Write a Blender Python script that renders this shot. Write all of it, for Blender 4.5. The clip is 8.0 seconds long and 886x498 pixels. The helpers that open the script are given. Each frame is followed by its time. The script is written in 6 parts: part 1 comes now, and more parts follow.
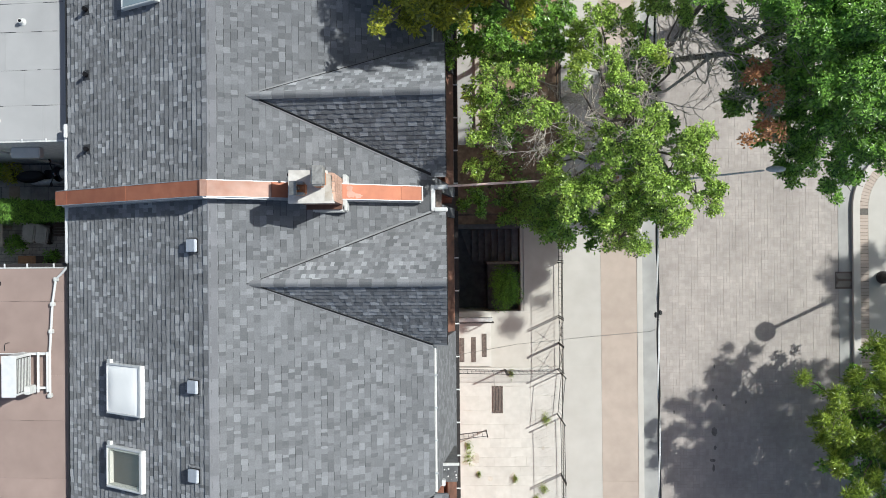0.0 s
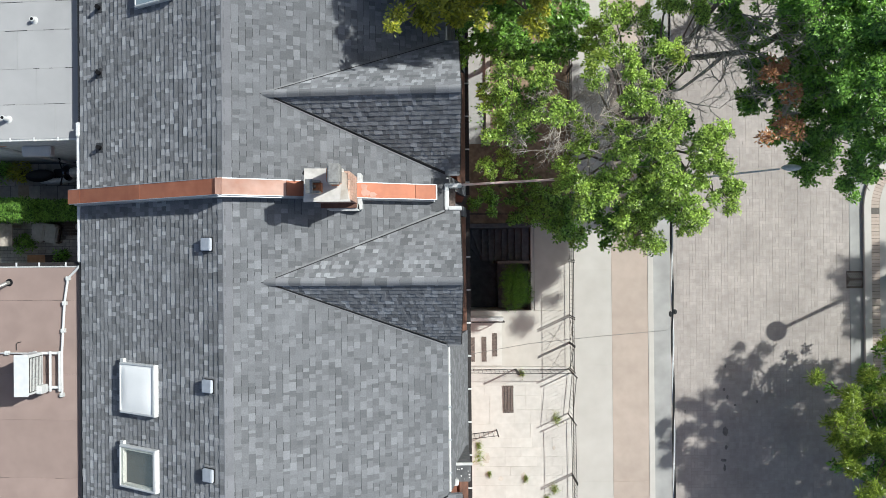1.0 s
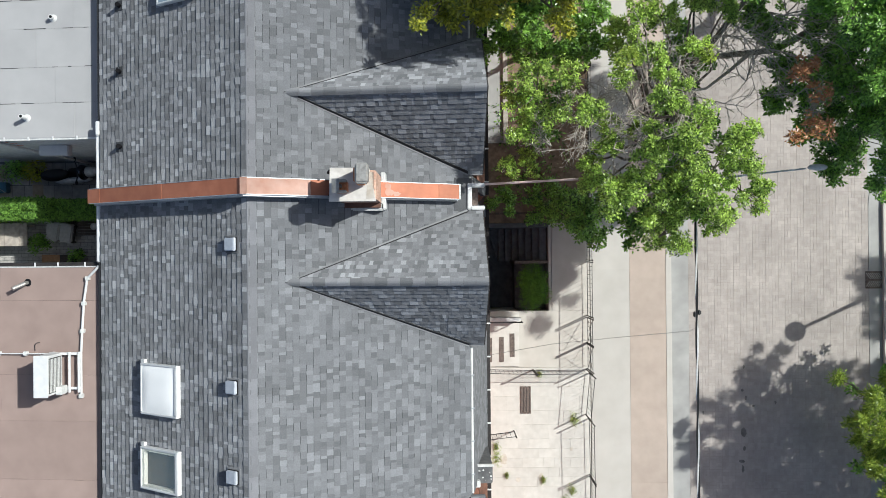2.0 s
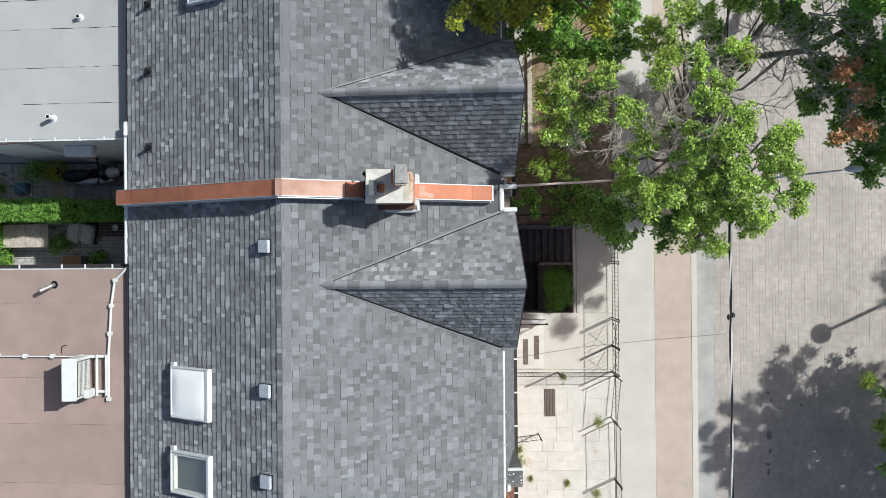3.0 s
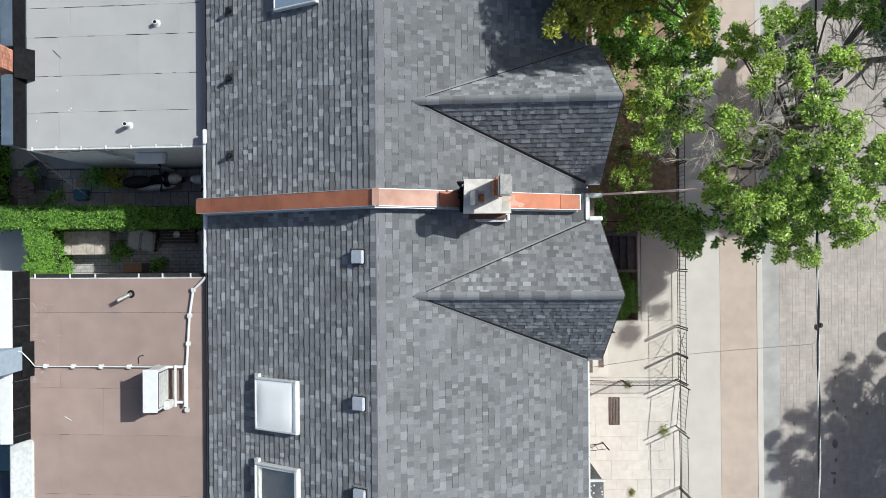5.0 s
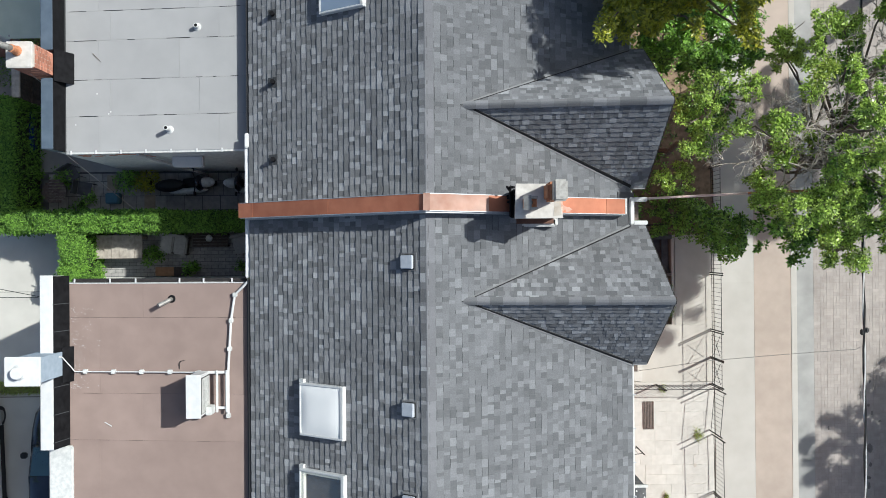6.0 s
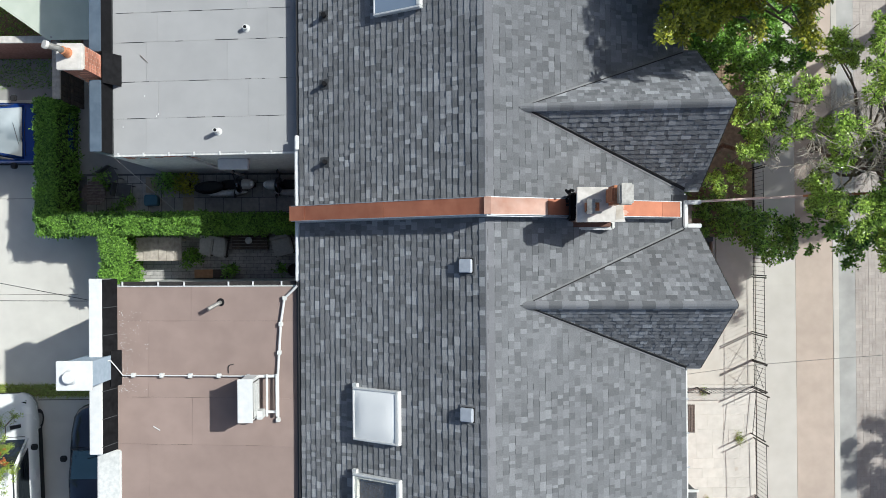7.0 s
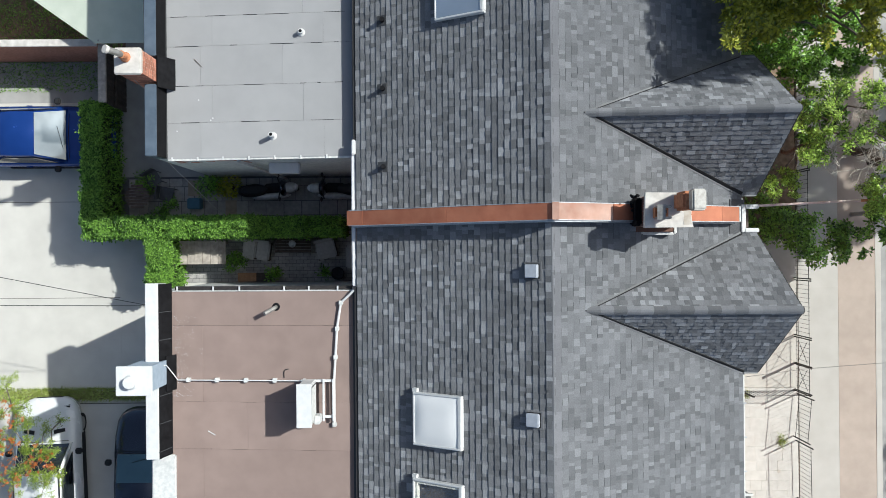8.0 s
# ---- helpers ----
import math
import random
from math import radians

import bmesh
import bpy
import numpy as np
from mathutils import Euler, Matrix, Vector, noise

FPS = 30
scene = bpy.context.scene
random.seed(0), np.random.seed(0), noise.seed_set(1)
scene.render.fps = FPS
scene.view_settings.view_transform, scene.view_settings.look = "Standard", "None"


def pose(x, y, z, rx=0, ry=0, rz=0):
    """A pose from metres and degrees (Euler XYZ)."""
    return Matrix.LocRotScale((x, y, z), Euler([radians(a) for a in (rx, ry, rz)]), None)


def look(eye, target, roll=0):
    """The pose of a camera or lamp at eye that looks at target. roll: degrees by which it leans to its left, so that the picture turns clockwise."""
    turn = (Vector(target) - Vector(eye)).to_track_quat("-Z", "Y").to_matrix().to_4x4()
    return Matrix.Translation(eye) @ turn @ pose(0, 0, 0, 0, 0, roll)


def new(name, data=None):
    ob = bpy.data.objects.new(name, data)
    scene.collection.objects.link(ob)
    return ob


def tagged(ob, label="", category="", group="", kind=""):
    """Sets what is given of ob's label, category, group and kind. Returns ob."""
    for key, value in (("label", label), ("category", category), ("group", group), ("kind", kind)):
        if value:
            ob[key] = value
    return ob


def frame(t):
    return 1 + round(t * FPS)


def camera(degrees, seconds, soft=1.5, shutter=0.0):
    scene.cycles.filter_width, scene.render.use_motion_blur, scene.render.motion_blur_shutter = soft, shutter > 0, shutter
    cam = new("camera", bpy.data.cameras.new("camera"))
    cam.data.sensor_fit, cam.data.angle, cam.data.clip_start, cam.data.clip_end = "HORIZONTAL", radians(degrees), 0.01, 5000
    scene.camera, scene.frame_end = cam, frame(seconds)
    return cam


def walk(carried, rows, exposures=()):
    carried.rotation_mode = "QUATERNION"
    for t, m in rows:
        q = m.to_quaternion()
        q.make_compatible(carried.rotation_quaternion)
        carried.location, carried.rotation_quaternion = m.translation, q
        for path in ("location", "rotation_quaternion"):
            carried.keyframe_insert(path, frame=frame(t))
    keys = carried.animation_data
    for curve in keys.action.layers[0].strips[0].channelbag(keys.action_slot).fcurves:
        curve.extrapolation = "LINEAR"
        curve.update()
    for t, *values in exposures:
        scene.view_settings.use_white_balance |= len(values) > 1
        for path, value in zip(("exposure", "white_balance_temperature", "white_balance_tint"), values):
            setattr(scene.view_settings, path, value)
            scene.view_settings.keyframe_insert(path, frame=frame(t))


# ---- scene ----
cam = camera(57.13, 8.0, soft=0.7)
# seconds, place, turn: a drone that looks straight down and slides towards the rear of the houses
PATH = [
    (0.0, 0.000, 0.000, 26.000, 0.186, 0.086, -0.540),
    (0.5, -0.139, -0.026, 25.977, 0.234, 0.066, -0.540),
    (1.0, -0.355, -0.036, 25.936, 0.220, 0.035, -0.537),
    (1.5, -0.617, -0.035, 25.874, 0.206, -0.008, -0.519),
    (3.0, -1.732, 0.039, 25.606, 0.182, -0.159, -0.476),
    (3.5, -2.192, 0.081, 25.534, 0.162, -0.207, -0.433),
    (4.0, -2.704, 0.138, 25.468, 0.145, -0.243, -0.450),
    (4.5, -3.248, 0.211, 25.407, 0.151, -0.281, -0.449),
    (6.0, -4.826, 0.372, 25.244, 0.242, -0.368, -0.476),
    (6.5, -5.377, 0.415, 25.157, 0.237, -0.239, -0.464),
    (7.0, -6.006, 0.479, 25.102, 0.176, -0.261, -0.472),
    (7.5, -6.676, 0.560, 25.082, 0.137, -0.345, -0.471),
    (8.0, -7.410, 0.624, 25.083, 0.095, -0.447, -0.504),
]
walk(cam, [(t, pose(x, y, z, rx, ry, rz)) for t, x, y, z, rx, ry, rz in PATH], [(0.0, 0.45, 6130, 2.0), (8.0, 0.45, 6130, 2.0)])

# ---- light ----
SUN_UP, SUN_AZ = 46.0, 65.3  # degrees; azimuth from +y towards +x
sun_dir = Vector((math.sin(radians(SUN_AZ)) * math.cos(radians(SUN_UP)), math.cos(radians(SUN_AZ)) * math.cos(radians(SUN_UP)), math.sin(radians(SUN_UP))))
world = bpy.data.worlds.new("sky")
scene.world = world
world.use_nodes = True
sky = world.node_tree.nodes.new("ShaderNodeTexSky")
sky.sky_type = "NISHITA"
sky.sun_disc = False
sky.air_density, sky.dust_density, sky.ozone_density = 0.8, 2.5, 0.6
sky.sun_elevation, sky.sun_rotation = radians(SUN_UP), radians(SUN_AZ)
world.node_tree.links.new(sky.outputs[0], world.node_tree.nodes["Background"].inputs[0])
world.node_tree.nodes["Background"].inputs[1].default_value = 0.079
lamp = bpy.data.lights.new("sun", "SUN")
lamp.energy, lamp.angle, lamp.color = 3.6, radians(0.7), (1.0, 0.948, 0.9)
sun = new("sun", lamp)
sun.matrix_world = look(sun_dir * 60, (0, 0, 0))


# ---- materials ----
def mat(name, a, b, scale=8.0, rough=0.8, bump=0.15, fine=60.0, metal=0.0, vary=0.0, big=0.12, big_scale=0.6, spec=0.4, matt=0.0, tones=()):
    """Two colours mixed by noise, with broad stains, fine relief and, with vary or tones, a brightness of its own for every piece."""
    m = bpy.data.materials.new(name)
    m.use_nodes = True
    nodes, links = m.node_tree.nodes, m.node_tree.links
    bsdf = nodes["Principled BSDF"]
    place = nodes.new("ShaderNodeNewGeometry")

    def noise_node(size, detail):
        n = nodes.new("ShaderNodeTexNoise")
        n.inputs["Scale"].default_value, n.inputs["Detail"].default_value = size, detail
        links.new(place.outputs["Position"], n.inputs["Vector"])
        return n

    def span(source, lo, hi, out_lo, out_hi):
        r = nodes.new("ShaderNodeMapRange")
        for k, v in zip((1, 2, 3, 4), (lo, hi, out_lo, out_hi)):
            r.inputs[k].default_value = v
        links.new(source, r.inputs[0])
        return r.outputs[0]

    def maths(kind, p, q):
        k = nodes.new("ShaderNodeMath")
        k.operation = kind
        for slot, v in ((0, p), (1, q)):
            if isinstance(v, (int, float)):
                k.inputs[slot].default_value = v
            else:
                links.new(v, k.inputs[slot])
        return k.outputs[0]

    grain = noise_node(scale, 6)
    ramp = nodes.new("ShaderNodeValToRGB")
    ramp.color_ramp.elements[0].position, ramp.color_ramp.elements[1].position = 0.32, 0.68
    ramp.color_ramp.elements[0].color, ramp.color_ramp.elements[1].color = (*a, 1), (*b, 1)
    links.new(grain.outputs["Fac"], ramp.inputs[0])
    value = span(noise_node(big_scale, 4).outputs["Fac"], 0.3, 0.7, 1 - big, 1 + big)
    if vary:
        info = nodes.new("ShaderNodeObjectInfo")
        lot = maths("FRACT", maths("ADD", info.outputs["Random"], place.outputs["Random Per Island"]), 0.0)
        curve = maths("POWER", lot, 1.5)
        value = maths("MULTIPLY", value, span(curve, 0, 1, 1 - vary, 1 + vary * 1.3))
    if tones:
        info = nodes.new("ShaderNodeObjectInfo")
        lot = maths("FRACT", maths("ADD", info.outputs["Random"], place.outputs["Random Per Island"]), 0.0)
        steps = nodes.new("ShaderNodeValToRGB")
        steps.color_ramp.interpolation = "CONSTANT"
        while len(steps.color_ramp.elements) < len(tones):
            steps.color_ramp.elements.new(0.99)
        for stop, (at, tone) in zip(steps.color_ramp.elements, tones):
            stop.position, stop.color = at, (tone / 2, tone / 2, tone / 2, 1)
        links.new(lot, steps.inputs[0])
        value = maths("MULTIPLY", value, maths("MULTIPLY", steps.outputs[0], 2.0))
    hsv = nodes.new("ShaderNodeHueSaturation")
    links.new(value, hsv.inputs["Value"])
    links.new(ramp.outputs[0], hsv.inputs["Color"])
    links.new(hsv.outputs[0], bsdf.inputs["Base Color"])
    links.new(span(grain.outputs["Fac"], 0.3, 0.7, max(rough - 0.08, 0.02), min(rough + 0.08, 1)), bsdf.inputs["Roughness"])
    bsdf.inputs["Metallic"].default_value = metal
    bsdf.inputs["Diffuse Roughness"].default_value = matt
    bsdf.inputs["Specular IOR Level"].default_value = spec
    if bump:
        relief = nodes.new("ShaderNodeBump")
        relief.inputs["Strength"].default_value, relief.inputs["Distance"].default_value = bump, 0.02
        links.new(noise_node(fine, 4).outputs["Fac"], relief.inputs["Height"])
        links.new(relief.outputs[0], bsdf.inputs["Normal"])
    return m


def leaf_mat(name, a, b, glow=0.22, gloss=0.6):
    """Leaves: a colour of its own for each one, and light that comes through."""
    m = bpy.data.materials.new(name)
    m.use_nodes = True
    nodes, links = m.node_tree.nodes, m.node_tree.links
    bsdf = nodes["Principled BSDF"]
    place = nodes.new("ShaderNodeNewGeometry")
    ramp = nodes.new("ShaderNodeValToRGB")
    ramp.color_ramp.elements[0].color, ramp.color_ramp.elements[1].color = (*a, 1), (*b, 1)
    patches = nodes.new("ShaderNodeTexNoise")
    patches.inputs["Scale"].default_value = 0.9
    links.new(place.outputs["Position"], patches.inputs["Vector"])
    blend = nodes.new("ShaderNodeMath")
    blend.operation = "MULTIPLY_ADD"
    blend.inputs[1].default_value, blend.inputs[2].default_value = 0.85, -0.2
    links.new(place.outputs["Random Per Island"], blend.inputs[0])
    add = nodes.new("ShaderNodeMath")
    add.operation = "MULTIPLY_ADD"
    add.inputs[1].default_value = 0.6
    links.new(patches.outputs["Fac"], add.inputs[0])
    links.new(blend.outputs[0], add.inputs[2])
    links.new(add.outputs[0], ramp.inputs[0])
    links.new(ramp.outputs[0], bsdf.inputs["Base Color"])
    bsdf.inputs["Roughness"].default_value = 0.3 if gloss > 0.4 else 0.5
    bsdf.inputs["Specular IOR Level"].default_value = gloss
    through_light = nodes.new("ShaderNodeBsdfTranslucent")
    links.new(ramp.outputs[0], through_light.inputs[0])
    mix = nodes.new("ShaderNodeMixShader")
    mix.inputs[0].default_value = glow
    links.new(bsdf.outputs[0], mix.inputs[1])
    links.new(through_light.outputs[0], mix.inputs[2])
    links.new(mix.outputs[0], nodes["Material Output"].inputs[0])
    return m


def glass_mat(name, tint, rough=0.02):
    m = bpy.data.materials.new(name)
    m.use_nodes = True
    b = m.node_tree.nodes["Principled BSDF"]
    b.inputs["Base Color"].default_value = (*tint, 1)
    b.inputs["Roughness"].default_value = rough
    b.inputs["Specular IOR Level"].default_value = 0.8
    b.inputs["Coat Weight"].default_value = 1.0
    b.inputs["Coat Roughness"].default_value = 0.01
    return m


SHINGLE = mat("shingle", (0.198, 0.203, 0.215), (0.252, 0.259, 0.272), 45, 0.95, 0.35, 160, big=0.07, big_scale=0.8, spec=0.15, matt=1.0, tones=((0.0, 0.76), (0.1, 0.84), (0.24, 0.93), (0.42, 0.98), (0.6, 1.04), (0.74, 1.1), (0.84, 1.21), (0.95, 1.34)))
# Same shingle with wider tones: the contrast of grazing sun is put into colour.
SHINGLE_BOLD = mat("shingle_low_sun_contrast", (0.198, 0.203, 0.215), (0.252, 0.259, 0.272), 45, 0.95, 0.35, 160, big=0.08, big_scale=0.8, spec=0.15, matt=1.0, tones=((0.0, 0.68), (0.12, 0.8), (0.3, 0.91), (0.5, 1.0), (0.66, 1.09), (0.78, 1.24), (0.88, 1.42), (0.96, 1.62)))
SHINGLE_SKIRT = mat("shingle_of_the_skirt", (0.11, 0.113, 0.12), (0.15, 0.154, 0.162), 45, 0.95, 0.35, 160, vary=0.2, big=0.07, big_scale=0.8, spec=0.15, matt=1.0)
SHINGLE_DARK = mat("shingle_cap", (0.2, 0.205, 0.216), (0.245, 0.251, 0.264), 45, 0.95, 0.3, 160, big=0.06, spec=0.15, matt=1.0, tones=((0.0, 0.74), (0.2, 0.88), (0.45, 1.0), (0.7, 1.1), (0.88, 1.22)))
UNDERLAY = mat("roof_underlay", (0.05, 0.052, 0.056), (0.07, 0.073, 0.078), 30, 0.95, 0.2, 120)
VALLEY = mat("valley_metal", (0.016, 0.016, 0.018), (0.03, 0.03, 0.032), 12, 0.7, 0.1, 40)
FLASH = mat("galvanised_flashing", (0.45, 0.47, 0.5), (0.58, 0.6, 0.62), 10, 0.45, 0.05, 40, metal=0.5)
APRON = mat("aged_apron", (0.1, 0.05, 0.035), (0.19, 0.095, 0.065), 5, 0.7, 0.1, 30, big=0.3, big_scale=2)
COPPER = mat("copper_cladding", (0.37, 0.128, 0.07), (0.455, 0.178, 0.102), 3.5, 0.6, 0.06, 25, metal=0.1, vary=0.08, big=0.14, big_scale=1.2)
COPPER_DUSTY = mat("dusty_copper", (0.4, 0.21, 0.15), (0.51, 0.35, 0.29), 2.2, 0.7, 0.06, 25, metal=0.1, big=0.2, big_scale=1.6)
WHITE = mat("white_paint", (0.64, 0.65, 0.65), (0.71, 0.71, 0.7), 9, 0.5, 0.05, 50, big=0.05)
WHITE_DULL = mat("weathered_white", (0.55, 0.56, 0.55), (0.72, 0.72, 0.7), 11, 0.7, 0.12, 50, big=0.1)
CAP = mat("chimney_cement", (0.54, 0.51, 0.47), (0.68, 0.65, 0.61), 7, 0.9, 0.3, 50, big=0.12, big_scale=2)
BRICK = mat("brick", (0.42, 0.17, 0.11), (0.56, 0.27, 0.19), 20, 0.88, 0.35, 90, vary=0.25)
BRICK_PALE = mat("pale_brick", (0.5, 0.3, 0.22), (0.66, 0.46, 0.37), 20, 0.88, 0.35, 90, vary=0.2)
BRICK_DARK = mat("dark_brick", (0.13, 0.06, 0.05), (0.22, 0.1, 0.08), 20, 0.9, 0.35, 90, vary=0.25)
MORTAR = mat("mortar", (0.5, 0.45, 0.4), (0.62, 0.57, 0.52), 30, 0.95, 0.3, 120)
CLAY = mat("clay_pot", (0.42, 0.16, 0.075), (0.56, 0.25, 0.13), 14, 0.8, 0.2, 60, big=0.2, big_scale=3)
TAR = mat("black_membrane", (0.007, 0.007, 0.008), (0.016, 0.016, 0.018), 8, 0.7, 0.15, 50, spec=0.1)
GREY_ROOF = mat("grey_membrane", (0.37, 0.37, 0.376), (0.402, 0.402, 0.408), 2, 0.85, 0.1, 90, vary=0.02, big=0.035, big_scale=0.6, matt=0.9)
BROWN_ROOF = mat("brown_membrane", (0.287, 0.217, 0.194), (0.325, 0.248, 0.221), 2, 0.85, 0.12, 90, vary=0.03, big=0.06, big_scale=0.5, matt=0.9)
BLUE_METAL = mat("blue_grey_metal", (0.1, 0.135, 0.18), (0.13, 0.17, 0.22), 6, 0.5, 0.05, 30, metal=0.2)
PALE_BLUE = mat("pale_blue_siding", (0.3, 0.37, 0.45), (0.37, 0.44, 0.52), 8, 0.7, 0.1, 40)
CONCRETE = mat("concrete", (0.495, 0.468, 0.427), (0.540, 0.513, 0.473), 2, 0.9, 0.15, 70, vary=0.03, big=0.05, big_scale=0.4)
DRIVE = mat("driveway_concrete", (0.572, 0.551, 0.508), (0.637, 0.616, 0.567), 1.6, 0.9, 0.15, 60, big=0.06, big_scale=0.3)
PAVE_PALE = mat("pale_flagstone", (0.56, 0.535, 0.49), (0.63, 0.605, 0.56), 5, 0.9, 0.2, 70, vary=0.035, big=0.06, big_scale=0.9)
COURT = mat("cream_slab", (0.517, 0.484, 0.432), (0.573, 0.540, 0.489), 3, 0.9, 0.15, 60, big=0.05)
PINK = mat("pink_paving", (0.442, 0.363, 0.308), (0.497, 0.414, 0.354), 2.5, 0.9, 0.15, 70, vary=0.04, big=0.07, big_scale=0.6)
PAVER = mat("street_paver", (0.367, 0.327, 0.299), (0.43, 0.388, 0.36), 5, 0.88, 0.2, 80, vary=0.05, big=0.14, big_scale=0.7)
GUTTER = mat("gutter_concrete", (0.331, 0.327, 0.313), (0.414, 0.405, 0.391), 2, 0.9, 0.2, 60, big=0.14, big_scale=0.7)
YARD = mat("yard_paver", (0.33, 0.32, 0.305), (0.46, 0.44, 0.415), 8, 0.9, 0.25, 80, vary=0.12, big=0.15, big_scale=1.2)
ROAD_JOINT = mat("road_joint", (0.345, 0.307, 0.281), (0.405, 0.364, 0.336), 20, 0.95, 0.15, 90)
VALLEY_GREY = mat("valley_grey_metal", (0.177, 0.182, 0.192), (0.218, 0.224, 0.233), 12, 0.6, 0.1, 40, metal=0.2)
# Teal base colour stands for the sky and trees that the glass reflects.
SCREEN_DARK = mat("windscreen_teal_reflection", (0.1, 0.17, 0.19), (0.15, 0.23, 0.25), 0.9, 0.04, 0.0, big=0.1, metal=0.7, spec=0.9)
# Pale blue-grey base puts the sky's reflection into the windscreen colour.
SCREEN = mat("windscreen", (0.16, 0.2, 0.23), (0.24, 0.29, 0.33), 0.9, 0.05, 0.0, big=0.1, metal=0.25, spec=0.9)
PAVE_JOINT = mat("pale_joint", (0.52, 0.49, 0.44), (0.6, 0.57, 0.52), 20, 0.95, 0.2, 90)
JOINT = mat("joint_sand", (0.11, 0.1, 0.09), (0.17, 0.155, 0.14), 20, 0.95, 0.2, 90)
EARTH = mat("garden_earth", (0.17, 0.12, 0.08), (0.31, 0.225, 0.155), 6, 0.95, 0.5, 30, big=0.25)
GROUND = mat("bare_ground", (0.2, 0.19, 0.17), (0.29, 0.275, 0.25), 2, 0.95, 0.3, 20, big=0.2, big_scale=0.2)
DARK_STONE = mat("dark_stone", (0.085, 0.088, 0.092), (0.15, 0.153, 0.158), 7, 0.85, 0.25, 50, big=0.2)
IRON = mat("wrought_iron", (0.02, 0.018, 0.018), (0.045, 0.04, 0.038), 20, 0.6, 0.15, 80)
STEEL = mat("dull_steel", (0.3, 0.29, 0.27), (0.42, 0.41, 0.39), 20, 0.5, 0.1, 60, metal=0.6)
RUST = mat("rusty_metal", (0.09, 0.07, 0.06), (0.2, 0.16, 0.14), 15, 0.8, 0.2, 60)
WOOD_GREY = mat("weathered_board", (0.34, 0.3, 0.26), (0.52, 0.47, 0.41), 9, 0.85, 0.2, 60, vary=0.15)
WOOD_DARK = mat("dark_board", (0.05, 0.04, 0.035), (0.1, 0.08, 0.065), 9, 0.85, 0.2, 60, vary=0.15)
WOOD_TAN = mat("tan_slab_stone", (0.324, 0.270, 0.198), (0.432, 0.360, 0.270), 6, 0.9, 0.2, 60, big=0.1)
WOOD_ORANGE = mat("orange_board", (0.3, 0.16, 0.08), (0.42, 0.25, 0.14), 9, 0.75, 0.2, 60, vary=0.1)
BARK = mat("bark", (0.12, 0.1, 0.08), (0.24, 0.2, 0.165), 14, 0.95, 0.5, 40)
DEADWOOD = mat("dead_twig", (0.34, 0.3, 0.255), (0.5, 0.455, 0.4), 14, 0.9, 0.2, 40)
FABRIC = mat("grey_cushion", (0.38, 0.375, 0.36), (0.47, 0.465, 0.445), 14, 0.95, 0.3, 110)
RUBBER = mat("black_rubber", (0.014, 0.014, 0.015), (0.03, 0.03, 0.032), 20, 0.7, 0.1, 60)
CANVAS = mat("pale_green_canvas", (0.5, 0.55, 0.46), (0.58, 0.62, 0.53), 2, 0.8, 0.05, 30, big=0.05)
PINK_POLE = mat("faded_pole_paint", (0.66, 0.46, 0.42), (0.8, 0.66, 0.62), 6, 0.6, 0.1, 40)
CABLE = mat("cable_sheath", (0.015, 0.015, 0.016), (0.03, 0.03, 0.03), 20, 0.5, 0.05, 60)
CAR_BLUE = mat("blue_car_paint", (0.012, 0.05, 0.24), (0.016, 0.06, 0.28), 2, 0.22, 0.0, metal=0.3, big=0.03, spec=0.8)
CAR_WHITE = mat("white_car_paint", (0.76, 0.77, 0.77), (0.8, 0.81, 0.81), 2, 0.25, 0.0, big=0.02, spec=0.8)
CAR_BLACK = mat("black_car_paint", (0.075, 0.08, 0.1), (0.1, 0.108, 0.13), 2, 0.14, 0.0, big=0.03, metal=0.85, spec=0.8)
PLANTER = mat("blue_plastic", (0.05, 0.14, 0.2), (0.07, 0.18, 0.25), 5, 0.5, 0.05, 30)
STAIN = mat("oil_stain", (0.13, 0.118, 0.11), (0.22, 0.2, 0.185), 9, 0.7, 0.1, 60)
RUSTY = mat("brown_blotch", (0.46, 0.4, 0.33), (0.58, 0.54, 0.48), 9, 0.85, 0.1, 60)
GLASS = glass_mat("dark_glass", (0.02, 0.025, 0.03))
SKYGLASS = mat("sky_mirroring_glass", (0.5, 0.56, 0.62), (0.56, 0.62, 0.68), 1.2, 0.05, 0.0, big=0.04, metal=0.6, spec=0.9)
HEDGE_CORE = mat("hedge_inner_shade", (0.012, 0.022, 0.008), (0.03, 0.05, 0.015), 12, 0.95, 0.3, 40)
VENT_GREY = mat("grey_vent_paint", (0.46, 0.49, 0.54), (0.54, 0.57, 0.62), 10, 0.4, 0.05, 40, big=0.05)
RIDGE = mat("ridge_strip", (0.222, 0.225, 0.241), (0.262, 0.265, 0.282), 45, 0.9, 0.3, 160, vary=0.1, big=0.1, big_scale=1.5, spec=0.15, matt=1.0)
LEAF_LIME = leaf_mat("lime_leaf", (0.05, 0.12, 0.012), (0.5, 0.62, 0.1), 0.3)
MILK = mat("milky_glazing", (0.78, 0.79, 0.79), (0.83, 0.835, 0.835), 1.5, 0.35, 0.0, big=0.02, spec=0.5, matt=1.0)
LEAF_MAIN = leaf_mat("green_leaf", (0.016, 0.06, 0.01), (0.68, 0.92, 0.18), 0.38)
LEAF_YELLOW = leaf_mat("yellow_green_leaf", (0.08, 0.13, 0.015), (0.64, 0.62, 0.06))
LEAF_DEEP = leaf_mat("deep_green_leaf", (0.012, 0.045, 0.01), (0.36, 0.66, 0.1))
LEAF_HEDGE = leaf_mat("hedge_leaf", (0.012, 0.05, 0.01), (0.29, 0.54, 0.085), 0.26, 0.3)
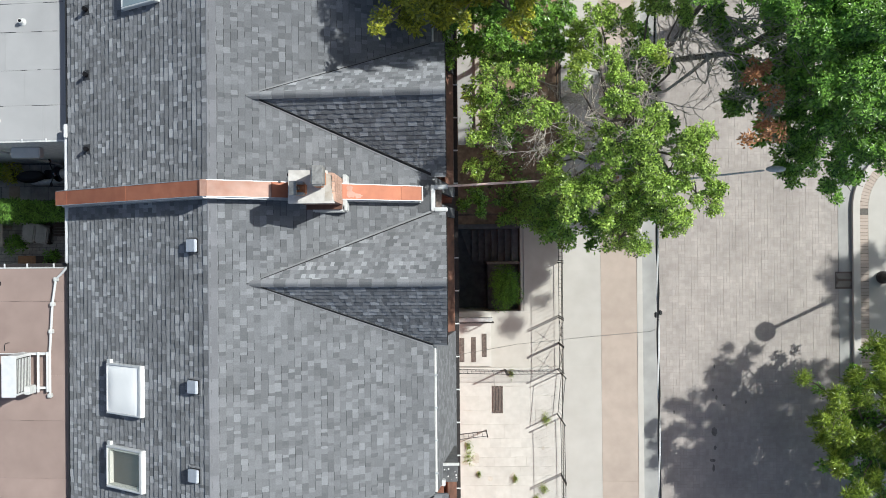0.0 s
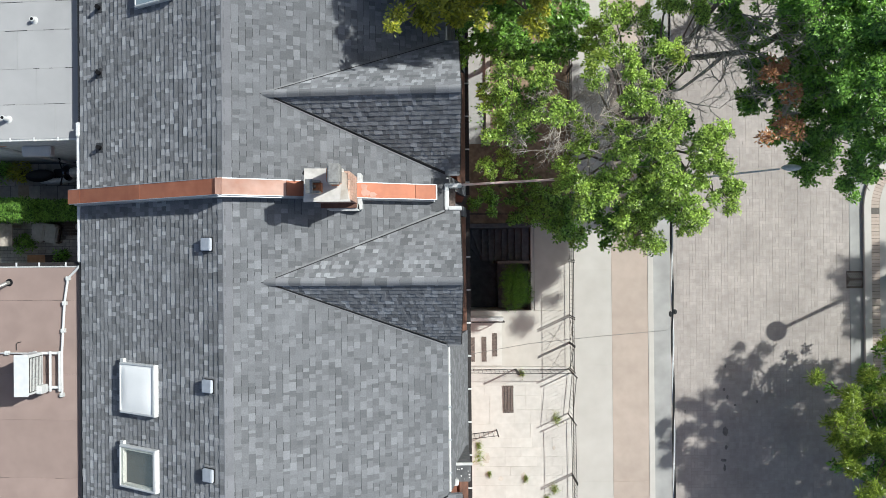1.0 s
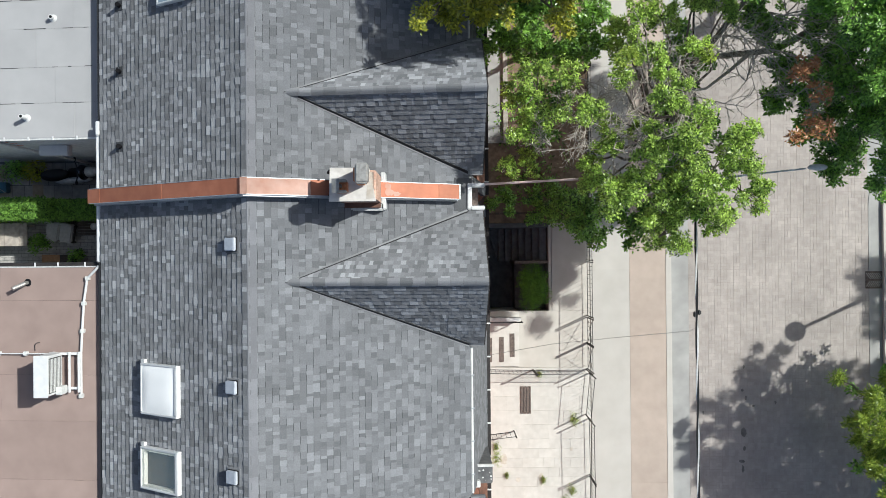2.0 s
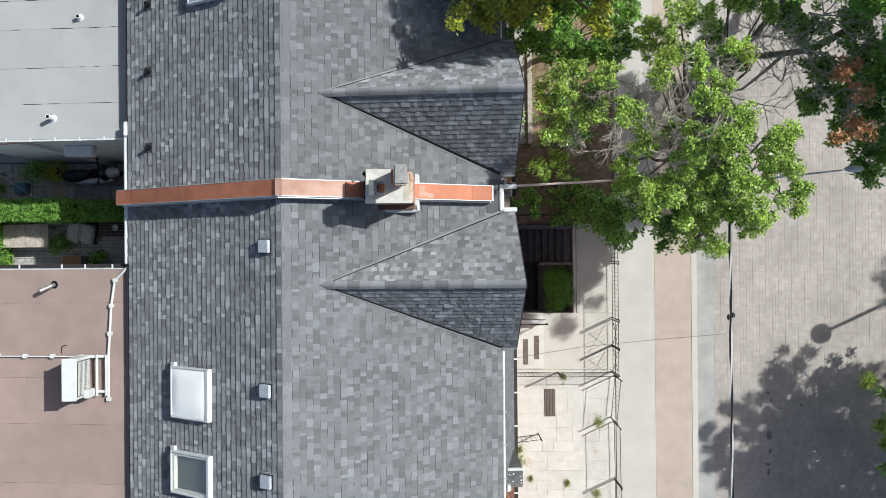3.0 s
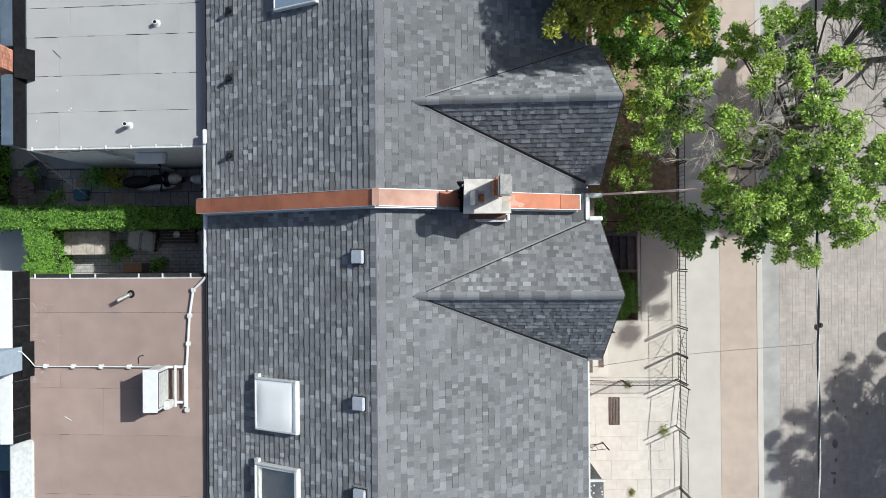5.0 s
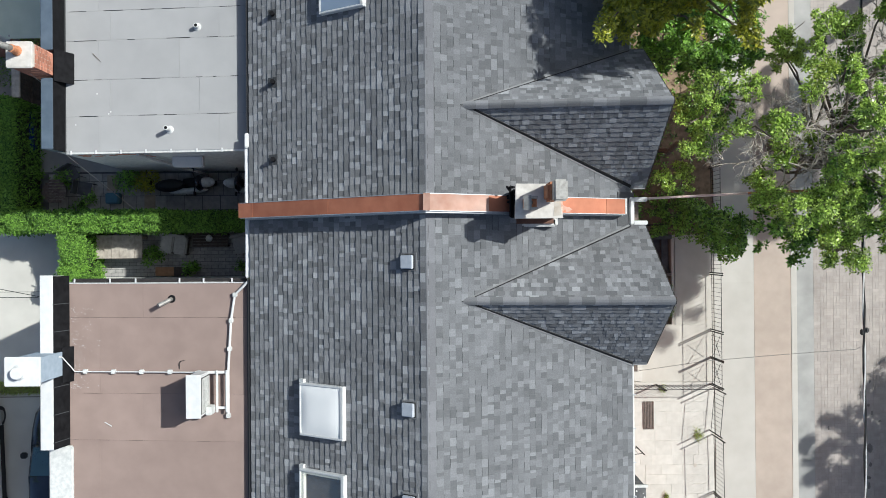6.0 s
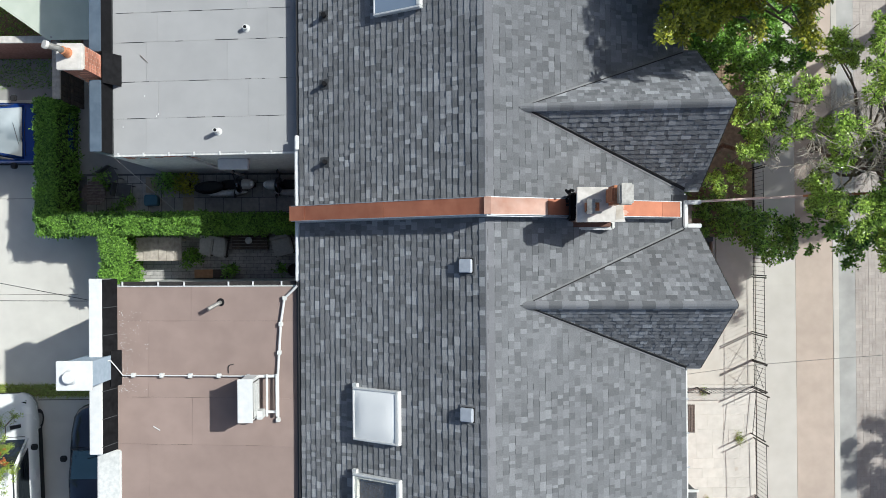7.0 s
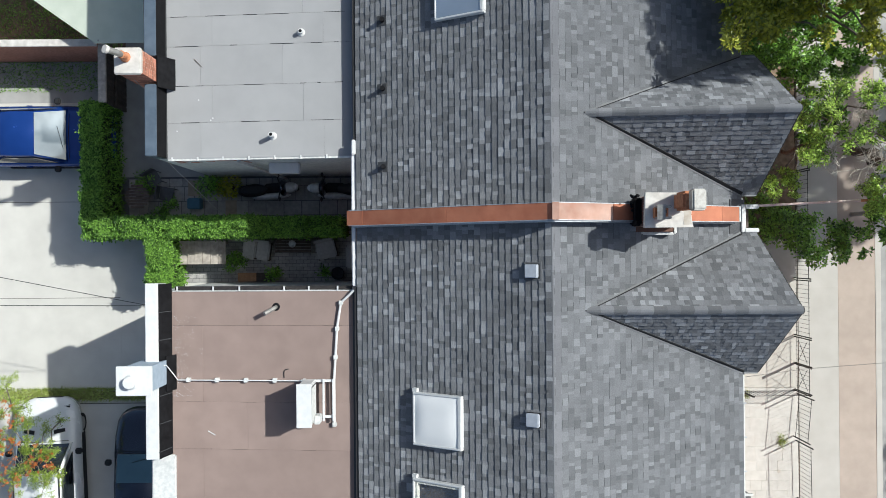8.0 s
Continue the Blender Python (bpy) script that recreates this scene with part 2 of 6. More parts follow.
CLEAR = glass_mat("clear_glass", (0.9, 0.94, 0.95), 0.0)
CLEAR.node_tree.nodes["Principled BSDF"].inputs["Transmission Weight"].default_value = 1.0
CREAM = mat("cream_shaft_paint", (0.6, 0.56, 0.5), (0.68, 0.64, 0.58), 6, 0.7, 0.05, 40)
LEAF_BROWN = leaf_mat("withered_leaf", (0.3, 0.12, 0.05), (0.6, 0.32, 0.15))
LEAF_BERRY = leaf_mat("orange_berry", (0.4, 0.09, 0.02), (0.55, 0.2, 0.04), 0.1)
GRASS = leaf_mat("grass_blade", (0.14, 0.2, 0.03), (0.52, 0.6, 0.16))


# ---- builders ----
def world_of(ob):
    if ob.parent is None:
        return ob.matrix_basis.copy()
    return world_of(ob.parent) @ ob.matrix_parent_inverse @ ob.matrix_basis


def mesh_of(name, bm, material):
    data = bpy.data.meshes.new(name)
    if isinstance(bm, bmesh.types.BMesh):
        bmesh.ops.recalc_face_normals(bm, faces=bm.faces[:])
        bm.to_mesh(data)
        bm.free()
    else:
        data.from_pydata(bm[0], [], bm[1])
    data.materials.append(material)
    data.update()
    return data


def part(name, bm, material, parent, label="", kind=""):
    """One mesh, in world metres, under a thing or a part."""
    ob = new(name, mesh_of(name, bm, material))
    ob.parent = parent
    ob.matrix_parent_inverse = world_of(parent).inverted()
    return tagged(ob, label, kind=kind)


def thing(name, at, label, category, group="", kind=""):
    ob = new(name)
    ob.empty_display_size = 0.2
    ob.matrix_basis = Matrix.Translation(at)
    return tagged(ob, label, category, group, kind)


def solid(name, bm, material, label, category, group="", kind=""):
    return tagged(new(name, mesh_of(name, bm, material)), label, category, group, kind)


def box(x0, x1, y0, y1, z0, z1, bm=None, bevel=0.0, m=None):
    bm = bm or bmesh.new()
    made = bmesh.ops.create_cube(bm, size=1.0)["verts"]
    for v in made:
        v.co = Vector((x0 + (v.co.x + 0.5) * (x1 - x0), y0 + (v.co.y + 0.5) * (y1 - y0), z0 + (v.co.z + 0.5) * (z1 - z0)))
    if bevel:
        edges = list({e for v in made for e in v.link_edges})
        made = list({v for f in bmesh.ops.bevel(bm, geom=edges, offset=bevel, segments=2, affect="EDGES")["faces"] for v in f.verts} | {v for v in made if v.is_valid})
    if m is not None:
        for v in made:
            v.co = m @ v.co
    return bm


def prism(points, z0, z1, bm=None, axis="z"):
    """A closed outline drawn out between two levels of an axis."""
    bm = bm or bmesh.new()

    def at(p, level):
        return {"z": (p[0], p[1], level), "y": (p[0], level, p[1]), "x": (level, p[0], p[1])}[axis]

    low, high = [bm.verts.new(at(p, z0)) for p in points], [bm.verts.new(at(p, z1)) for p in points]
    bm.faces.new(low[::-1])
    bm.faces.new(high)
    for k in range(len(points)):
        j = (k + 1) % len(points)
        bm.faces.new((low[k], low[j], high[j], high[k]))
    return bm


def slab(corners, thick, bm=None):
    """A plate: corners of its upper face, drawn out downwards."""
    bm = bm or bmesh.new()
    top = [bm.verts.new(c) for c in corners]
    n = (Vector(corners[1]) - Vector(corners[0])).cross(Vector(corners[2]) - Vector(corners[0])).normalized()
    n = n if n.z >= 0 else -n
    low = [bm.verts.new(Vector(c) - n * thick) for c in corners]
    bm.faces.new(top)
    bm.faces.new(low[::-1])
    for k in range(len(corners)):
        j = (k + 1) % len(corners)
        bm.faces.new((top[j], top[k], low[k], low[j]))
    return bm


def tube(points, r0, r1=None, sides=8, bm=None):
    """A round bar along a line of points, with its radius running from r0 to r1."""
    bm = bm or bmesh.new()
    r1 = r0 if r1 is None else r1
    points = [Vector(p) for p in points]
    rings = []
    for k, p in enumerate(points):
        way = (points[min(k + 1, len(points) - 1)] - points[max(k - 1, 0)]).normalized()
        side = way.orthogonal().normalized() if abs(way.z) > 0.95 else way.cross(Vector((0, 0, 1))).normalized()
        up = side.cross(way)
        r = r0 + (r1 - r0) * k / max(len(points) - 1, 1)
        rings.append([bm.verts.new(p + (side * math.cos(a) + up * math.sin(a)) * r) for a in (2 * math.pi * j / sides for j in range(sides))])
    for a, b in zip(rings, rings[1:]):
        for j in range(sides):
            i = (j + 1) % sides
            bm.faces.new((a[j], a[i], b[i], b[j]))
    bm.faces.new(rings[0][::-1])
    bm.faces.new(rings[-1])
    return bm


def lathe(profile, at, sides=16, bm=None, m=None):
    """A turned shape: (radius, height) pairs round an upright axis."""
    bm = bm or bmesh.new()
    m = m or Matrix.Identity(4)
    rings = [[bm.verts.new(m @ Vector((at[0] + r * math.cos(2 * math.pi * j / sides), at[1] + r * math.sin(2 * math.pi * j / sides), at[2] + z))) for j in range(sides)] for r, z in profile]
    for a, b in zip(rings, rings[1:]):
        for j in range(sides):
            i = (j + 1) % sides
            bm.faces.new((a[j], a[i], b[i], b[j]))
    bm.faces.new(rings[0][::-1])
    bm.faces.new(rings[-1])
    return bm


TEETH = (0.08, 0.1, 0.12, 0.15, 0.19)
SLOTS = (0.06, 0.08, 0.1, 0.13, 0.17)
EXPOSE = 0.152


def shingle_shape(w, h, tilt, joint, reach=EXPOSE):
    """A tab: its butt stands h proud of the slope, its upper end a little less, with an open joint above."""
    long, top = max(reach - joint, 0.02), max(h - tilt, 0.001)
    v = [(0, 0, -0.02), (w, 0, -0.02), (0, 0, h), (w, 0, h), (w, long, top), (0, long, top), (w, long, -0.02), (0, long, -0.02)]
    return v, [(2, 3, 4, 5), (0, 1, 3, 2), (0, 2, 5, 7), (1, 6, 4, 3), (5, 4, 6, 7)]


SHINGLE_MESHES = {}


def shingles(parent, origin, along, up, spans, height, rng, near=None, limit=300, name="shingles", material=None, proud=1.0, jitter=0.0, joints=(0.0005, 0.005, 0.014)):
    """Lays laminated courses up a slope, thick teeth between thinner slots. spans(v): the stretches of the course at v metres from the foot. near(p): whether a shingle there is an object of its own."""
    origin, along, up = Vector(origin), Vector(along).normalized(), Vector(up).normalized()
    out = along.cross(up).normalized()
    if out.z < 0:
        along = -along
        out = -out
        flip = -1
    else:
        flip = 1
    turn = Matrix((along, up, out)).transposed().to_4x4()
    verts, faces, singles = [], [], 0
    v = 0.0
    while v < height - 0.03:
        reach = round(min(EXPOSE, height - v), 4)
        for u0, u1 in spans(v + EXPOSE / 2):
            if flip < 0:
                u0, u1 = -u1, -u0
            u = u0
            tooth = rng.random() < 0.5
            while u < u1 - 0.03:
                w = rng.choice(TEETH if tooth else SLOTS)
                if u + w > u1 - 0.05:
                    w = u1 - u
                thick, tilt = (0.013 * proud, 0.01 * proud) if tooth else (0.0085 * proud, 0.007 * proud)
                tilt += rng.choice((0.0, 0.0, 0.5, 1.0)) * jitter
                thick += max(tilt - thick, 0.0)
                joint = rng.choice(joints)
                place = origin + along * u + up * v + out * 0.004
                if near and singles < limit and w in TEETH + SLOTS and near(place):
                    key = (w, thick, tilt, joint, material, reach)
                    if key not in SHINGLE_MESHES:
                        SHINGLE_MESHES[key] = mesh_of("shingle", shingle_shape(w - 0.0006, thick, tilt, joint, reach), material or SHINGLE)
                    ob = new("shingle", SHINGLE_MESHES[key])
                    ob.parent = parent
                    ob.matrix_parent_inverse = world_of(parent).inverted()
                    ob.matrix_basis = Matrix.Translation(place) @ turn
                    singles += 1
                else:
                    pv, pf = shingle_shape(w - 0.0006, thick, tilt, joint, reach)
                    n = len(verts)
                    verts += [place + along * a + up * b + out * c for a, b, c in pv]
                    faces += [tuple(i + n for i in f) for f in pf]
                u += w
                tooth = not tooth if rng.random() < 0.85 else tooth
        v += EXPOSE
    if verts:
        part(name, (verts, faces), material or SHINGLE, parent, kind="stuff")


def leaves(lobes, density, size, rng, per_clump=14, flat=0.7, slim=0.46, split=True, sub=(0.16, 0.36)):
    """Leaf clumps strewn through lobes (x, y, z, radius): many small folded leaves."""
    verts, faces = [], []
    small = []
    for x, y, z, r in lobes:
        if r < 0.3 or not split:
            small.append((x, y, z, r))
            continue
        for _ in range(14):
            d = Vector((rng.gauss(0, 1), rng.gauss(0, 1), rng.gauss(0.2, 0.8))).normalized() * r * rng.uniform(0.3, 1.15)
            small.append((x + d.x, y + d.y, z + d.z * 0.7, r * rng.uniform(*sub)))
    for x, y, z, r in small:
        for _ in range(int(density * r * r) + 3):
            d = Vector((rng.gauss(0, 1), rng.gauss(0, 1), rng.gauss(0.25, 1))).normalized() * r * rng.random() ** 0.42
            centre = Vector((x + d.x, y + d.y, z + d.z * flat))
            lean = (Vector((d.x, d.y, abs(d.z) + 0.6 * r)).normalized() + Vector((rng.gauss(0, 0.3), rng.gauss(0, 0.3), 0.2))).normalized()
            p = lean.orthogonal().normalized()
            q = lean.cross(p)
            count = rng.randint(per_clump // 2, per_clump)
            big = rng.uniform(0.75, 1.2) * size
            for k in range(count):
                turn, rise = 2.4 * k + rng.uniform(-0.5, 0.5), 0.9 * k / count + rng.uniform(-0.35, 0.2)
                round_way = p * math.cos(turn) + q * math.sin(turn)
                way = (round_way + lean * rise).normalized()
                long = big * rng.uniform(0.65, 1.15) * (1.1 - 0.35 * k / count)
                foot = centre + lean * big * rng.uniform(-0.55, 0.55) + round_way * big * rng.uniform(0.0, 0.45)
                side = (way.cross(lean).normalized() + lean * rng.uniform(-0.5, 0.5)) * long * slim * 0.5
                drop = Vector((0, 0, -long * rng.uniform(0.0, 0.3)))
                n = len(verts)
                verts += [foot, foot + way * long * 0.5 + side, foot + way * long + drop, foot + way * long * 0.5 - side]
                faces += [(n, n + 1, n + 2), (n, n + 2, n + 3)]
    return verts, faces


def ovoid(centre, radii, m=None, bm=None):
    """A smooth rounded body."""
    bm = bm or bmesh.new()
    made = bmesh.ops.create_uvsphere(bm, u_segments=16, v_segments=10, radius=1.0)["verts"]
    for v in made:
        c = Vector((centre[0] + v.co.x * radii[0], centre[1] + v.co.y * radii[1], centre[2] + v.co.z * radii[2]))
        v.co = m @ c if m else c
    for f in bm.faces:
        f.smooth = True
    return bm


def bent(a, b, rng, steps=5, wobble=0.12, sag=0.0):
    a, b = Vector(a), Vector(b)
    far = (b - a).length
    pts = []
    for k in range(steps + 1):
        f = k / steps
        j = 0 if k in (0, steps) else wobble * far
        pts.append(a.lerp(b, f) + Vector((rng.uniform(-j, j), rng.uniform(-j, j), rng.uniform(-j, j) * 0.6 + sag * math.sin(f * math.pi))))
    return pts


def shoot(bm, root, way, long, r, rng, depth):
    """A crooked bare shoot that forks into finer ones."""
    line, p, d = [Vector(root)], Vector(root), Vector(way).normalized()
    for _ in range(5):
        d = (d + Vector((rng.gauss(0, 0.2), rng.gauss(0, 0.2), rng.gauss(0, 0.1)))).normalized()
        p = p + d * long / 5
        line.append(p.copy())
    tube(line, r, r * 0.45, 4 if r < 0.02 else 6, bm)
    if depth:
        for k in range(1, 6):
            for s in (-1, 1):
                if rng.random() < 0.75:
                    a = s * rng.uniform(0.35, 0.95)
                    e = (line[k] - line[k - 1]).normalized()
                    turned = Vector((e.x * math.cos(a) - e.y * math.sin(a), e.x * math.sin(a) + e.y * math.cos(a), e.z + rng.uniform(-0.25, 0.35)))
                    shoot(bm, line[k], turned, long * rng.uniform(0.3, 0.55), r * 0.55, rng, depth - 1)


def twigs(bm, root, reach, rng, r=0.016):
    """A dead spray: a few crooked boughs that lean one way from their fork."""
    heading = rng.uniform(0, 2 * math.pi)
    for _ in range(3):
        a = heading + rng.gauss(0, 0.75)
        shoot(bm, root, (math.cos(a), math.sin(a), rng.uniform(-0.1, 0.35)), reach * rng.uniform(0.7, 1.15), r, rng, 2)
    return bm


def tree(name, base, fork, lobes, label, leaf, rng, trunk_r=0.16, density=60, size=0.14, dead=(), limbs=True, inner=(), **more):
    t = thing(name, base, label, "tree")
    wood = tube(bent(base, fork, rng, 6, 0.04), trunk_r, trunk_r * 0.6, 10)
    part("trunk", wood, BARK, t)
    if limbs:
        for x, y, z, r in lobes:
            start = Vector(fork).lerp(Vector(base), rng.uniform(0.0, 0.15))
            limb = tube(bent(start, (x, y, z - r * 0.25), rng, 6, 0.06), trunk_r * 0.28, 0.016, 6)
            for _ in range(5):
                d = Vector((rng.uniform(-1, 1), rng.uniform(-1, 1), rng.uniform(-0.2, 0.7))) * r * 0.8
                tube(bent((x, y, z - r * 0.25), Vector((x, y, z)) + d, rng, 3, 0.1), 0.016, 0.006, 4, limb)
            part("limb", limb, BARK, t)
    part("crown", leaves(lobes, density, size, rng, **more), leaf, t, kind="stuff")
    # Extra leaves in deep green stand in for the shade inside the crown.
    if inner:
        part("inner_crown", leaves(inner, 260, 0.12, rng), LEAF_DEEP, t, "deep green inner leaves added for shade", kind="stuff")
    if dead:
        bm = bmesh.new()
        for x, y, z, reach in dead:
            twigs(bm, (x, y, z), reach, rng)
        part("deadwood", bm, DEADWOOD, t, "grey leafless twigs", kind="stuff")
    return t


# ---- ground and street ----
FAR = 400.0
PIT = (0.36, 2.42, -1.92, 0.72)  # the basement stairwell, cut out of the ground
bm = bmesh.new()
for x0, x1, y0, y1 in ((-FAR, PIT[0], -FAR, FAR), (PIT[1], FAR, -FAR, FAR), (PIT[0], PIT[1], -FAR, PIT[2]), (PIT[0], PIT[1], PIT[3], FAR)):
    bm.faces.new([bm.verts.new(c) for c in ((x0, y0, -0.12), (x1, y0, -0.12), (x1, y1, -0.12), (x0, y1, -0.12))])
solid("ground", bm, GROUND, "bare grey earth that runs out to the horizon", "ground", kind="structure")

Y0, Y1 = -16.0, 16.0


def band(name, x0, x1, z, material, label, joints=(), gap=0.004, category="pavement"):
    """A strip of paving along the street, cut at its joints, each slab a piece."""
    base = solid(name, box(x0, x1, Y0, Y1, -0.11, z - 0.008), material, label, category, kind="structure")
    cuts = [Y0, *sorted(joints), Y1]
    for a, b in zip(cuts, cuts[1:]):
        part("slab", box(x0 + gap / 2, x1 - gap / 2, a + gap / 2, b - gap / 2, z - 0.035, z, bevel=0.002), material, base)
    return base


slab_cuts = [-13.9, -10.9, -7.38, -3.69, -0.62, 2.6, 5.8, 9.0, 12.2]
band("pavement", 3.74, 4.98, 0.04, CONCRETE, "pale concrete footway slabs beside the iron fence", slab_cuts)
band("pavement_pink", 4.98, 6.13, 0.04, PINK, "pinkish concrete footway strip, stained in places", [-13.9, -7.38, 0.9, 9.0])
band("kerb_near", 6.13, 6.31, 0.05, CONCRETE, "pale worn concrete kerb", [y * 1.8 - 14 for y in range(1, 16)], category="kerb")
band("gutter_near", 6.31, 6.87, -0.04, GUTTER, "stained grey concrete gutter along the street", [-11.0, -6.2, -1.1, 3.9, 8.8], category="gutter")

# basket-weave street of small pavers
rng = random.Random(11)
road = solid("road", box(6.87, 12.6, Y0, Y1, -0.115, -0.0545), ROAD_JOINT, "street of small pinkish grey pavers in basket weave", "road", kind="structure")
verts, faces = [], []


def paver(x0, x1, y0, y1, top, verts, faces):
    n = len(verts)
    b = 0.003
    verts += [(x0, y0, top - 0.03), (x1, y0, top - 0.03), (x1, y1, top - 0.03), (x0, y1, top - 0.03), (x0 + b, y0 + b, top), (x1 - b, y0 + b, top), (x1 - b, y1 - b, top), (x0 + b, y1 - b, top)]
    faces += [tuple(i + n for i in f) for f in ((4, 5, 6, 7), (0, 1, 5, 4), (1, 2, 6, 5), (2, 3, 7, 6), (3, 0, 4, 7))]


UNIT = 0.2044
for i in range(28):
    for j in range(int((Y1 - Y0) / UNIT)):
        x, y = 6.875 + i * UNIT, Y0 + j * UNIT
        for k in (0, 1):
            top = -0.05 + rng.uniform(-0.0008, 0.0008)
            h = UNIT / 2
            if (i + j) % 2:
                paver(x + k * h + 0.0013, x + k * h + h - 0.0013, y + 0.0013, y + UNIT - 0.0013, top, verts, faces)
            else:
                paver(x + 0.0013, x + UNIT - 0.0013, y + k * h + 0.0013, y + k * h + h - 0.0013, top, verts, faces)
part("paver_field", (verts, faces), PAVER, road, kind="stuff")


def bend(offset, y_from=Y0):
    """The far kerb's line: straight along the street, then round the corner; offset is metres away from the street."""
    r = 2.05 - offset
    line = [(15.08 - r, y_from), (15.08 - r, -6.0), (15.08 - r, -1.5)]
    for k in range(13):
        a = math.pi - k / 12 * math.pi / 2
        line.append((15.08 + r * math.cos(a), 1.25 + r * math.sin(a)))
    return line + [(30.0, 1.25 + r)]


def ribbon(o0, o1, z0, z1):
    a, b = bend(o0), bend(o1)
    bm = bmesh.new()
    rows = [[bm.verts.new((*p, z)) for p in line] for line, z in ((a, z0), (a, z1), (b, z1), (b, z0))]
    for r, s in zip(rows, rows[1:]):
        for k in range(len(a) - 1):
            bm.faces.new((r[k], r[k + 1], s[k + 1], s[k]))
    return bm


solid("gutter_far", ribbon(-0.42, -0.002, -0.11, -0.045), GUTTER, "grey concrete gutter that bends round the corner", "gutter", kind="structure")
solid("kerb_far", ribbon(0.0, 0.22, -0.11, 0.07), CONCRETE, "pale concrete kerb that bends round the corner", "kerb", kind="structure")
edge = solid("pavement_edge", ribbon(0.222, 0.5, -0.11, 0.03), JOINT, "single row of tan bricks behind the kerb", "pavement", kind="structure")
line_a, line_b = bend(0.23), bend(0.49)


def along_line(line, s):
    for p, q in zip(line, line[1:]):
        d = math.dist(p, q)
        if s <= d:
            return Vector((p[0] + (q[0] - p[0]) * s / d, p[1] + (q[1] - p[1]) * s / d))
        s -= d
    return Vector(line[-1])


for k in range(118):
    s = 7.2 + k * 0.112
    a0, a1, b1, b0 = (along_line(l, t) for l, t in ((line_a, s), (line_a, s + 0.1), (line_b, s + 0.1), (line_b, s)))
    if s > 17.0:  # past the straight the inner line is shorter
        break
    part("brick", slab([(*a0, 0.055), (*a1, 0.055), (*b1, 0.055), (*b0, 0.055)], 0.04), PINK, edge)
for k in range(25):
    a, b = math.pi - k * math.pi / 50, math.pi - (k + 0.9) * math.pi / 50
    corners = [(15.08 + r * math.cos(e), 1.25 + r * math.sin(e), 0.055) for r, e in ((1.82, a), (1.82, b), (1.56, b), (1.56, a))]
    part("brick", slab(corners, 0.04), PINK, edge)
walkway = bmesh.new()
inner = bend(0.502)
prism(inner + [(30.0, Y0)], -0.11, 0.04, walkway)
solid("pavement_far", walkway, CONCRETE, "pale concrete footway across the street", "pavement", kind="structure")
solid("road_side", box(12.6, 30.0, 3.31, 16.0, -0.115, -0.055), GUTTER, "grey side street past the corner", "road", kind="structure")
solid("road_corner", box(12.6, 15.1, 1.2, 3.31, -0.118, -0.062), GUTTER, "grey paving at the street corner", "road", kind="structure")

drain = thing("storm_drain", (12.77, -1.03, -0.04), "square dark cast-iron storm drain grate in the gutter", "drain")
part("frame", box(12.5, 13.04, -1.31, -0.76, -0.1, -0.036), RUST, drain)
for k in range(7):
    for s in (-1, 1):
        c = Vector((12.77, -1.03 + s * 0.125, -0.03))
        m = Matrix.Translation(c + Vector((-0.19 + k * 0.064, 0, 0))) @ Matrix.Rotation(s * 0.6, 4, "Z")
        part("bar", box(-0.012, 0.012, -0.11, 0.11, -0.004, 0.008, m=m), STEEL, drain)

post = thing("street_lamp", (13.95, -0.95, 0.04), "tall black street lamp with a round flat head", "street lamp")
part("base", lathe([(0.2, 0), (0.2, 0.12), (0.15, 0.2), (0.14, 0.7), (0.09, 0.85)], (13.95, -0.95, 0.04), 14), IRON, post)
part("pole", tube([(13.95, -0.95, 0.8), (13.95, -0.95, 4.05)], 0.065, 0.05, 10), IRON, post)
part("head", lathe([(0.08, 0), (0.31, 0.08), (0.31, 0.16), (0.12, 0.3)], (13.95, -0.95, 4.05), 18), IRON, post)

# ---- front courts ----
court = solid("court_slab", box(0.4, 3.72, -3.7, -1.925, -0.115, 0.03), COURT, "smooth cream concrete front court", "pavement", kind="structure")
solid("court_side", box(2.53, 3.72, -1.92, 0.865, -0.115, 0.03), COURT, "smooth cream concrete beside the stairwell", "pavement", kind="structure")
flags = solid("court_paving", box(0.4, 3.72, Y0, -3.71, -0.11, 0.02), PAVE_JOINT, "pale cream flagstone front court with narrow joints", "pavement", kind="structure")
rng = random.Random(4)
y = -3.72
while y > -12.0:
    h = rng.choice((0.3, 0.45, 0.6))
    x = 0.41
    while x < 3.68:
        w = min(rng.choice((0.35, 0.5, 0.65, 0.8)), 3.715 - x)
        if 3.715 - x - w < 0.15:
            w = 3.715 - x
        top = 0.03 + rng.uniform(-0.003, 0.004)
        part("flagstone", box(x + 0.0015, x + w - 0.0015, y - h + 0.0015, y - 0.0015, -0.02, top, bevel=0.003), PAVE_PALE, flags)
        x += w
    y -= h

grate = thing("floor_grate", (1.67, -4.73, 0.03), "weathered wooden slatted floor grate in the court", "grate")
for k in range(7):
    part("slat", box(1.5 + k * 0.048, 1.535 + k * 0.048, -5.16, -4.3, 0.03, 0.06), RUST, grate)
for y in (-5.1, -4.35):
    part("crosspiece", box(1.5, 1.83, y - 0.02, y + 0.02, 0.035, 0.052), RUST, grate)

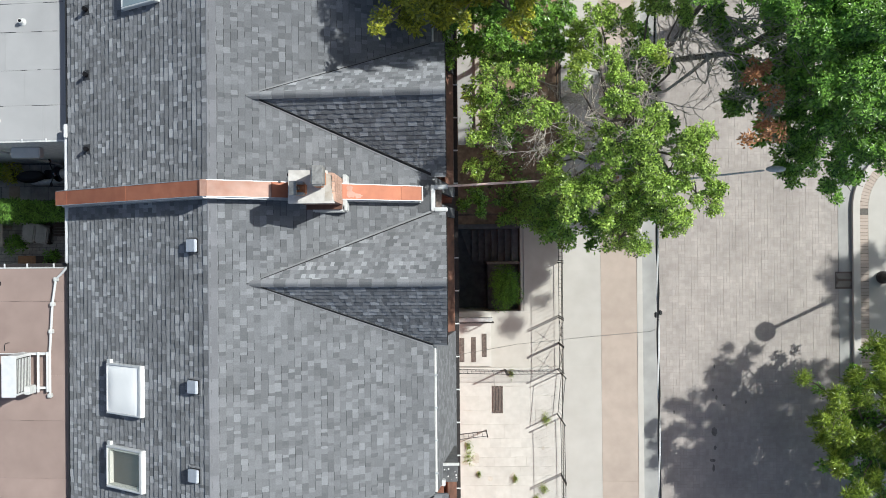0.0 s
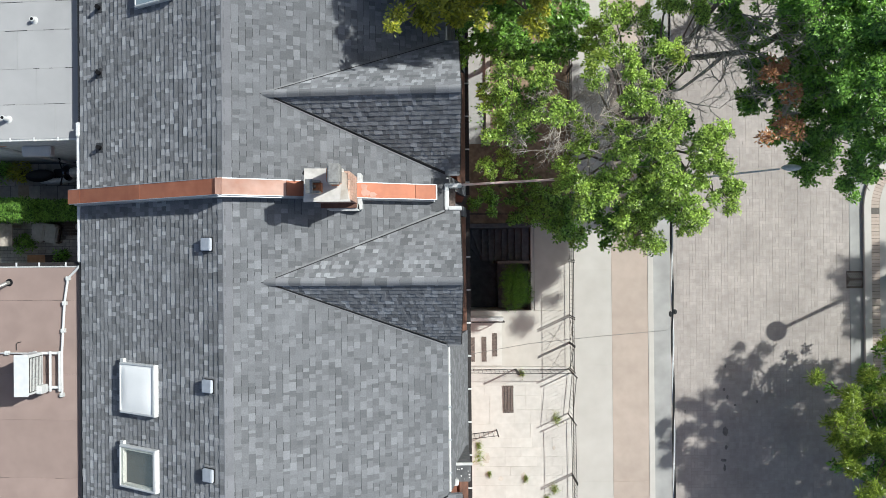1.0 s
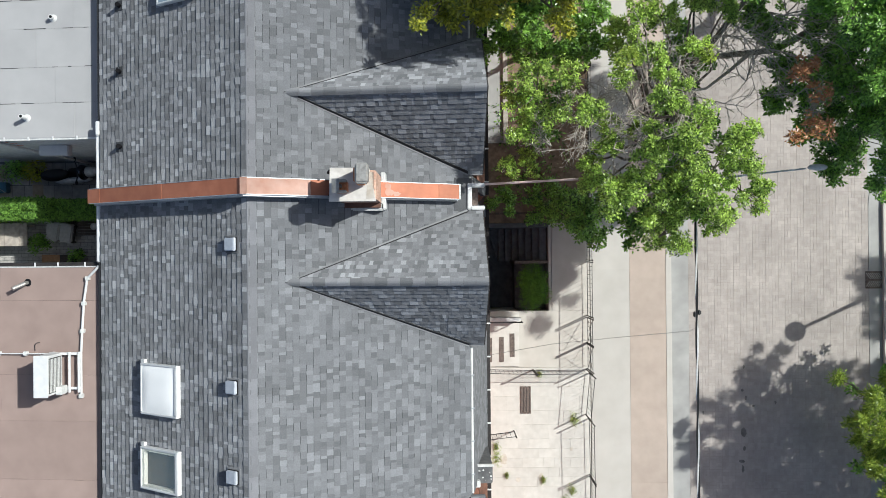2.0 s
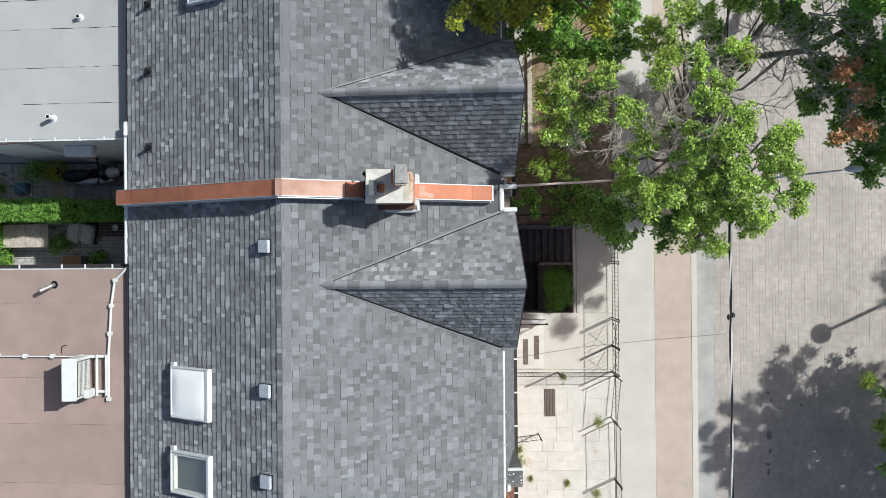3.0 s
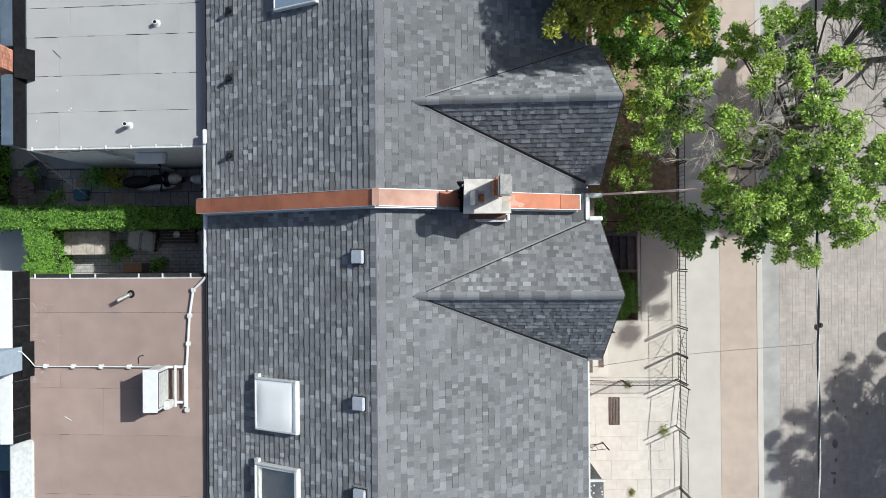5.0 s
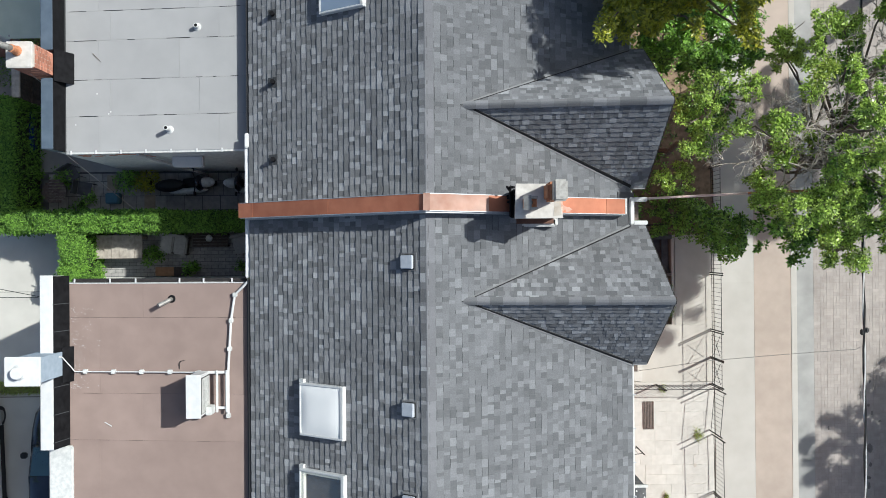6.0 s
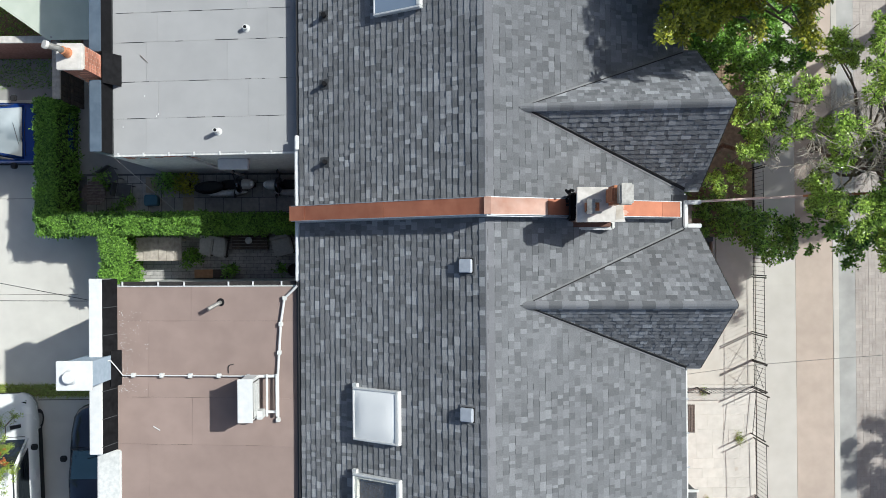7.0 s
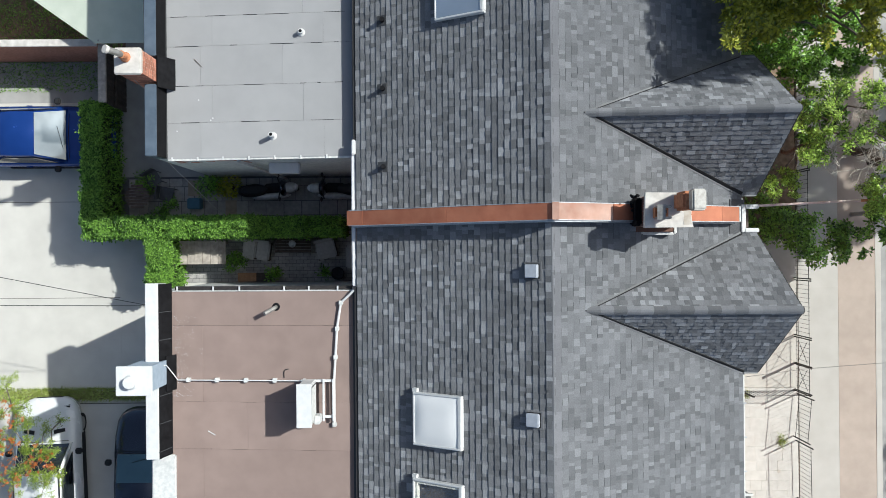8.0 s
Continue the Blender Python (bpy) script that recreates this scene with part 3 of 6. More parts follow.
stoop = thing("front_stoop", (0.95, -2.75, 0.03), "cream stone entrance step with dark slotted grilles", "steps")
part("step", box(0.42, 1.47, -3.66, -1.94, 0.03, 0.1, bevel=0.01), PAVE_PALE, stoop)
part("wall", box(0.42, 1.5, -2.2, -2.09, 0.1, 0.55, bevel=0.01), WHITE_DULL, stoop)
part("handrail", tube([(0.42, -2.2, 0.95), (1.5, -2.2, 0.95), (1.5, -2.2, 0.5)], 0.018, sides=8), IRON, stoop)
for x, a, b in ((0.46, -3.52, -2.75), (0.83, -3.52, -2.73), (1.17, -3.36, -2.62)):
    part("grille", box(x, x + 0.15, a, b, 0.1, 0.112), RUST, stoop)

# sunken stair to the basement
well = thing("basement_stairwell", (1.4, -0.6, -1.9), "dark stone stairwell sunk beside the house front", "stairwell", kind="structure")
part("floor", box(PIT[0], PIT[1], PIT[2], PIT[3], -1.95, -1.8), DARK_STONE, well)
for x0, x1, y0, y1, top in ((PIT[0] - 0.14, PIT[0], PIT[2] - 0.1, PIT[3] + 0.14, 0.0), (PIT[1], PIT[1] + 0.1, PIT[2] - 0.1, PIT[3] + 0.14, 0.02), (PIT[0], PIT[1], PIT[2] - 0.1, PIT[2], 0.035), (PIT[0], PIT[1], PIT[3], PIT[3] + 0.14, 0.12)):
    part("wall", box(x0, x1, y0, y1, -1.95, top, bevel=0.01), DARK_STONE if top in (0.0, 0.12) else COURT, well)
for k in range(7):
    part("step", box(2.36 - (k + 1) * 0.205, 2.36 - k * 0.205 + 0.02, -0.33, PIT[3], -1.8, -0.14 - k * 0.165, bevel=0.012), DARK_STONE, well)
for k, pts in enumerate((((0.925, -0.33), (0.925, 0.72), (0.55, 0.72)), ((0.925, -0.33), (0.55, 0.72), (0.36, 0.72), (0.36, 0.3)), ((0.925, -0.33), (0.36, 0.3), (0.36, -0.33)))):
    part("step", prism(pts, -1.8, -1.29 - k * 0.165), DARK_STONE, well)
part("cheek", box(1.35, 2.4, -0.42, -0.33, -1.8, 0.06, bevel=0.01), RUST, well, "rusty brown edging board")
planter = thing("planter_bed", (1.85, -1.15, -1.8), "raised soil bed of a clipped bush", "planter")
part("bed", box(1.42, 2.41, -1.9, -0.43, -1.8, -0.75, bevel=0.02), DARK_STONE, planter)
rng = random.Random(21)
bush = thing("bush", (1.85, -1.15, -0.75), "round dense bright green bush beside the stairwell", "bush")
part("stem", tube([(1.85, -1.15, -0.75), (1.83, -1.12, -0.5)], 0.04, 0.03), BARK, bush)
part("foliage", leaves([(1.92, -0.8, -0.02, 0.42), (1.94, -1.2, 0.06, 0.48), (1.9, -1.56, -0.02, 0.42), (1.78, -1.0, -0.1, 0.4), (2.14, -1.4, 0.0, 0.38), (2.12, -0.95, 0.0, 0.36)], 1100, 0.06, rng, 12, 0.8, 0.25, split=False), LEAF_HEDGE, bush, kind="stuff")

bush = thing("bush", (3.1, 1.15, 0.02), "dark green round-leaved bush that hangs over the fence", "bush")
part("stem", tube([(3.1, 1.15, 0.0), (3.1, 1.12, 0.9)], 0.04, 0.03), BARK, bush)
part("foliage", leaves([(3.05, 1.15, 1.2, 0.6), (2.7, 1.45, 1.1, 0.5), (3.35, 0.75, 1.3, 0.5), (3.7, 0.35, 1.3, 0.42), (3.5, 1.3, 1.3, 0.45), (2.4, 1.1, 1.0, 0.4)], 330, 0.1, rng, 10, 0.7, 0.7, split=False), LEAF_DEEP, bush, kind="stuff")

# planted front garden of the other house
garden = solid("garden_bed", box(0.45, 3.7, 0.87, Y1, -0.11, 0.02), EARTH, "brown bare garden earth strewn with leaves", "garden", kind="structure")
solid("garden_edging", box(1.02, 1.17, 3.4, 11.0, 0.02, 0.16, bevel=0.01), WOOD_GREY, "weathered board edging of a garden bed", "edging")
path = solid("garden_path", box(0.47, 1.02, 3.4, 11.0, 0.02, 0.05), GUTTER, "narrow grey path along the house front", "path")


# ---- iron fences ----
def fence(a, b, label, height=1.05, gap=0.125, posts=(0.0, 1.0), cross=False):
    a, b = Vector(a), Vector(b)
    far = (b - a).length
    way = (b - a) / far
    f = thing("iron_fence", a, label, "fence", "iron fence panels")
    for z in (0.16, height - 0.06):
        part("rail", tube([a + Vector((0, 0, z)), b + Vector((0, 0, z))], 0.01, sides=6), IRON, f)
    for s in posts:
        p = a.lerp(b, s)
        part("post", box(p.x - 0.016, p.x + 0.016, p.y - 0.016, p.y + 0.016, p.z, p.z + height + 0.04, bevel=0.005), IRON, f)
        part("finial", lathe([(0.012, 0), (0.024, 0.02), (0.018, 0.05), (0.005, 0.07)], (p.x, p.y, p.z + height + 0.04), 8), IRON, f)
    n = max(int(far / gap), 2)
    for k in range(1, n):
        p = a + way * far * k / n
        part("bar", tube([p + Vector((0, 0, 0.08)), p + Vector((0, 0, height - 0.02))], 0.0055, sides=5), IRON, f)
    if cross:
        for s, e in ((0.1, 0.9), (0.9, 0.1)):
            part("brace", tube([a.lerp(b, s) + Vector((0, 0, 0.25)), a.lerp(b, e) + Vector((0, 0, 0.85))], 0.008, sides=5), IRON, f)
    return f


fence_word = "black wrought-iron fence panel along the footway"
fence((3.62, -0.38, 0.03), (3.62, -2.07, 0.03), fence_word)
fence((3.62, -2.13, 0.03), (3.62, -2.93, 0.03), "black wrought-iron gate leaf with crossed braces", cross=True)
fence((3.62, -2.97, 0.03), (3.62, -3.75, 0.03), "black wrought-iron gate leaf with crossed braces", cross=True)
fence((3.68, -3.9, 0.03), (3.55, -5.2, 0.03), fence_word, posts=(0.0, 1.0))
fence((3.64, -5.34, 0.03), (3.66, -7.1, 0.03), fence_word)
fence((3.66, -7.16, 0.03), (3.66, -9.6, 0.03), fence_word)
fence((3.62, 2.9, 0.02), (3.62, -0.32, 0.03), fence_word)
fence((3.62, 5.6, 0.02), (3.62, 2.96, 0.02), fence_word)
fence((3.62, 9.0, 0.02), (3.62, 5.66, 0.02), fence_word)
fence((0.42, -3.74, 0.03), (1.88, -3.78, 0.03), "black iron fence panel between two front courts")
fence((1.92, -3.78, 0.03), (3.58, -3.78, 0.03), "black iron fence panel between two front courts")
fence((0.42, -5.8, 0.03), (1.28, -5.7, 0.03), "short rusty iron handrail beside the house", height=0.9)
fence((0.42, 1.15, 0.02), (2.4, 1.15, 0.02), "thin iron railing above the stairwell", height=0.9, gap=0.3)

# stains on the paving
def blotch(x, y, z, rx, ry, material, label, rng):
    """A thin stain with a ragged edge."""
    n = 22
    bm = bmesh.new()
    ring = []
    for k in range(n):
        a = 2 * math.pi * k / n
        f = 1 + 0.35 * noise.noise((x * 3 + math.cos(a) * 1.4, y * 3 + math.sin(a) * 1.4, 2.0)) + rng.uniform(-0.12, 0.12)
        ring.append(bm.verts.new((x + math.cos(a) * rx * f, y + math.sin(a) * ry * f, z)))
    bm.faces.new(ring)
    solid("stain", bm, material, label, "stain", "paving stains")


rng = random.Random(61)
for x, y, rx, ry in ((8.58, -5.84, 0.09, 0.15), (8.6, -6.35, 0.05, 0.07), (8.52, -6.75, 0.09, 0.05), (8.55, -4.5, 0.04, 0.05), (8.66, -4.75, 0.03, 0.08), (8.6, -3.75, 0.03, 0.06), (8.9, -5.0, 0.05, 0.03), (8.55, -7.0, 0.04, 0.12), (7.3, -5.2, 0.03, 0.06), (9.6, -4.9, 0.03, 0.05)):
    blotch(x, y, -0.0455, rx, ry, STAIN, "dark oil stain on the street pavers", rng)
for x, y, rx, ry in ((0.95, -6.6, 0.12, 0.17), (2.15, -7.2, 0.1, 0.12), (3.1, -6.3, 0.05, 0.05), (0.6, -6.75, 0.1, 0.08), (1.4, -7.25, 0.08, 0.07)):
    blotch(x, y, 0.0385, rx, ry, RUSTY, "brown blotch on the pale flagstones", rng)

# tufts of grass in the joints
rng = random.Random(8)


def tuft(x, y, z, r, label="yellowish green grass tuft in a paving joint"):
    v, f = [], []
    for _ in range(130):
        a, d = rng.uniform(0, 6.283), r * rng.random() * rng.random()
        base = Vector((x + rng.gauss(0, 0.3 * r), y + rng.gauss(0, 0.45 * r), z))
        tip = base + Vector((math.cos(a) * d, math.sin(a) * d, rng.uniform(0.06, 0.2)))
        side = Vector((-math.sin(a), math.cos(a), 0)) * 0.007
        n = len(v)
        v += [base - side, base + side, tip]
        f += [(n, n + 1, n + 2)]
    solid("grass_tuft", (v, f), GRASS, label, "grass", "grass tufts", "stuff")


for x, y, r in ((3.2, -5.33, 0.22), (0.72, -6.55, 0.26), (2.1, -3.92, 0.14), (3.1, -7.6, 0.2), (2.2, -7.25, 0.12), (1.05, -7.1, 0.1), (2.85, -7.9, 0.14), (0.7, -6.2, 0.16)):
    tuft(x, y, 0.035, r)

# ---- the row of houses ----
RIDGE_X, RIDGE_Z = -5.06, 8.56
FRONT_X, FRONT_FALL = -0.28, 0.512
REAR_X, REAR_FALL = -9.28, 0.64
FACE = 0.05  # front of the dormers
HALF = 1.62  # half a dormer's width
PARTY = (1.23, 1.55)


def front_z(x):
    return RIDGE_Z - FRONT_FALL * (x - RIDGE_X)


def rear_z(x):
    return RIDGE_Z - REAR_FALL * (RIDGE_X - x)


TIP_X = -4.3


def dormer_ridge(x):
    return front_z(TIP_X) + 0.095 * (x - TIP_X)


DORMER_FALL = (dormer_ridge(-0.3) - front_z(-0.3)) / HALF


def half_width(x):
    return 0.0 if x < TIP_X else min((dormer_ridge(x) - front_z(x)) / DORMER_FALL, HALF)


def without(y0, y1, holes):
    """A stretch with other stretches taken out."""
    out, y = [], y0
    for a, b in sorted(holes):
        if a > y:
            out.append((y, min(a, y1)))
        y = max(y, b)
    if y < y1:
        out.append((y, y1))
    return [(a, b) for a, b in out if b - a > 0.04]


def flat_spans(poly):
    """For a flat outline in (u, v): the stretch of u at each v."""
    def spans(v):
        cuts = []
        for (ua, va), (ub, vb) in zip(poly, poly[1:] + poly[:1]):
            if (va - v) * (vb - v) < 0:
                cuts.append(ua + (ub - ua) * (v - va) / (vb - va))
        cuts.sort()
        return [(cuts[0], cuts[-1])] if len(cuts) > 1 and cuts[-1] - cuts[0] > 0.06 else []
    return spans


def caps(parent, a, b, rng, wide=0.15, long=0.24, fall_a=0.5, fall_b=0.5, side=None):
    """Folded cap shingles along a ridge from a to b."""
    a, b = Vector(a), Vector(b)
    way = (b - a).normalized()
    side = Vector(side) if side else way.cross(Vector((0, 0, 1))).normalized()
    n = int((b - a).length / long)
    v, f = [], []
    for k in range(n):
        p, q = a + way * (b - a).length * k / n, a + way * ((b - a).length * (k + 1) / n - 0.004)
        h = 0.026 + rng.uniform(0, 0.004)
        i = len(v)
        for c, lift in ((p, h), (q, h + 0.009)):
            for e in (-1.0, -0.5, -0.2, 0.2, 0.5, 1.0):
                fall = fall_a if e > 0 else fall_b
                v.append(c + side * wide * e + Vector((0, 0, lift - fall * (math.hypot(wide * e, 0.045) - 0.045))))
            v += [c + side * wide * e + Vector((0, 0, -0.03 - wide * fall_a)) for e in (-1, 1)]
        f += [tuple(i + j for j in (m, m + 1, m + 9, m + 8)) for m in range(5)]
        f += [tuple(i + j for j in q4) for q4 in ((6, 0, 8, 14), (5, 7, 15, 13), (6, 7, 5, 4, 3, 2, 1, 0), (14, 8, 9, 10, 11, 12, 13, 15))]
    part("ridge_cap", (v, f), SHINGLE_DARK, parent, "smooth grey ridge cap shingles", kind="stuff")


def row_house(y0, y1, ridges, label, seed):
    rng = random.Random(seed)
    h = thing("row_house", (-4.5, (y0 + y1) / 2, 0.0), label, "house", "row of houses")
    # walls
    part("front_wall", box(-0.05, 0.25, y0, y1, -1.95, 2.5), BRICK, h)
    part("rear_wall", box(-9.15, -8.85, y0, y1, -0.1, rear_z(-9.1) - 0.05), BRICK, h)
    for ya, yb in ((y0, y0 + 0.3), (y1 - 0.3, y1)):
        part("side_wall", prism([(-8.85, -0.1), (-0.05, -0.1), (-0.05, 2.5), (-0.3, front_z(-0.3) - 0.1), (RIDGE_X, RIDGE_Z - 0.1), (-8.85, rear_z(-8.85) - 0.1)], ya, yb, axis="y"), BRICK, h)
    # slopes
    rear = part("rear_roof", slab([(REAR_X, y0, rear_z(REAR_X)), (REAR_X, y1, rear_z(REAR_X)), (RIDGE_X, y1, RIDGE_Z), (RIDGE_X, y0, RIDGE_Z)], 0.06), UNDERLAY, h)
    front = part("front_roof", slab([(FRONT_X, y0, front_z(FRONT_X)), (FRONT_X, y1, front_z(FRONT_X)), (RIDGE_X, y1, RIDGE_Z), (RIDGE_X, y0, RIDGE_Z)], 0.06), UNDERLAY, h)
    holes = [(r - HALF, r + HALF) for r in ridges]
    skirt_top, skirt_foot = (-0.24, 5.98), (0.3, 2.55)
    run = math.hypot(skirt_foot[0] - skirt_top[0], skirt_foot[1] - skirt_top[1])
    stretches = without(y0, y1, holes)
    for a, b in stretches:
        part("mansard_skirt", slab([(skirt_foot[0], a, skirt_foot[1]), (skirt_foot[0], b, skirt_foot[1]), (skirt_top[0], b, skirt_top[1]), (skirt_top[0], a, skirt_top[1])], 0.1), UNDERLAY, h)
    # ridge vent and caps
    v, f = [], []
    y = y0
    while y < y1 - 0.02:
        d, up = min(rng.choice((0.28, 0.31, 0.34)), y1 - y), 0.022 + rng.uniform(0, 0.004)
        n = len(v)
        for yy in (y + 0.001, y + d - 0.001):
            v += [(RIDGE_X, yy, RIDGE_Z + 0.01), (RIDGE_X + 0.17, yy, front_z(RIDGE_X + 0.17) + up), (RIDGE_X + 0.17, yy, front_z(RIDGE_X + 0.17)), (RIDGE_X, yy, RIDGE_Z - 0.02), (RIDGE_X - 0.04, yy, rear_z(RIDGE_X - 0.04) - 0.01), (RIDGE_X - 0.04, yy, rear_z(RIDGE_X - 0.04) + 0.008)]
        f += [tuple(n + k for k in q) for q in ((0, 1, 7, 6), (1, 2, 8, 7), (5, 0, 6, 11), (4, 5, 11, 10), (0, 5, 4, 3, 2, 1), (6, 7, 8, 9, 10, 11))]
        y += d
    part("ridge_vent", (v, f), RIDGE, h, "smooth pale grey cap shingles over the ridge vent", kind="stuff")
    part("vent_edge", box(RIDGE_X + 0.17, RIDGE_X + 0.176, y0, y1, front_z(RIDGE_X + 0.175) - 0.01, front_z(RIDGE_X + 0.175) + 0.012), SHINGLE_DARK, h)
    # eaves gutters
    for a, b in stretches:
        g = part("upper_gutter", tube([(FRONT_X + 0.03, a + 0.05, 6.03), (FRONT_X + 0.03, b - 0.05, 6.03)], 0.036, sides=8), WHITE_DULL, h, "white painted eaves gutter")
        for k in range(int((b - a) / 0.8)):
            part("gutter_clip", box(FRONT_X - 0.05, FRONT_X + 0.09, a + 0.5 + k * 0.8, a + 0.53 + k * 0.8, 6.06, 6.09), FLASH, g)
    g = part("lower_gutter", box(0.3, 0.41, y0 + 0.05, y1 - 0.05, 2.42, 2.5), IRON, h, "dark lower eaves gutter")
    for k in range(int((y1 - y0) / 0.95)):
        part("gutter_clip", box(0.28, 0.42, y0 + 0.4 + k * 0.95, y0 + 0.44 + k * 0.95, 2.5, 2.515), WHITE, g, "small white gutter clip")
    # dormers
    for r in ridges:
        d = part("dormer", prism([(r - HALF + 0.12, 2.55), (r + HALF - 0.12, 2.55), (r + HALF - 0.12, 6.1), (r, dormer_ridge(0) - 0.1), (r - HALF + 0.12, 6.1)], -0.35, FACE - 0.12, axis="x"), BRICK, h)
        part("lead_apron", slab([(0.05, r - HALF, 2.95), (0.05, r + HALF, 2.95), (0.29, r + HALF, 2.6), (0.29, r - HALF, 2.6)], 0.03), APRON, d, "copper coloured apron below the dormer")
        for s in (-1, 1):
            tip, end = Vector((TIP_X, r, dormer_ridge(TIP_X))), Vector((FACE, r, dormer_ridge(FACE)))
            foot, out = Vector((-0.3, r + s * HALF, front_z(-0.3))), Vector((FACE, r + s * HALF, dormer_ridge(FACE) - DORMER_FALL * HALF))
            pane = part("dormer_roof", slab([tip, end, out, foot], 0.05), UNDERLAY, d)
            along = (end - tip).normalized()
            up = (tip - foot) - along * (tip - foot).dot(along)
            up = up.normalized()
            poly = [((p - foot).dot(along), (p - foot).dot(up)) for p in (tip, end, out, foot)]
            low = min(v for u, v in poly)
            start = foot + up * low
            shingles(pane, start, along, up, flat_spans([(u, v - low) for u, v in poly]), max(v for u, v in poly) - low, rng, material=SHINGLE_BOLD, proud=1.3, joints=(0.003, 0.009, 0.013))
            # open valley
            lift = Vector((0, 0, 0.035))
            edge = (foot - tip).normalized()
            on_main = Vector((1, 0, -FRONT_FALL)).normalized()
            side_main = Vector((0, s, 0))
            a0 = tip + lift
            b0 = foot + lift
            a1 = tip + edge * 0.3 + lift * 1.2
            wide = 0.05 if s < 0 else 0.02
            part("valley", slab([a0, b0, b0 + side_main * (0.042 if s < 0 else 0.05) + lift * 0.1, a0 + side_main * 0.02], 0.012), VALLEY_GREY, d, "bent sheet-metal valley flashing")
            part("valley", slab([a1, b0 + lift * 0.2, b0 - side_main * wide + Vector((0, 0, 2.5 * wide)), a1 - side_main * wide * 0.6 + Vector((0, 0, 1.2 * wide))], 0.012), VALLEY, d)
            part("verge_trim", slab([end + Vector((0, 0, 0.01)), out + Vector((0, 0, 0.01)), out + Vector((0.025, 0, 0.01)), end + Vector((0.025, 0, 0.01))], 0.09), IRON, d)
            part("eave_trim", box(-0.28, FACE, *sorted((out.y, out.y + s * 0.03)), out.z - 0.09, out.z + 0.02), VALLEY_GREY, d)
        caps(d, (TIP_X + 0.02, r, dormer_ridge(TIP_X + 0.02)), (FACE, r, dormer_ridge(FACE)), rng, 0.085, 0.26, DORMER_FALL, DORMER_FALL)
    # shingles
    up_front = Vector((-1, 0, FRONT_FALL)).normalized()

    def front_spans(v):
        x = FRONT_X + up_front.x * v
        return without(y0, y1, [(r - half_width(x), r + half_width(x)) for r in ridges if half_width(x) > 0])

    near_front = (lambda p: -3.0 < p.y < 0.6 and -5.0 < p.x < -1.2) if y0 < 0 else (lambda p: 1.6 < p.y < 3.2 and -4.8 < p.x < -1.4)
    near_rear = (lambda p: -1.4 < p.y < 1.4) if y0 < 0 else (lambda p: 1.6 < p.y < 3.6)
    shingles(front, (FRONT_X, 0, front_z(FRONT_X)), (0, 1, 0), up_front, front_spans, (RIDGE_X - FRONT_X) / up_front.x, rng, near_front)
    up_rear = Vector((1, 0, REAR_FALL)).normalized()
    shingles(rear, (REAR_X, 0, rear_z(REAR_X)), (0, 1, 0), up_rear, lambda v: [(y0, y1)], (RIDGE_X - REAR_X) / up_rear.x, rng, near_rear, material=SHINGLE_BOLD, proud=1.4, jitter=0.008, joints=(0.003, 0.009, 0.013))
    up_skirt = Vector((skirt_top[0] - skirt_foot[0], 0, skirt_top[1] - skirt_foot[1])).normalized()
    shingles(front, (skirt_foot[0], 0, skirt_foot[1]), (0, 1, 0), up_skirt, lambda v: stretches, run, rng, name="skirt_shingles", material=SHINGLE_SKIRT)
    return h


ledge = thing("stone_ledge", (0.05, -5.7, 4.6), "weathered dark stone ledge between mansard and dormer", "ledge")
part("block", box(-0.2, 0.3, -5.93, -5.47, 3.0, 5.05, bevel=0.02), DARK_STONE, ledge)
part("lip", box(-0.22, 0.34, -5.5, -5.44, 5.0, 5.1, bevel=0.01), WHITE_DULL, ledge)
part("outlet_box", box(-0.2, -0.02, -5.98, -5.82, 5.05, 5.25, bevel=0.02), WHITE, ledge, "white plastic gutter outlet box")
spots = random.Random(17)
for _ in range(10):
    x, y, r = spots.uniform(-0.18, 0.28), spots.uniform(-5.9, -5.52), spots.uniform(0.008, 0.025)
    part("lime_spot", lathe([(r, 0), (r * 0.8, 0.003)], (x, y, 5.05), 6), WHITE_DULL, ledge)
row_house(-12.0, PARTY[0], (-0.66, -7.55), "grey shingled row house with a dormered mansard front", 31)
row_house(PARTY[1], 12.0, (3.47, 10.2), "grey shingled row house shaded by street trees", 32)

# copper-clad party wall that stands above both roofs
wall = thing("party_wall", (-4.7, 1.4, 0.0), "party wall capped with orange-brown copper sheet", "wall", kind="structure")
part("core", prism([(-9.2, -0.1), (-0.52, -0.1), (-0.52, front_z(-0.52) + 0.05), (RIDGE_X, RIDGE_Z + 0.1), (-9.2, rear_z(-9.2) + 0.05)], 1.25, 1.53, axis="y"), BRICK, wall)
part("flashing", prism([(-9.35, rear_z(-9.35) - 0.05), (RIDGE_X, RIDGE_Z), (-0.55, front_z(-0.55)), (-0.55, front_z(-0.55) + 0.27), (RIDGE_X, RIDGE_Z + 0.36), (-9.35, rear_z(-9.35) + 0.27)], 1.175, 1.222, axis="y"), FLASH, wall, "pale grey metal side flashing")
part("flashing", prism([(-9.35, rear_z(-9.35) - 0.05), (RIDGE_X, RIDGE_Z), (-0.55, front_z(-0.55)), (-0.55, front_z(-0.55) + 0.27), (RIDGE_X, RIDGE_Z + 0.36), (-9.35, rear_z(-9.35) + 0.27)], 1.54, 1.566, axis="y"), FLASH, wall, "pale grey metal side flashing")
cuts = [-9.5, -9.1, -7.2, RIDGE_X]
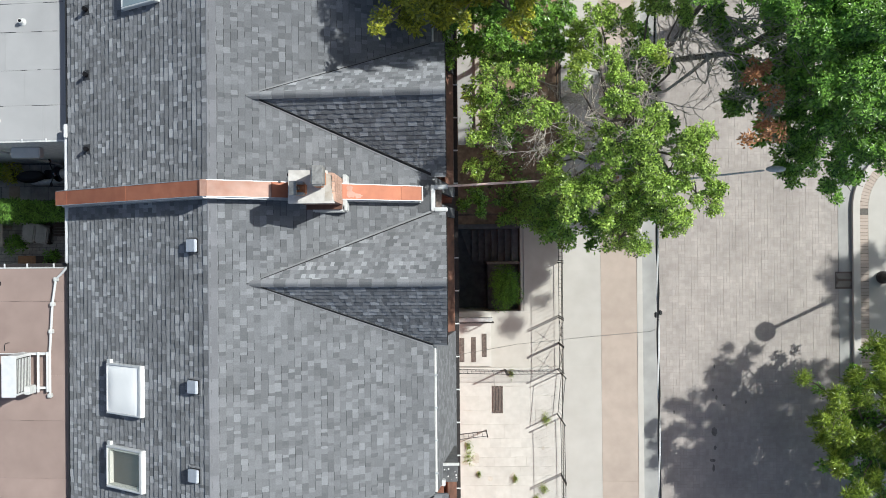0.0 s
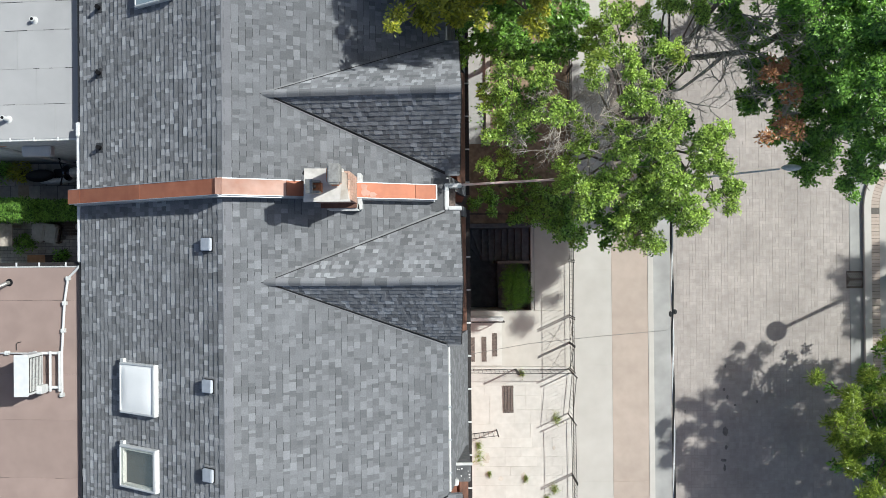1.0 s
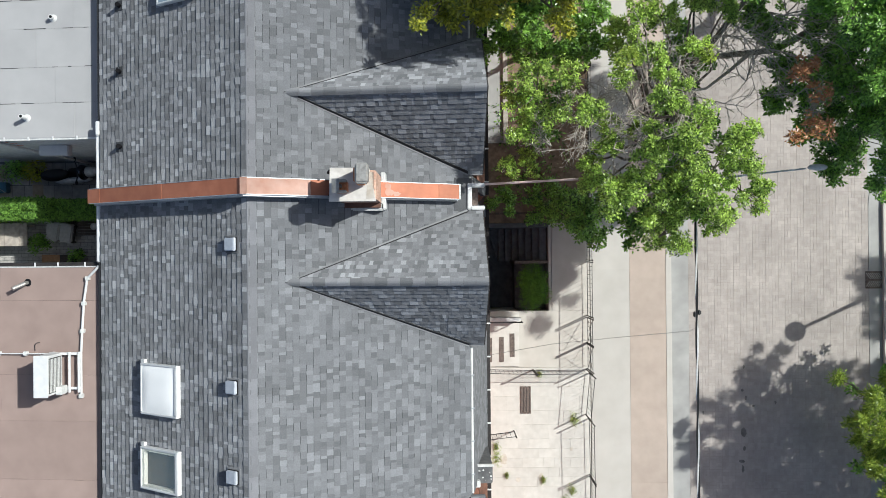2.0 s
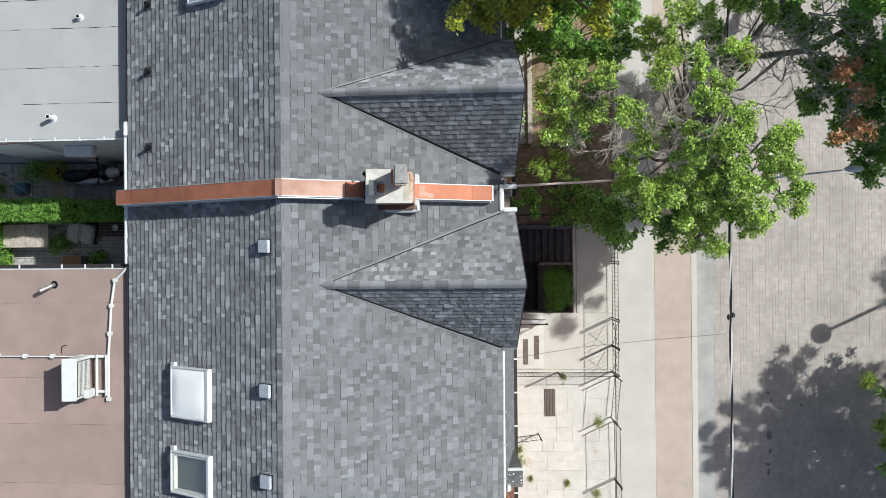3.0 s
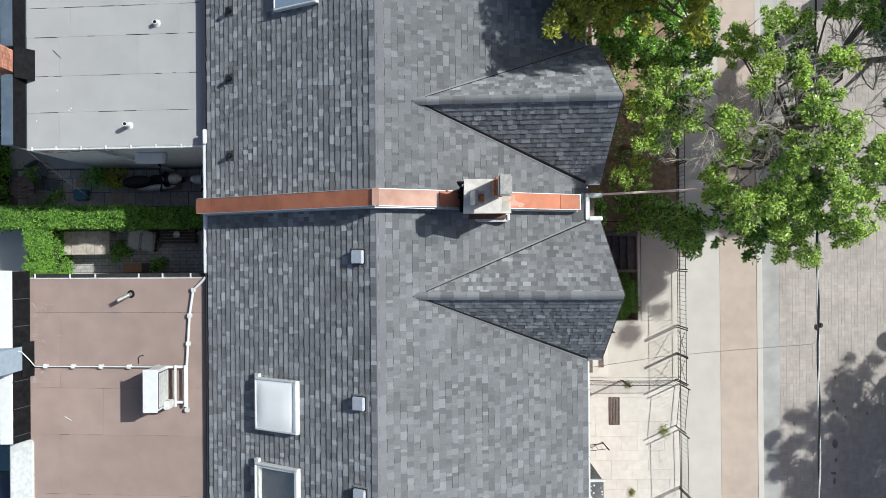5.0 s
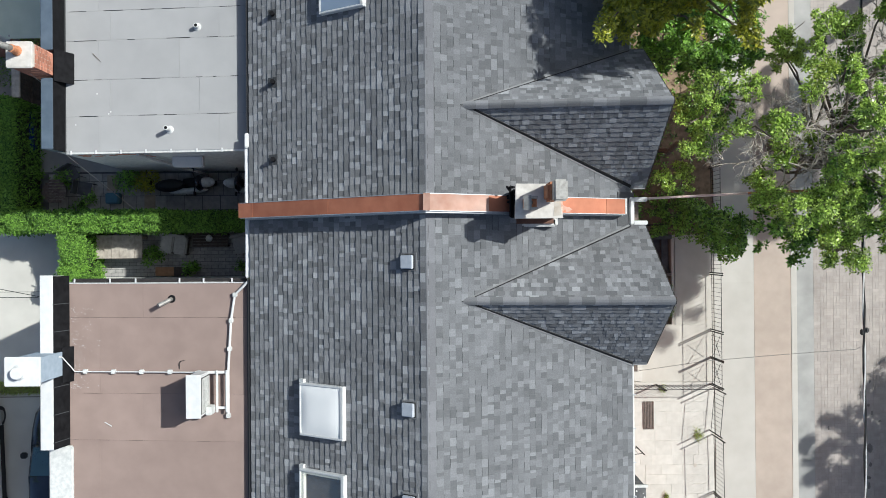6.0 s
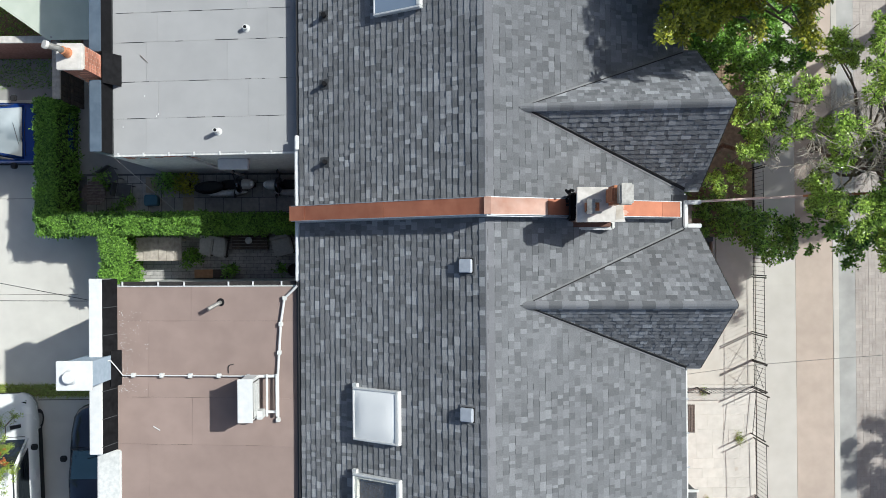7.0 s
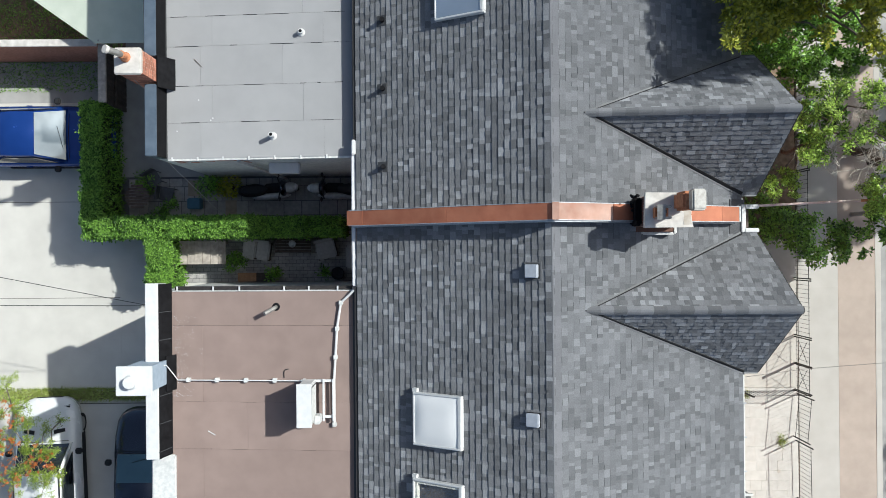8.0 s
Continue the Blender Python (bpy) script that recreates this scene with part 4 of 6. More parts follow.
for a, b in zip(cuts, cuts[1:]):
    part("copper_sheet", slab([(a + 0.004, 1.22, rear_z(a) + 0.4), (a + 0.004, 1.56, rear_z(a) + 0.4), (b - 0.004, 1.56, rear_z(b) + 0.4), (b - 0.004, 1.22, rear_z(b) + 0.4)], 0.12), COPPER, wall)
for y in (1.205, 1.555):
    part("edge_strip", slab([(-9.45, y, rear_z(-9.45) + 0.409), (-9.45, y + 0.014, rear_z(-9.45) + 0.409), (RIDGE_X, y + 0.014, RIDGE_Z + 0.409), (RIDGE_X, y, RIDGE_Z + 0.409)], 0.03), FLASH, wall, "thin pale metal edge")
    part("edge_strip", slab([(RIDGE_X, y, RIDGE_Z + 0.409), (RIDGE_X, y + 0.014, RIDGE_Z + 0.409), (-0.52, y + 0.014, front_z(-0.52) + 0.409), (-0.52, y, front_z(-0.52) + 0.409)], 0.03), FLASH, wall, "thin pale metal edge")
part("edge_strip", slab([(-0.52, 1.21, front_z(-0.52) + 0.412), (-0.52, 1.57, front_z(-0.52) + 0.412), (-0.49, 1.57, front_z(-0.49) + 0.412), (-0.49, 1.21, front_z(-0.49) + 0.412)], 0.2), WHITE_DULL, wall, "thin white metal edge")
rng = random.Random(12)
for k, (x, y, r) in enumerate(((-2.12, 1.33, 0.1), (-1.95, 1.3, 0.07), (-2.15, 1.47, 0.07))):
    ring = [(x + r * 1.3 * math.cos(a) * rng.uniform(0.6, 1.1), y + r * math.sin(a) * rng.uniform(0.6, 1.1)) for a in (2 * math.pi * n / 14 for n in range(14))]
    part("splash", slab([(px, py, front_z(px) + 0.4045 + 0.001 * k) for px, py in ring], 0.003), COPPER_DUSTY, wall, "pale cement splash on the copper")
cuts = [RIDGE_X, -3.75, -3.2, -2.3, -1.0, -0.5]
for a, b in zip(cuts, cuts[1:]):
    part("copper_sheet", slab([(a + 0.004, 1.22, front_z(a) + 0.4), (a + 0.004, 1.56, front_z(a) + 0.4), (b - 0.004, 1.56, front_z(b) + 0.4), (b - 0.004, 1.22, front_z(b) + 0.4)], 0.12), COPPER_DUSTY if b < -3.7 else COPPER, wall, "dusty weathered copper sheet" if b < -3.7 else "")
part("ridge_saddle", slab([(RIDGE_X - 0.05, 1.215, RIDGE_Z + 0.415), (RIDGE_X - 0.05, 1.565, RIDGE_Z + 0.415), (RIDGE_X + 0.09, 1.565, RIDGE_Z + 0.41), (RIDGE_X + 0.09, 1.215, RIDGE_Z + 0.41)], 0.03), COPPER_DUSTY, wall, "dusty copper saddle over the ridge")

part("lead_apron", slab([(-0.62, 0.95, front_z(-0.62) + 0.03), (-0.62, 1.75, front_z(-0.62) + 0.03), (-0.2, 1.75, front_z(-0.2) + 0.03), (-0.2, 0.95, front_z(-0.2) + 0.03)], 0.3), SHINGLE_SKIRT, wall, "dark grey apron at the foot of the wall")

# white U-shaped scupper at the foot of the party wall
scupper = thing("gutter_box", (-0.1, 1.3, 5.9), "white painted U-shaped gutter box at the party wall", "gutter")
part("back", box(-0.32, -0.21, 0.99, 1.63, 6.0, 6.22, bevel=0.02), WHITE, scupper)
for y in (0.98, 1.53):
    part("arm", box(-0.23, 0.1, y, y + 0.1, 6.0, 6.22, bevel=0.015), WHITE, scupper)
part("bracket", box(-0.2, -0.05, 1.1, 1.52, 5.9, 5.95), RUST, scupper)


# ---- chimney on the party wall ----
def brick_courses(parent, x0, x1, y0, y1, z0, z1, rng, mats, long=0.21, high=0.075):
    """Bricks laid round a stack, proud of the mortar core."""
    part("mortar_core", box(x0 + 0.012, x1 - 0.012, y0 + 0.012, y1 - 0.012, z0, z1), MORTAR, parent)
    shapes = {}
    course = 0
    z = z0
    while z < z1 - 0.03:
        for ax, n0, n1, face in (("x", x0, x1, y0), ("x", x0, x1, y1), ("y", y0, y1, x0), ("y", y0, y1, x1)):
            s = n0 - (long / 2 if course % 2 else 0)
            while s < n1 - 0.01:
                a, b = max(s, n0), min(s + long, n1)
                if b - a > 0.03:
                    key = (ax, round(b - a, 3), face in (x1, y1))
                    if key not in shapes:
                        d = 0.05
                        inward = -d if face in (x1, y1) else 0.0
                        w = b - a - 0.016
                        bm = box(0, w, inward, inward + d, 0, high - 0.016) if ax == "x" else box(inward, inward + d, 0, w, 0, high - 0.016)
                        # A third material, where given, goes on the x0 face only.
                        m = mats[2] if ax == "y" and face == x0 and len(mats) > 2 else mats[0]
                        shapes[key] = mesh_of("brick", bm, m)
                    ob = new("brick", shapes[key])
                    ob.parent = parent
                    ob.matrix_parent_inverse = world_of(parent).inverted()
                    ob.matrix_basis = Matrix.Translation((a, face, z) if ax == "x" else (face, a, z))
                s += long
        z += high
        course += 1


rng = random.Random(77)
chim = thing("chimney", (-2.85, 1.38, 7.3), "brick chimney with a pale cement cap and clay pots", "chimney")
stack = part("stack", box(-3.1, -2.42, 1.12, 1.66, 7.2, 7.5), MORTAR, chim)
brick_courses(stack, -3.16, -2.3, 1.09, 1.69, 7.3, 8.83, rng, (BRICK_PALE, BRICK_PALE, BRICK_DARK))
part("cap", slab([(-3.27, 1.04, 8.95), (-3.25, 1.74, 8.95), (-2.44, 1.73, 8.95), (-2.3, 1.04, 8.95)], 0.12), CAP, chim)
pot = part("clay_pot", box(-3.12, -2.86, 1.2, 1.45, 8.96, 9.2, bevel=0.03), CLAY, chim)
for y in (1.19, 1.41):
    part("hood_side", box(-3.14, -2.86, y, y + 0.05, 9.2, 9.42, bevel=0.012), STEEL, pot, "weathered grey metal hood side")
part("hood", slab([(-3.15, 1.18, 9.43), (-3.15, 1.47, 9.43), (-3.0, 1.47, 9.47), (-3.0, 1.18, 9.47)], 0.025), STEEL, pot, "weathered grey metal hood with an open side")
part("hood_prop", box(-3.04, -2.97, 1.3, 1.36, 9.18, 9.44), RUST, pot)
pot = part("clay_pot", box(-2.7, -2.46, 1.36, 1.72, 8.96, 9.62, bevel=0.05), CLAY, chim)
part("hood", box(-2.63, -2.37, 1.33, 1.73, 9.7, 9.97, bevel=0.03), STEEL, pot, "weathered grey metal chimney hood")
part("hood_prop", box(-2.6, -2.52, 1.5, 1.58, 9.6, 9.72), RUST, pot)
part("rust_stain", slab([(-2.5, 1.08, 8.9545), (-2.46, 1.66, 8.9545), (-2.37, 1.64, 8.9545), (-2.34, 1.1, 8.9545)], 0.003), RUSTY, chim, "brown stain on the cement cap")
part("base_flashing", box(-3.3, -2.24, 0.92, 1.09, 7.3, 7.5, bevel=0.02), WHITE_DULL, chim, "pale metal flashing round the stack")
part("flashing_lip", box(-3.24, -2.3, 0.98, 1.1, 7.5, 7.58, bevel=0.01), APRON, chim, "rusty lip of the flashing")
part("base_flashing", box(-2.31, -2.2, 0.94, 1.78, 7.1, 7.5, bevel=0.02), WHITE_DULL, chim, "pale metal flashing round the stack")
part("tar_seal", box(-3.28, -3.15, 1.1, 1.68, 7.7, 8.3, bevel=0.04), TAR, chim)
bracket = part("aerial_bracket", tube([(-3.2, 1.12, 7.9), (-3.31, 1.12, 8.3), (-3.33, 1.2, 8.5)], 0.02, sides=6), TAR, chim)
part("strap", tube([(-3.3, 1.1, 8.3), (-3.3, 1.72, 8.3)], 0.025, sides=6), TAR, chim)
for k in range(9):
    a = Vector((-3.3 + rng.uniform(-0.05, 0.03), rng.uniform(1.4, 1.72), rng.uniform(8.1, 8.5)))
    part("cable_coil", tube([a, a + Vector((rng.uniform(-0.06, 0.06), rng.uniform(-0.1, 0.1), rng.uniform(-0.15, 0.1)))], 0.03, sides=5), TAR, bracket)


# ---- roof fittings ----
def on_rear(x, y, lift=0.0):
    """A pose on the rear slope: x runs up the slope, z stands off it."""
    return Matrix.Translation((x, y, rear_z(x) + lift)) @ Matrix.Rotation(-math.atan(REAR_FALL), 4, "Y")


def roof_vent(x, y):
    v = thing("roof_vent", (x, y, rear_z(x)), "small square grey metal roof vent near the ridge", "roof vent", "roof vents")
    m = on_rear(x, y)
    part("flange", box(-0.2, 0.2, -0.19, 0.19, 0.005, 0.03, m=m), SHINGLE_DARK, v)
    part("skirt", box(-0.16, 0.16, -0.155, 0.155, 0.03, 0.05, bevel=0.006, m=m), VALLEY, v)
    part("hood", box(-0.145, 0.145, -0.14, 0.14, 0.05, 0.13, bevel=0.015, m=m), VENT_GREY, v, "grey painted metal hood")
    return v


for y in (0.18, -2.88, -4.8):
    roof_vent(-5.42, y)


def pipe_boot(x, y):
    v = thing("vent_pipe", (x, y, rear_z(x)), "short dark plumbing pipe through the shingles", "vent pipe", "plumbing vents")
    m = on_rear(x, y)
    part("flange", box(-0.14, 0.12, -0.12, 0.12, 0.01, 0.025, m=m), UNDERLAY, v)
    part("pipe", tube([m @ Vector((0, 0, 0)), (x, y, rear_z(x) + 0.16)], 0.055, sides=10), TAR, v)


for y in (5.94, 4.36, 2.56):
    pipe_boot(-8.62, y)


def skylight(x0, x1, y0, y1, label, pane_mat, shaft=False):
    v = thing("skylight", ((x0 + x1) / 2, (y0 + y1) / 2, rear_z((x0 + x1) / 2)), label, "skylight", "skylights")
    c = math.cos(math.atan(REAR_FALL))
    a, b = (x1 - x0) / 2 / c, (y1 - y0) / 2
    m = on_rear((x0 + x1) / 2, (y0 + y1) / 2)
    if shaft:
        for r in ((-a + 0.02, a - 0.02, -b + 0.02, -b + 0.1), (-a + 0.02, a - 0.02, b - 0.1, b - 0.02), (-a + 0.02, -a + 0.12, -b + 0.1, b - 0.1), (a - 0.1, a - 0.02, -b + 0.1, b - 0.1)):
            part("shaft", box(*r, 0.014, 0.125, m=m), CREAM, v, "cream painted inner frame")
        # Dark sheet just below the pane stands in for the unlit interior.
        part("blind", box(-a + 0.12, a - 0.1, -b + 0.1, b - 0.1, 0.016, 0.03, m=m), WOOD_DARK, v, "dark interior below the glass")
    else:
        part("curb", box(-a + 0.02, a - 0.02, -b + 0.02, b - 0.02, -0.02, 0.1, m=m), FLASH, v)
    for r in ((-a, a, -b, -b + 0.05), (-a, a, b - 0.05, b), (-a, -a + 0.05, -b + 0.052, b - 0.052), (a - 0.09, a, -b + 0.052, b - 0.052)):
        part("frame", box(*r, 0.02, 0.155, bevel=0.012, m=m), WHITE, v, "white skylight frame")
    pane = box(-a + 0.045, a - 0.085, -b + 0.045, b - 0.045, 0.132, 0.142, m=m)
    if pane_mat is MILK:
        pane = bmesh.new()
        n = 10
        grid = [[pane.verts.new(m @ Vector((-a + 0.045 + (2 * a - 0.13) * i / n, (-b + 0.045) + (2 * b - 0.09) * j / n, 0.135 + 0.045 * (1 - (2 * i / n - 1) ** 4) * (1 - (2 * j / n - 1) ** 4)))) for j in range(n + 1)] for i in range(n + 1)]
        for i in range(n):
            for j in range(n):
                pane.faces.new((grid[i][j], grid[i + 1][j], grid[i + 1][j + 1], grid[i][j + 1])).smooth = True
    glazing = part("pane", pane, pane_mat, v)
    if shaft:
        glazing.visible_shadow = False
    part("flashing_tab", box(-a - 0.04, -a + 0.08, b, b + 0.08, 0.0, 0.1, m=m), WHITE_DULL, v)
    return v


skylight(-7.9, -6.84, -3.72, -2.54, "white framed skylight with a pale milky pane", MILK)
skylight(-7.92, -6.83, -5.45, -4.47, "white framed skylight with clear glass over a cream shaft", CLEAR, True)
skylight(-7.34, -6.3, 5.66, 6.7, "white framed skylight of the shaded house", SKYGLASS)

g = solid("rear_gutter", box(-9.42, -9.31, -0.2, 3.2, 5.72, 5.82, bevel=0.02), WHITE, "white painted gutter at the rear eaves", "gutter")
solid("gutter_end", box(-9.4, -9.3, 2.9, 3.25, 5.82, 5.9, bevel=0.02), WHITE, "white end piece of the rear gutter", "gutter")
for a, b in ((-12.0, -0.22), (3.28, 12.0)):
    edge = thing("eaves_edge", (-9.32, (a + b) / 2, 5.74), "dark metal drip edge at the rear eaves", "drip edge")
    n = int((b - a) / 2.2)
    for k in range(n):
        part("edge_length", box(-9.36, -9.29, a + (b - a) * k / n, a + (b - a) * (k + 1) / n - 0.004, 5.74, 5.83), VALLEY, edge)


# ---- rear annexes ----
def lift(x):
    """How much the flat roofs rise towards the house."""
    return 0.1 * (x + 14.0)


def sheet(x0, x1, y0, y1, z, thick=0.02):
    return slab([(x0, y0, z + lift(x0)), (x0, y1, z + lift(x0)), (x1, y1, z + lift(x1)), (x1, y0, z + lift(x1))], thick)


def annex(name, x0, x1, y0, y1, z, label, wall_mat):
    a = thing(name, ((x0 + x1) / 2, (y0 + y1) / 2, -0.1), label, "building")
    t = 0.25
    part("end_wall", box(x0, x0 + t, y0, y1, -0.1, z - 0.05), wall_mat, a)
    part("side_wall", box(x0 + t, x1, y0, y0 + t, -0.1, z - 0.05), wall_mat, a)
    part("side_wall", box(x0 + t, x1, y1 - t, y1, -0.1, z - 0.05), wall_mat, a)
    part("roof_deck", sheet(x0, x1, y0, y1, z - 0.014, 0.14), UNDERLAY, a)
    return a


grey = annex("grey_roofed_annex", -14.3, -9.16, 2.95, 12.0, 5.05, "rear annex with a grey sheet-membrane flat roof", WHITE_DULL)
rng = random.Random(5)
cuts = [2.92, 3.8, 4.7, 5.67, 6.4, 7.4, 8.5, 9.6, 12.0]
for k, (a, b) in enumerate(zip(cuts, cuts[1:])):
    ends = [-14.0, -13.15 + (k % 2) * 0.3, -10.1 - (k % 3) * 0.5, -9.36]
    for i, (p, q) in enumerate(zip(ends, ends[1:])):
        part("membrane_sheet", sheet(p + 0.002, q - 0.002, a + 0.002, b - 0.002, 5.048 + 0.004 * ((k + i) % 2)), GREY_ROOF, grey)
for y in cuts[1:7]:
    x = -13.9 + rng.uniform(0, 0.4)
    while x < -9.6:
        long = rng.uniform(0.08, 0.6)
        part("seam_tar", sheet(x, min(x + long, -9.45), y - 0.005, y + rng.uniform(0.002, 0.007), 5.06, 0.01), TAR, grey)
        x += long + rng.uniform(0.15, 1.1)
part("upstand", slab([(-9.4, 2.95, 5.53), (-9.4, 12.0, 5.53), (-9.17, 12.0, 5.68), (-9.17, 2.95, 5.68)], 0.02), UNDERLAY, grey)
for a, b in ((2.94, 4.66), (5.34, 12.0)):
    part("parapet", box(-14.3, -14.1, a, b, 5.0, 5.55), BLUE_METAL, grey)
    part("coping", box(-14.36, -14.08, a, b, 5.55, 5.6, bevel=0.012), BLUE_METAL, grey, "blue-grey sheet-metal coping")
    part("upstand", slab([(-14.09, a, 5.58), (-14.09, b, 5.58), (-14.02, b, 5.07), (-14.02, a, 5.07)], 0.03), TAR, grey)
part("upstand", slab([(-14.06, 4.6, 5.55), (-14.06, 5.36, 5.55), (-13.78, 5.36, 5.07), (-13.78, 4.6, 5.07)], 0.03), TAR, grey)
gut = part("gutter", slab([(-14.0, 2.875, 5.04), (-14.0, 2.93, 5.04), (-9.45, 2.93, 5.49), (-9.45, 2.875, 5.49)], 0.09), WHITE_DULL, grey, "pale eaves gutter with clips")
for k in range(7):
    part("gutter_clip", sheet(-13.9 + k * 0.64, -13.86 + k * 0.64, 2.865, 2.96, 5.065), WHITE, gut)
for row in range(12):
    for k in range(9):
        x = -14.05 + k * 0.22 + (row % 2) * 0.11
        if rng.random() < 0.85 - 0.07 * k - 0.03 * row:
            part("brick", box(x, x + 0.205, 2.942, 2.96, 4.72 - row * 0.08, 4.785 - row * 0.08), BRICK, grey)
part("wall_box", box(-11.75, -10.95, 2.66, 2.95, 3.7, 3.95, bevel=0.03), WHITE, grey, "white box fixed to the wall")
part("wall_pipe", tube([(-12.3, 2.88, 4.9), (-12.0, 2.86, 0.0)], 0.04, sides=8), WHITE_DULL, grey)


solid("fallen_twig", tube([(-13.3, 5.35, 5.13), (-13.1, 5.15, 5.15)], 0.012, 0.006, 5), BARK, "thin dark twig fallen on the grey roof", "twig")
spots = random.Random(19)
for x, y in ((-13.2, 4.35), (-13.75, 3.6), (-12.9, 3.85), (-12.85, 3.9)):
    part("paint_spot", lathe([(0.02, 0), (0.014, 0.004)], (x, y, 5.055 + lift(x)), 7), WHITE, grey)


def stub_vent(x, y, z, h, label):
    v = thing("roof_stack", (x, y, z), label, "roof vent", "flat roof vents")
    part("flange", lathe([(0.1, 0), (0.095, 0.012), (0.06, 0.05)], (x, y, z), 16), WHITE_DULL, v)
    part("pipe", tube([(x, y, z), (x, y, z + h)], 0.055, sides=14), WHITE, v)
    part("mouth", tube([(x, y, z + h - 0.02), (x, y, z + h + 0.004)], 0.04, sides=12), TAR, v)


stub_vent(-11.35, 3.43, 5.05 + lift(-11.35), 0.32, "white plastic vent stack on the grey roof")
stub_vent(-10.64, 5.92, 5.05 + lift(-10.64), 0.16, "white plastic vent stack on the grey roof")

stack = thing("brick_chimney", (-14.4, 5.0, -0.1), "red brick chimney with a pale cap and clay pot", "chimney")
rng = random.Random(78)
part("shaft", box(-14.66, -14.11, 4.74, 5.26, -0.1, 5.2), BRICK, stack)
brick_courses(stack, -14.67, -14.1, 4.73, 5.27, 5.2, 6.4, rng, (BRICK, BRICK))
part("cap", box(-14.73, -14.12, 4.7, 5.31, 6.4, 6.5, bevel=0.02), CAP, stack, "pale cement chimney cap")
part("clay_pot", lathe([(0.1, 0), (0.12, 0.03), (0.1, 0.06), (0.09, 0.3)], (-14.45, 5.08, 6.5), 14), CLAY, stack)
part("flue", tube([(-14.45, 5.08, 6.75), (-14.47, 5.08, 6.95), (-14.62, 5.1, 7.15)], 0.07, 0.075, 12), STEEL, stack, "dull metal flue elbow")
part("flue_ring", tube([(-14.62, 5.1, 7.14), (-14.66, 5.11, 7.2)], 0.095, sides=12), CAP, stack)

brown = annex("brown_roofed_annex", -14.2, -9.16, -12.0, -0.3, 5.2, "rear annex with a brown sheet-membrane flat roof", WHITE_DULL)
cuts = [-12.0, -9.5, -7.3, -5.6, -4.14, -3.0, -1.15, -0.3]
for k, (a, b) in enumerate(zip(cuts, cuts[1:])):
    ends = [-13.92, -12.0 - (k % 2) * 1.1, -9.38]
    for i, (p, q) in enumerate(zip(ends, ends[1:])):
        part("membrane_sheet", sheet(p + 0.002, q - 0.002, a + 0.002, b - 0.002, 5.198 + 0.004 * ((k + i) % 2)), BROWN_ROOF, brown)
rng = random.Random(6)
for y in cuts[2:7]:
    x = -13.8 + rng.uniform(0, 0.8)
    while x < -9.6:
        long = rng.uniform(0.08, 0.5)
        part("seam_tar", sheet(x, min(x + long, -9.45), y - 0.003, y + rng.uniform(0.001, 0.004), 5.21, 0.01), RUST, brown)
        x += long + rng.uniform(0.3, 1.4)
part("upstand", slab([(-9.42, -12.0, 5.68), (-9.42, -0.3, 5.68), (-9.17, -0.3, 5.78), (-9.17, -12.0, 5.78)], 0.02), UNDERLAY, brown)
gut = part("gutter", slab([(-13.8, -0.29, 5.2), (-13.8, -0.2, 5.2), (-9.45, -0.2, 5.63), (-9.45, -0.29, 5.63)], 0.08), IRON, brown, "dark eaves gutter with pale clips")
part("drip_edge", sheet(-13.9, -9.4, -0.325, -0.3, 5.216), WHITE_DULL, brown)
for x in (-13.75, -12.85, -12.2, -11.1, -10.5, -9.8):
    part("gutter_clip", sheet(x, x + 0.035, -0.315, -0.2, 5.228), WHITE, gut)
part("parapet", box(-14.26, -14.03, -4.26, -0.12, 5.15, 5.76), WHITE_DULL, brown)
part("coping", box(-14.31, -14.0, -4.26, -0.1, 5.76, 5.82, bevel=0.012), WHITE, brown, "bright white parapet coping")
part("upstand", slab([(-14.0, -4.26, 5.8), (-14.0, -0.12, 5.8), (-13.86, -0.12, 5.24), (-13.86, -4.26, 5.24)], 0.03), TAR, brown, "black tarred upstand behind the coping")
part("upstand", slab([(-13.9, -2.7, 5.55), (-13.9, -1.85, 5.55), (-13.76, -1.85, 5.23), (-13.76, -2.7, 5.23)], 0.02), TAR, brown)
part("painted_edge", box(-14.36, -13.78, -12.0, -4.28, 5.2, 5.3, bevel=0.03), WHITE_DULL, brown, "grubby white painted roof edge")
rng = random.Random(9)
part("paint_spot", slab([(-12.98, -3.69, 5.322), (-12.8, -3.79, 5.34), (-12.81, -3.81, 5.34), (-12.99, -3.71, 5.322)], 0.004), WHITE, brown)
for k in range(6):
    part("upstand_rib", slab([(-13.995, -4.1 + k * 0.66, 5.812), (-13.995, -4.085 + k * 0.66, 5.812), (-13.855, -4.085 + k * 0.66, 5.252), (-13.855, -4.1 + k * 0.66, 5.252)], 0.02), UNDERLAY, brown)
for _ in range(170):
    x, y, r = -13.85 + abs(rng.gauss(0, 0.3)), rng.uniform(-2.9, -0.9), rng.uniform(0.003, 0.011)
    part("paint_spot", lathe([(r, 0), (r * 0.8, 0.002)], (x, y, 5.204 + lift(x)), 6), WHITE, brown)

wc = thing("white_chimney", (-14.2, -2.22, 5.15), "pale blue plastered chimney with a white slab cap", "chimney")
part("shaft", box(-14.5, -13.9, -2.52, -1.95, 5.15, 6.84), PALE_BLUE, wc)
part("cap", box(-14.58, -13.78, -2.56, -1.9, 6.84, 6.92, bevel=0.012), WHITE, wc, "white chimney cap slab")
part("pot", lathe([(0.18, 0), (0.16, 0.03), (0.145, 0.05), (0.14, 0.15), (0.12, 0.17)], (-14.24, -2.25, 6.92), 16), WHITE, wc)


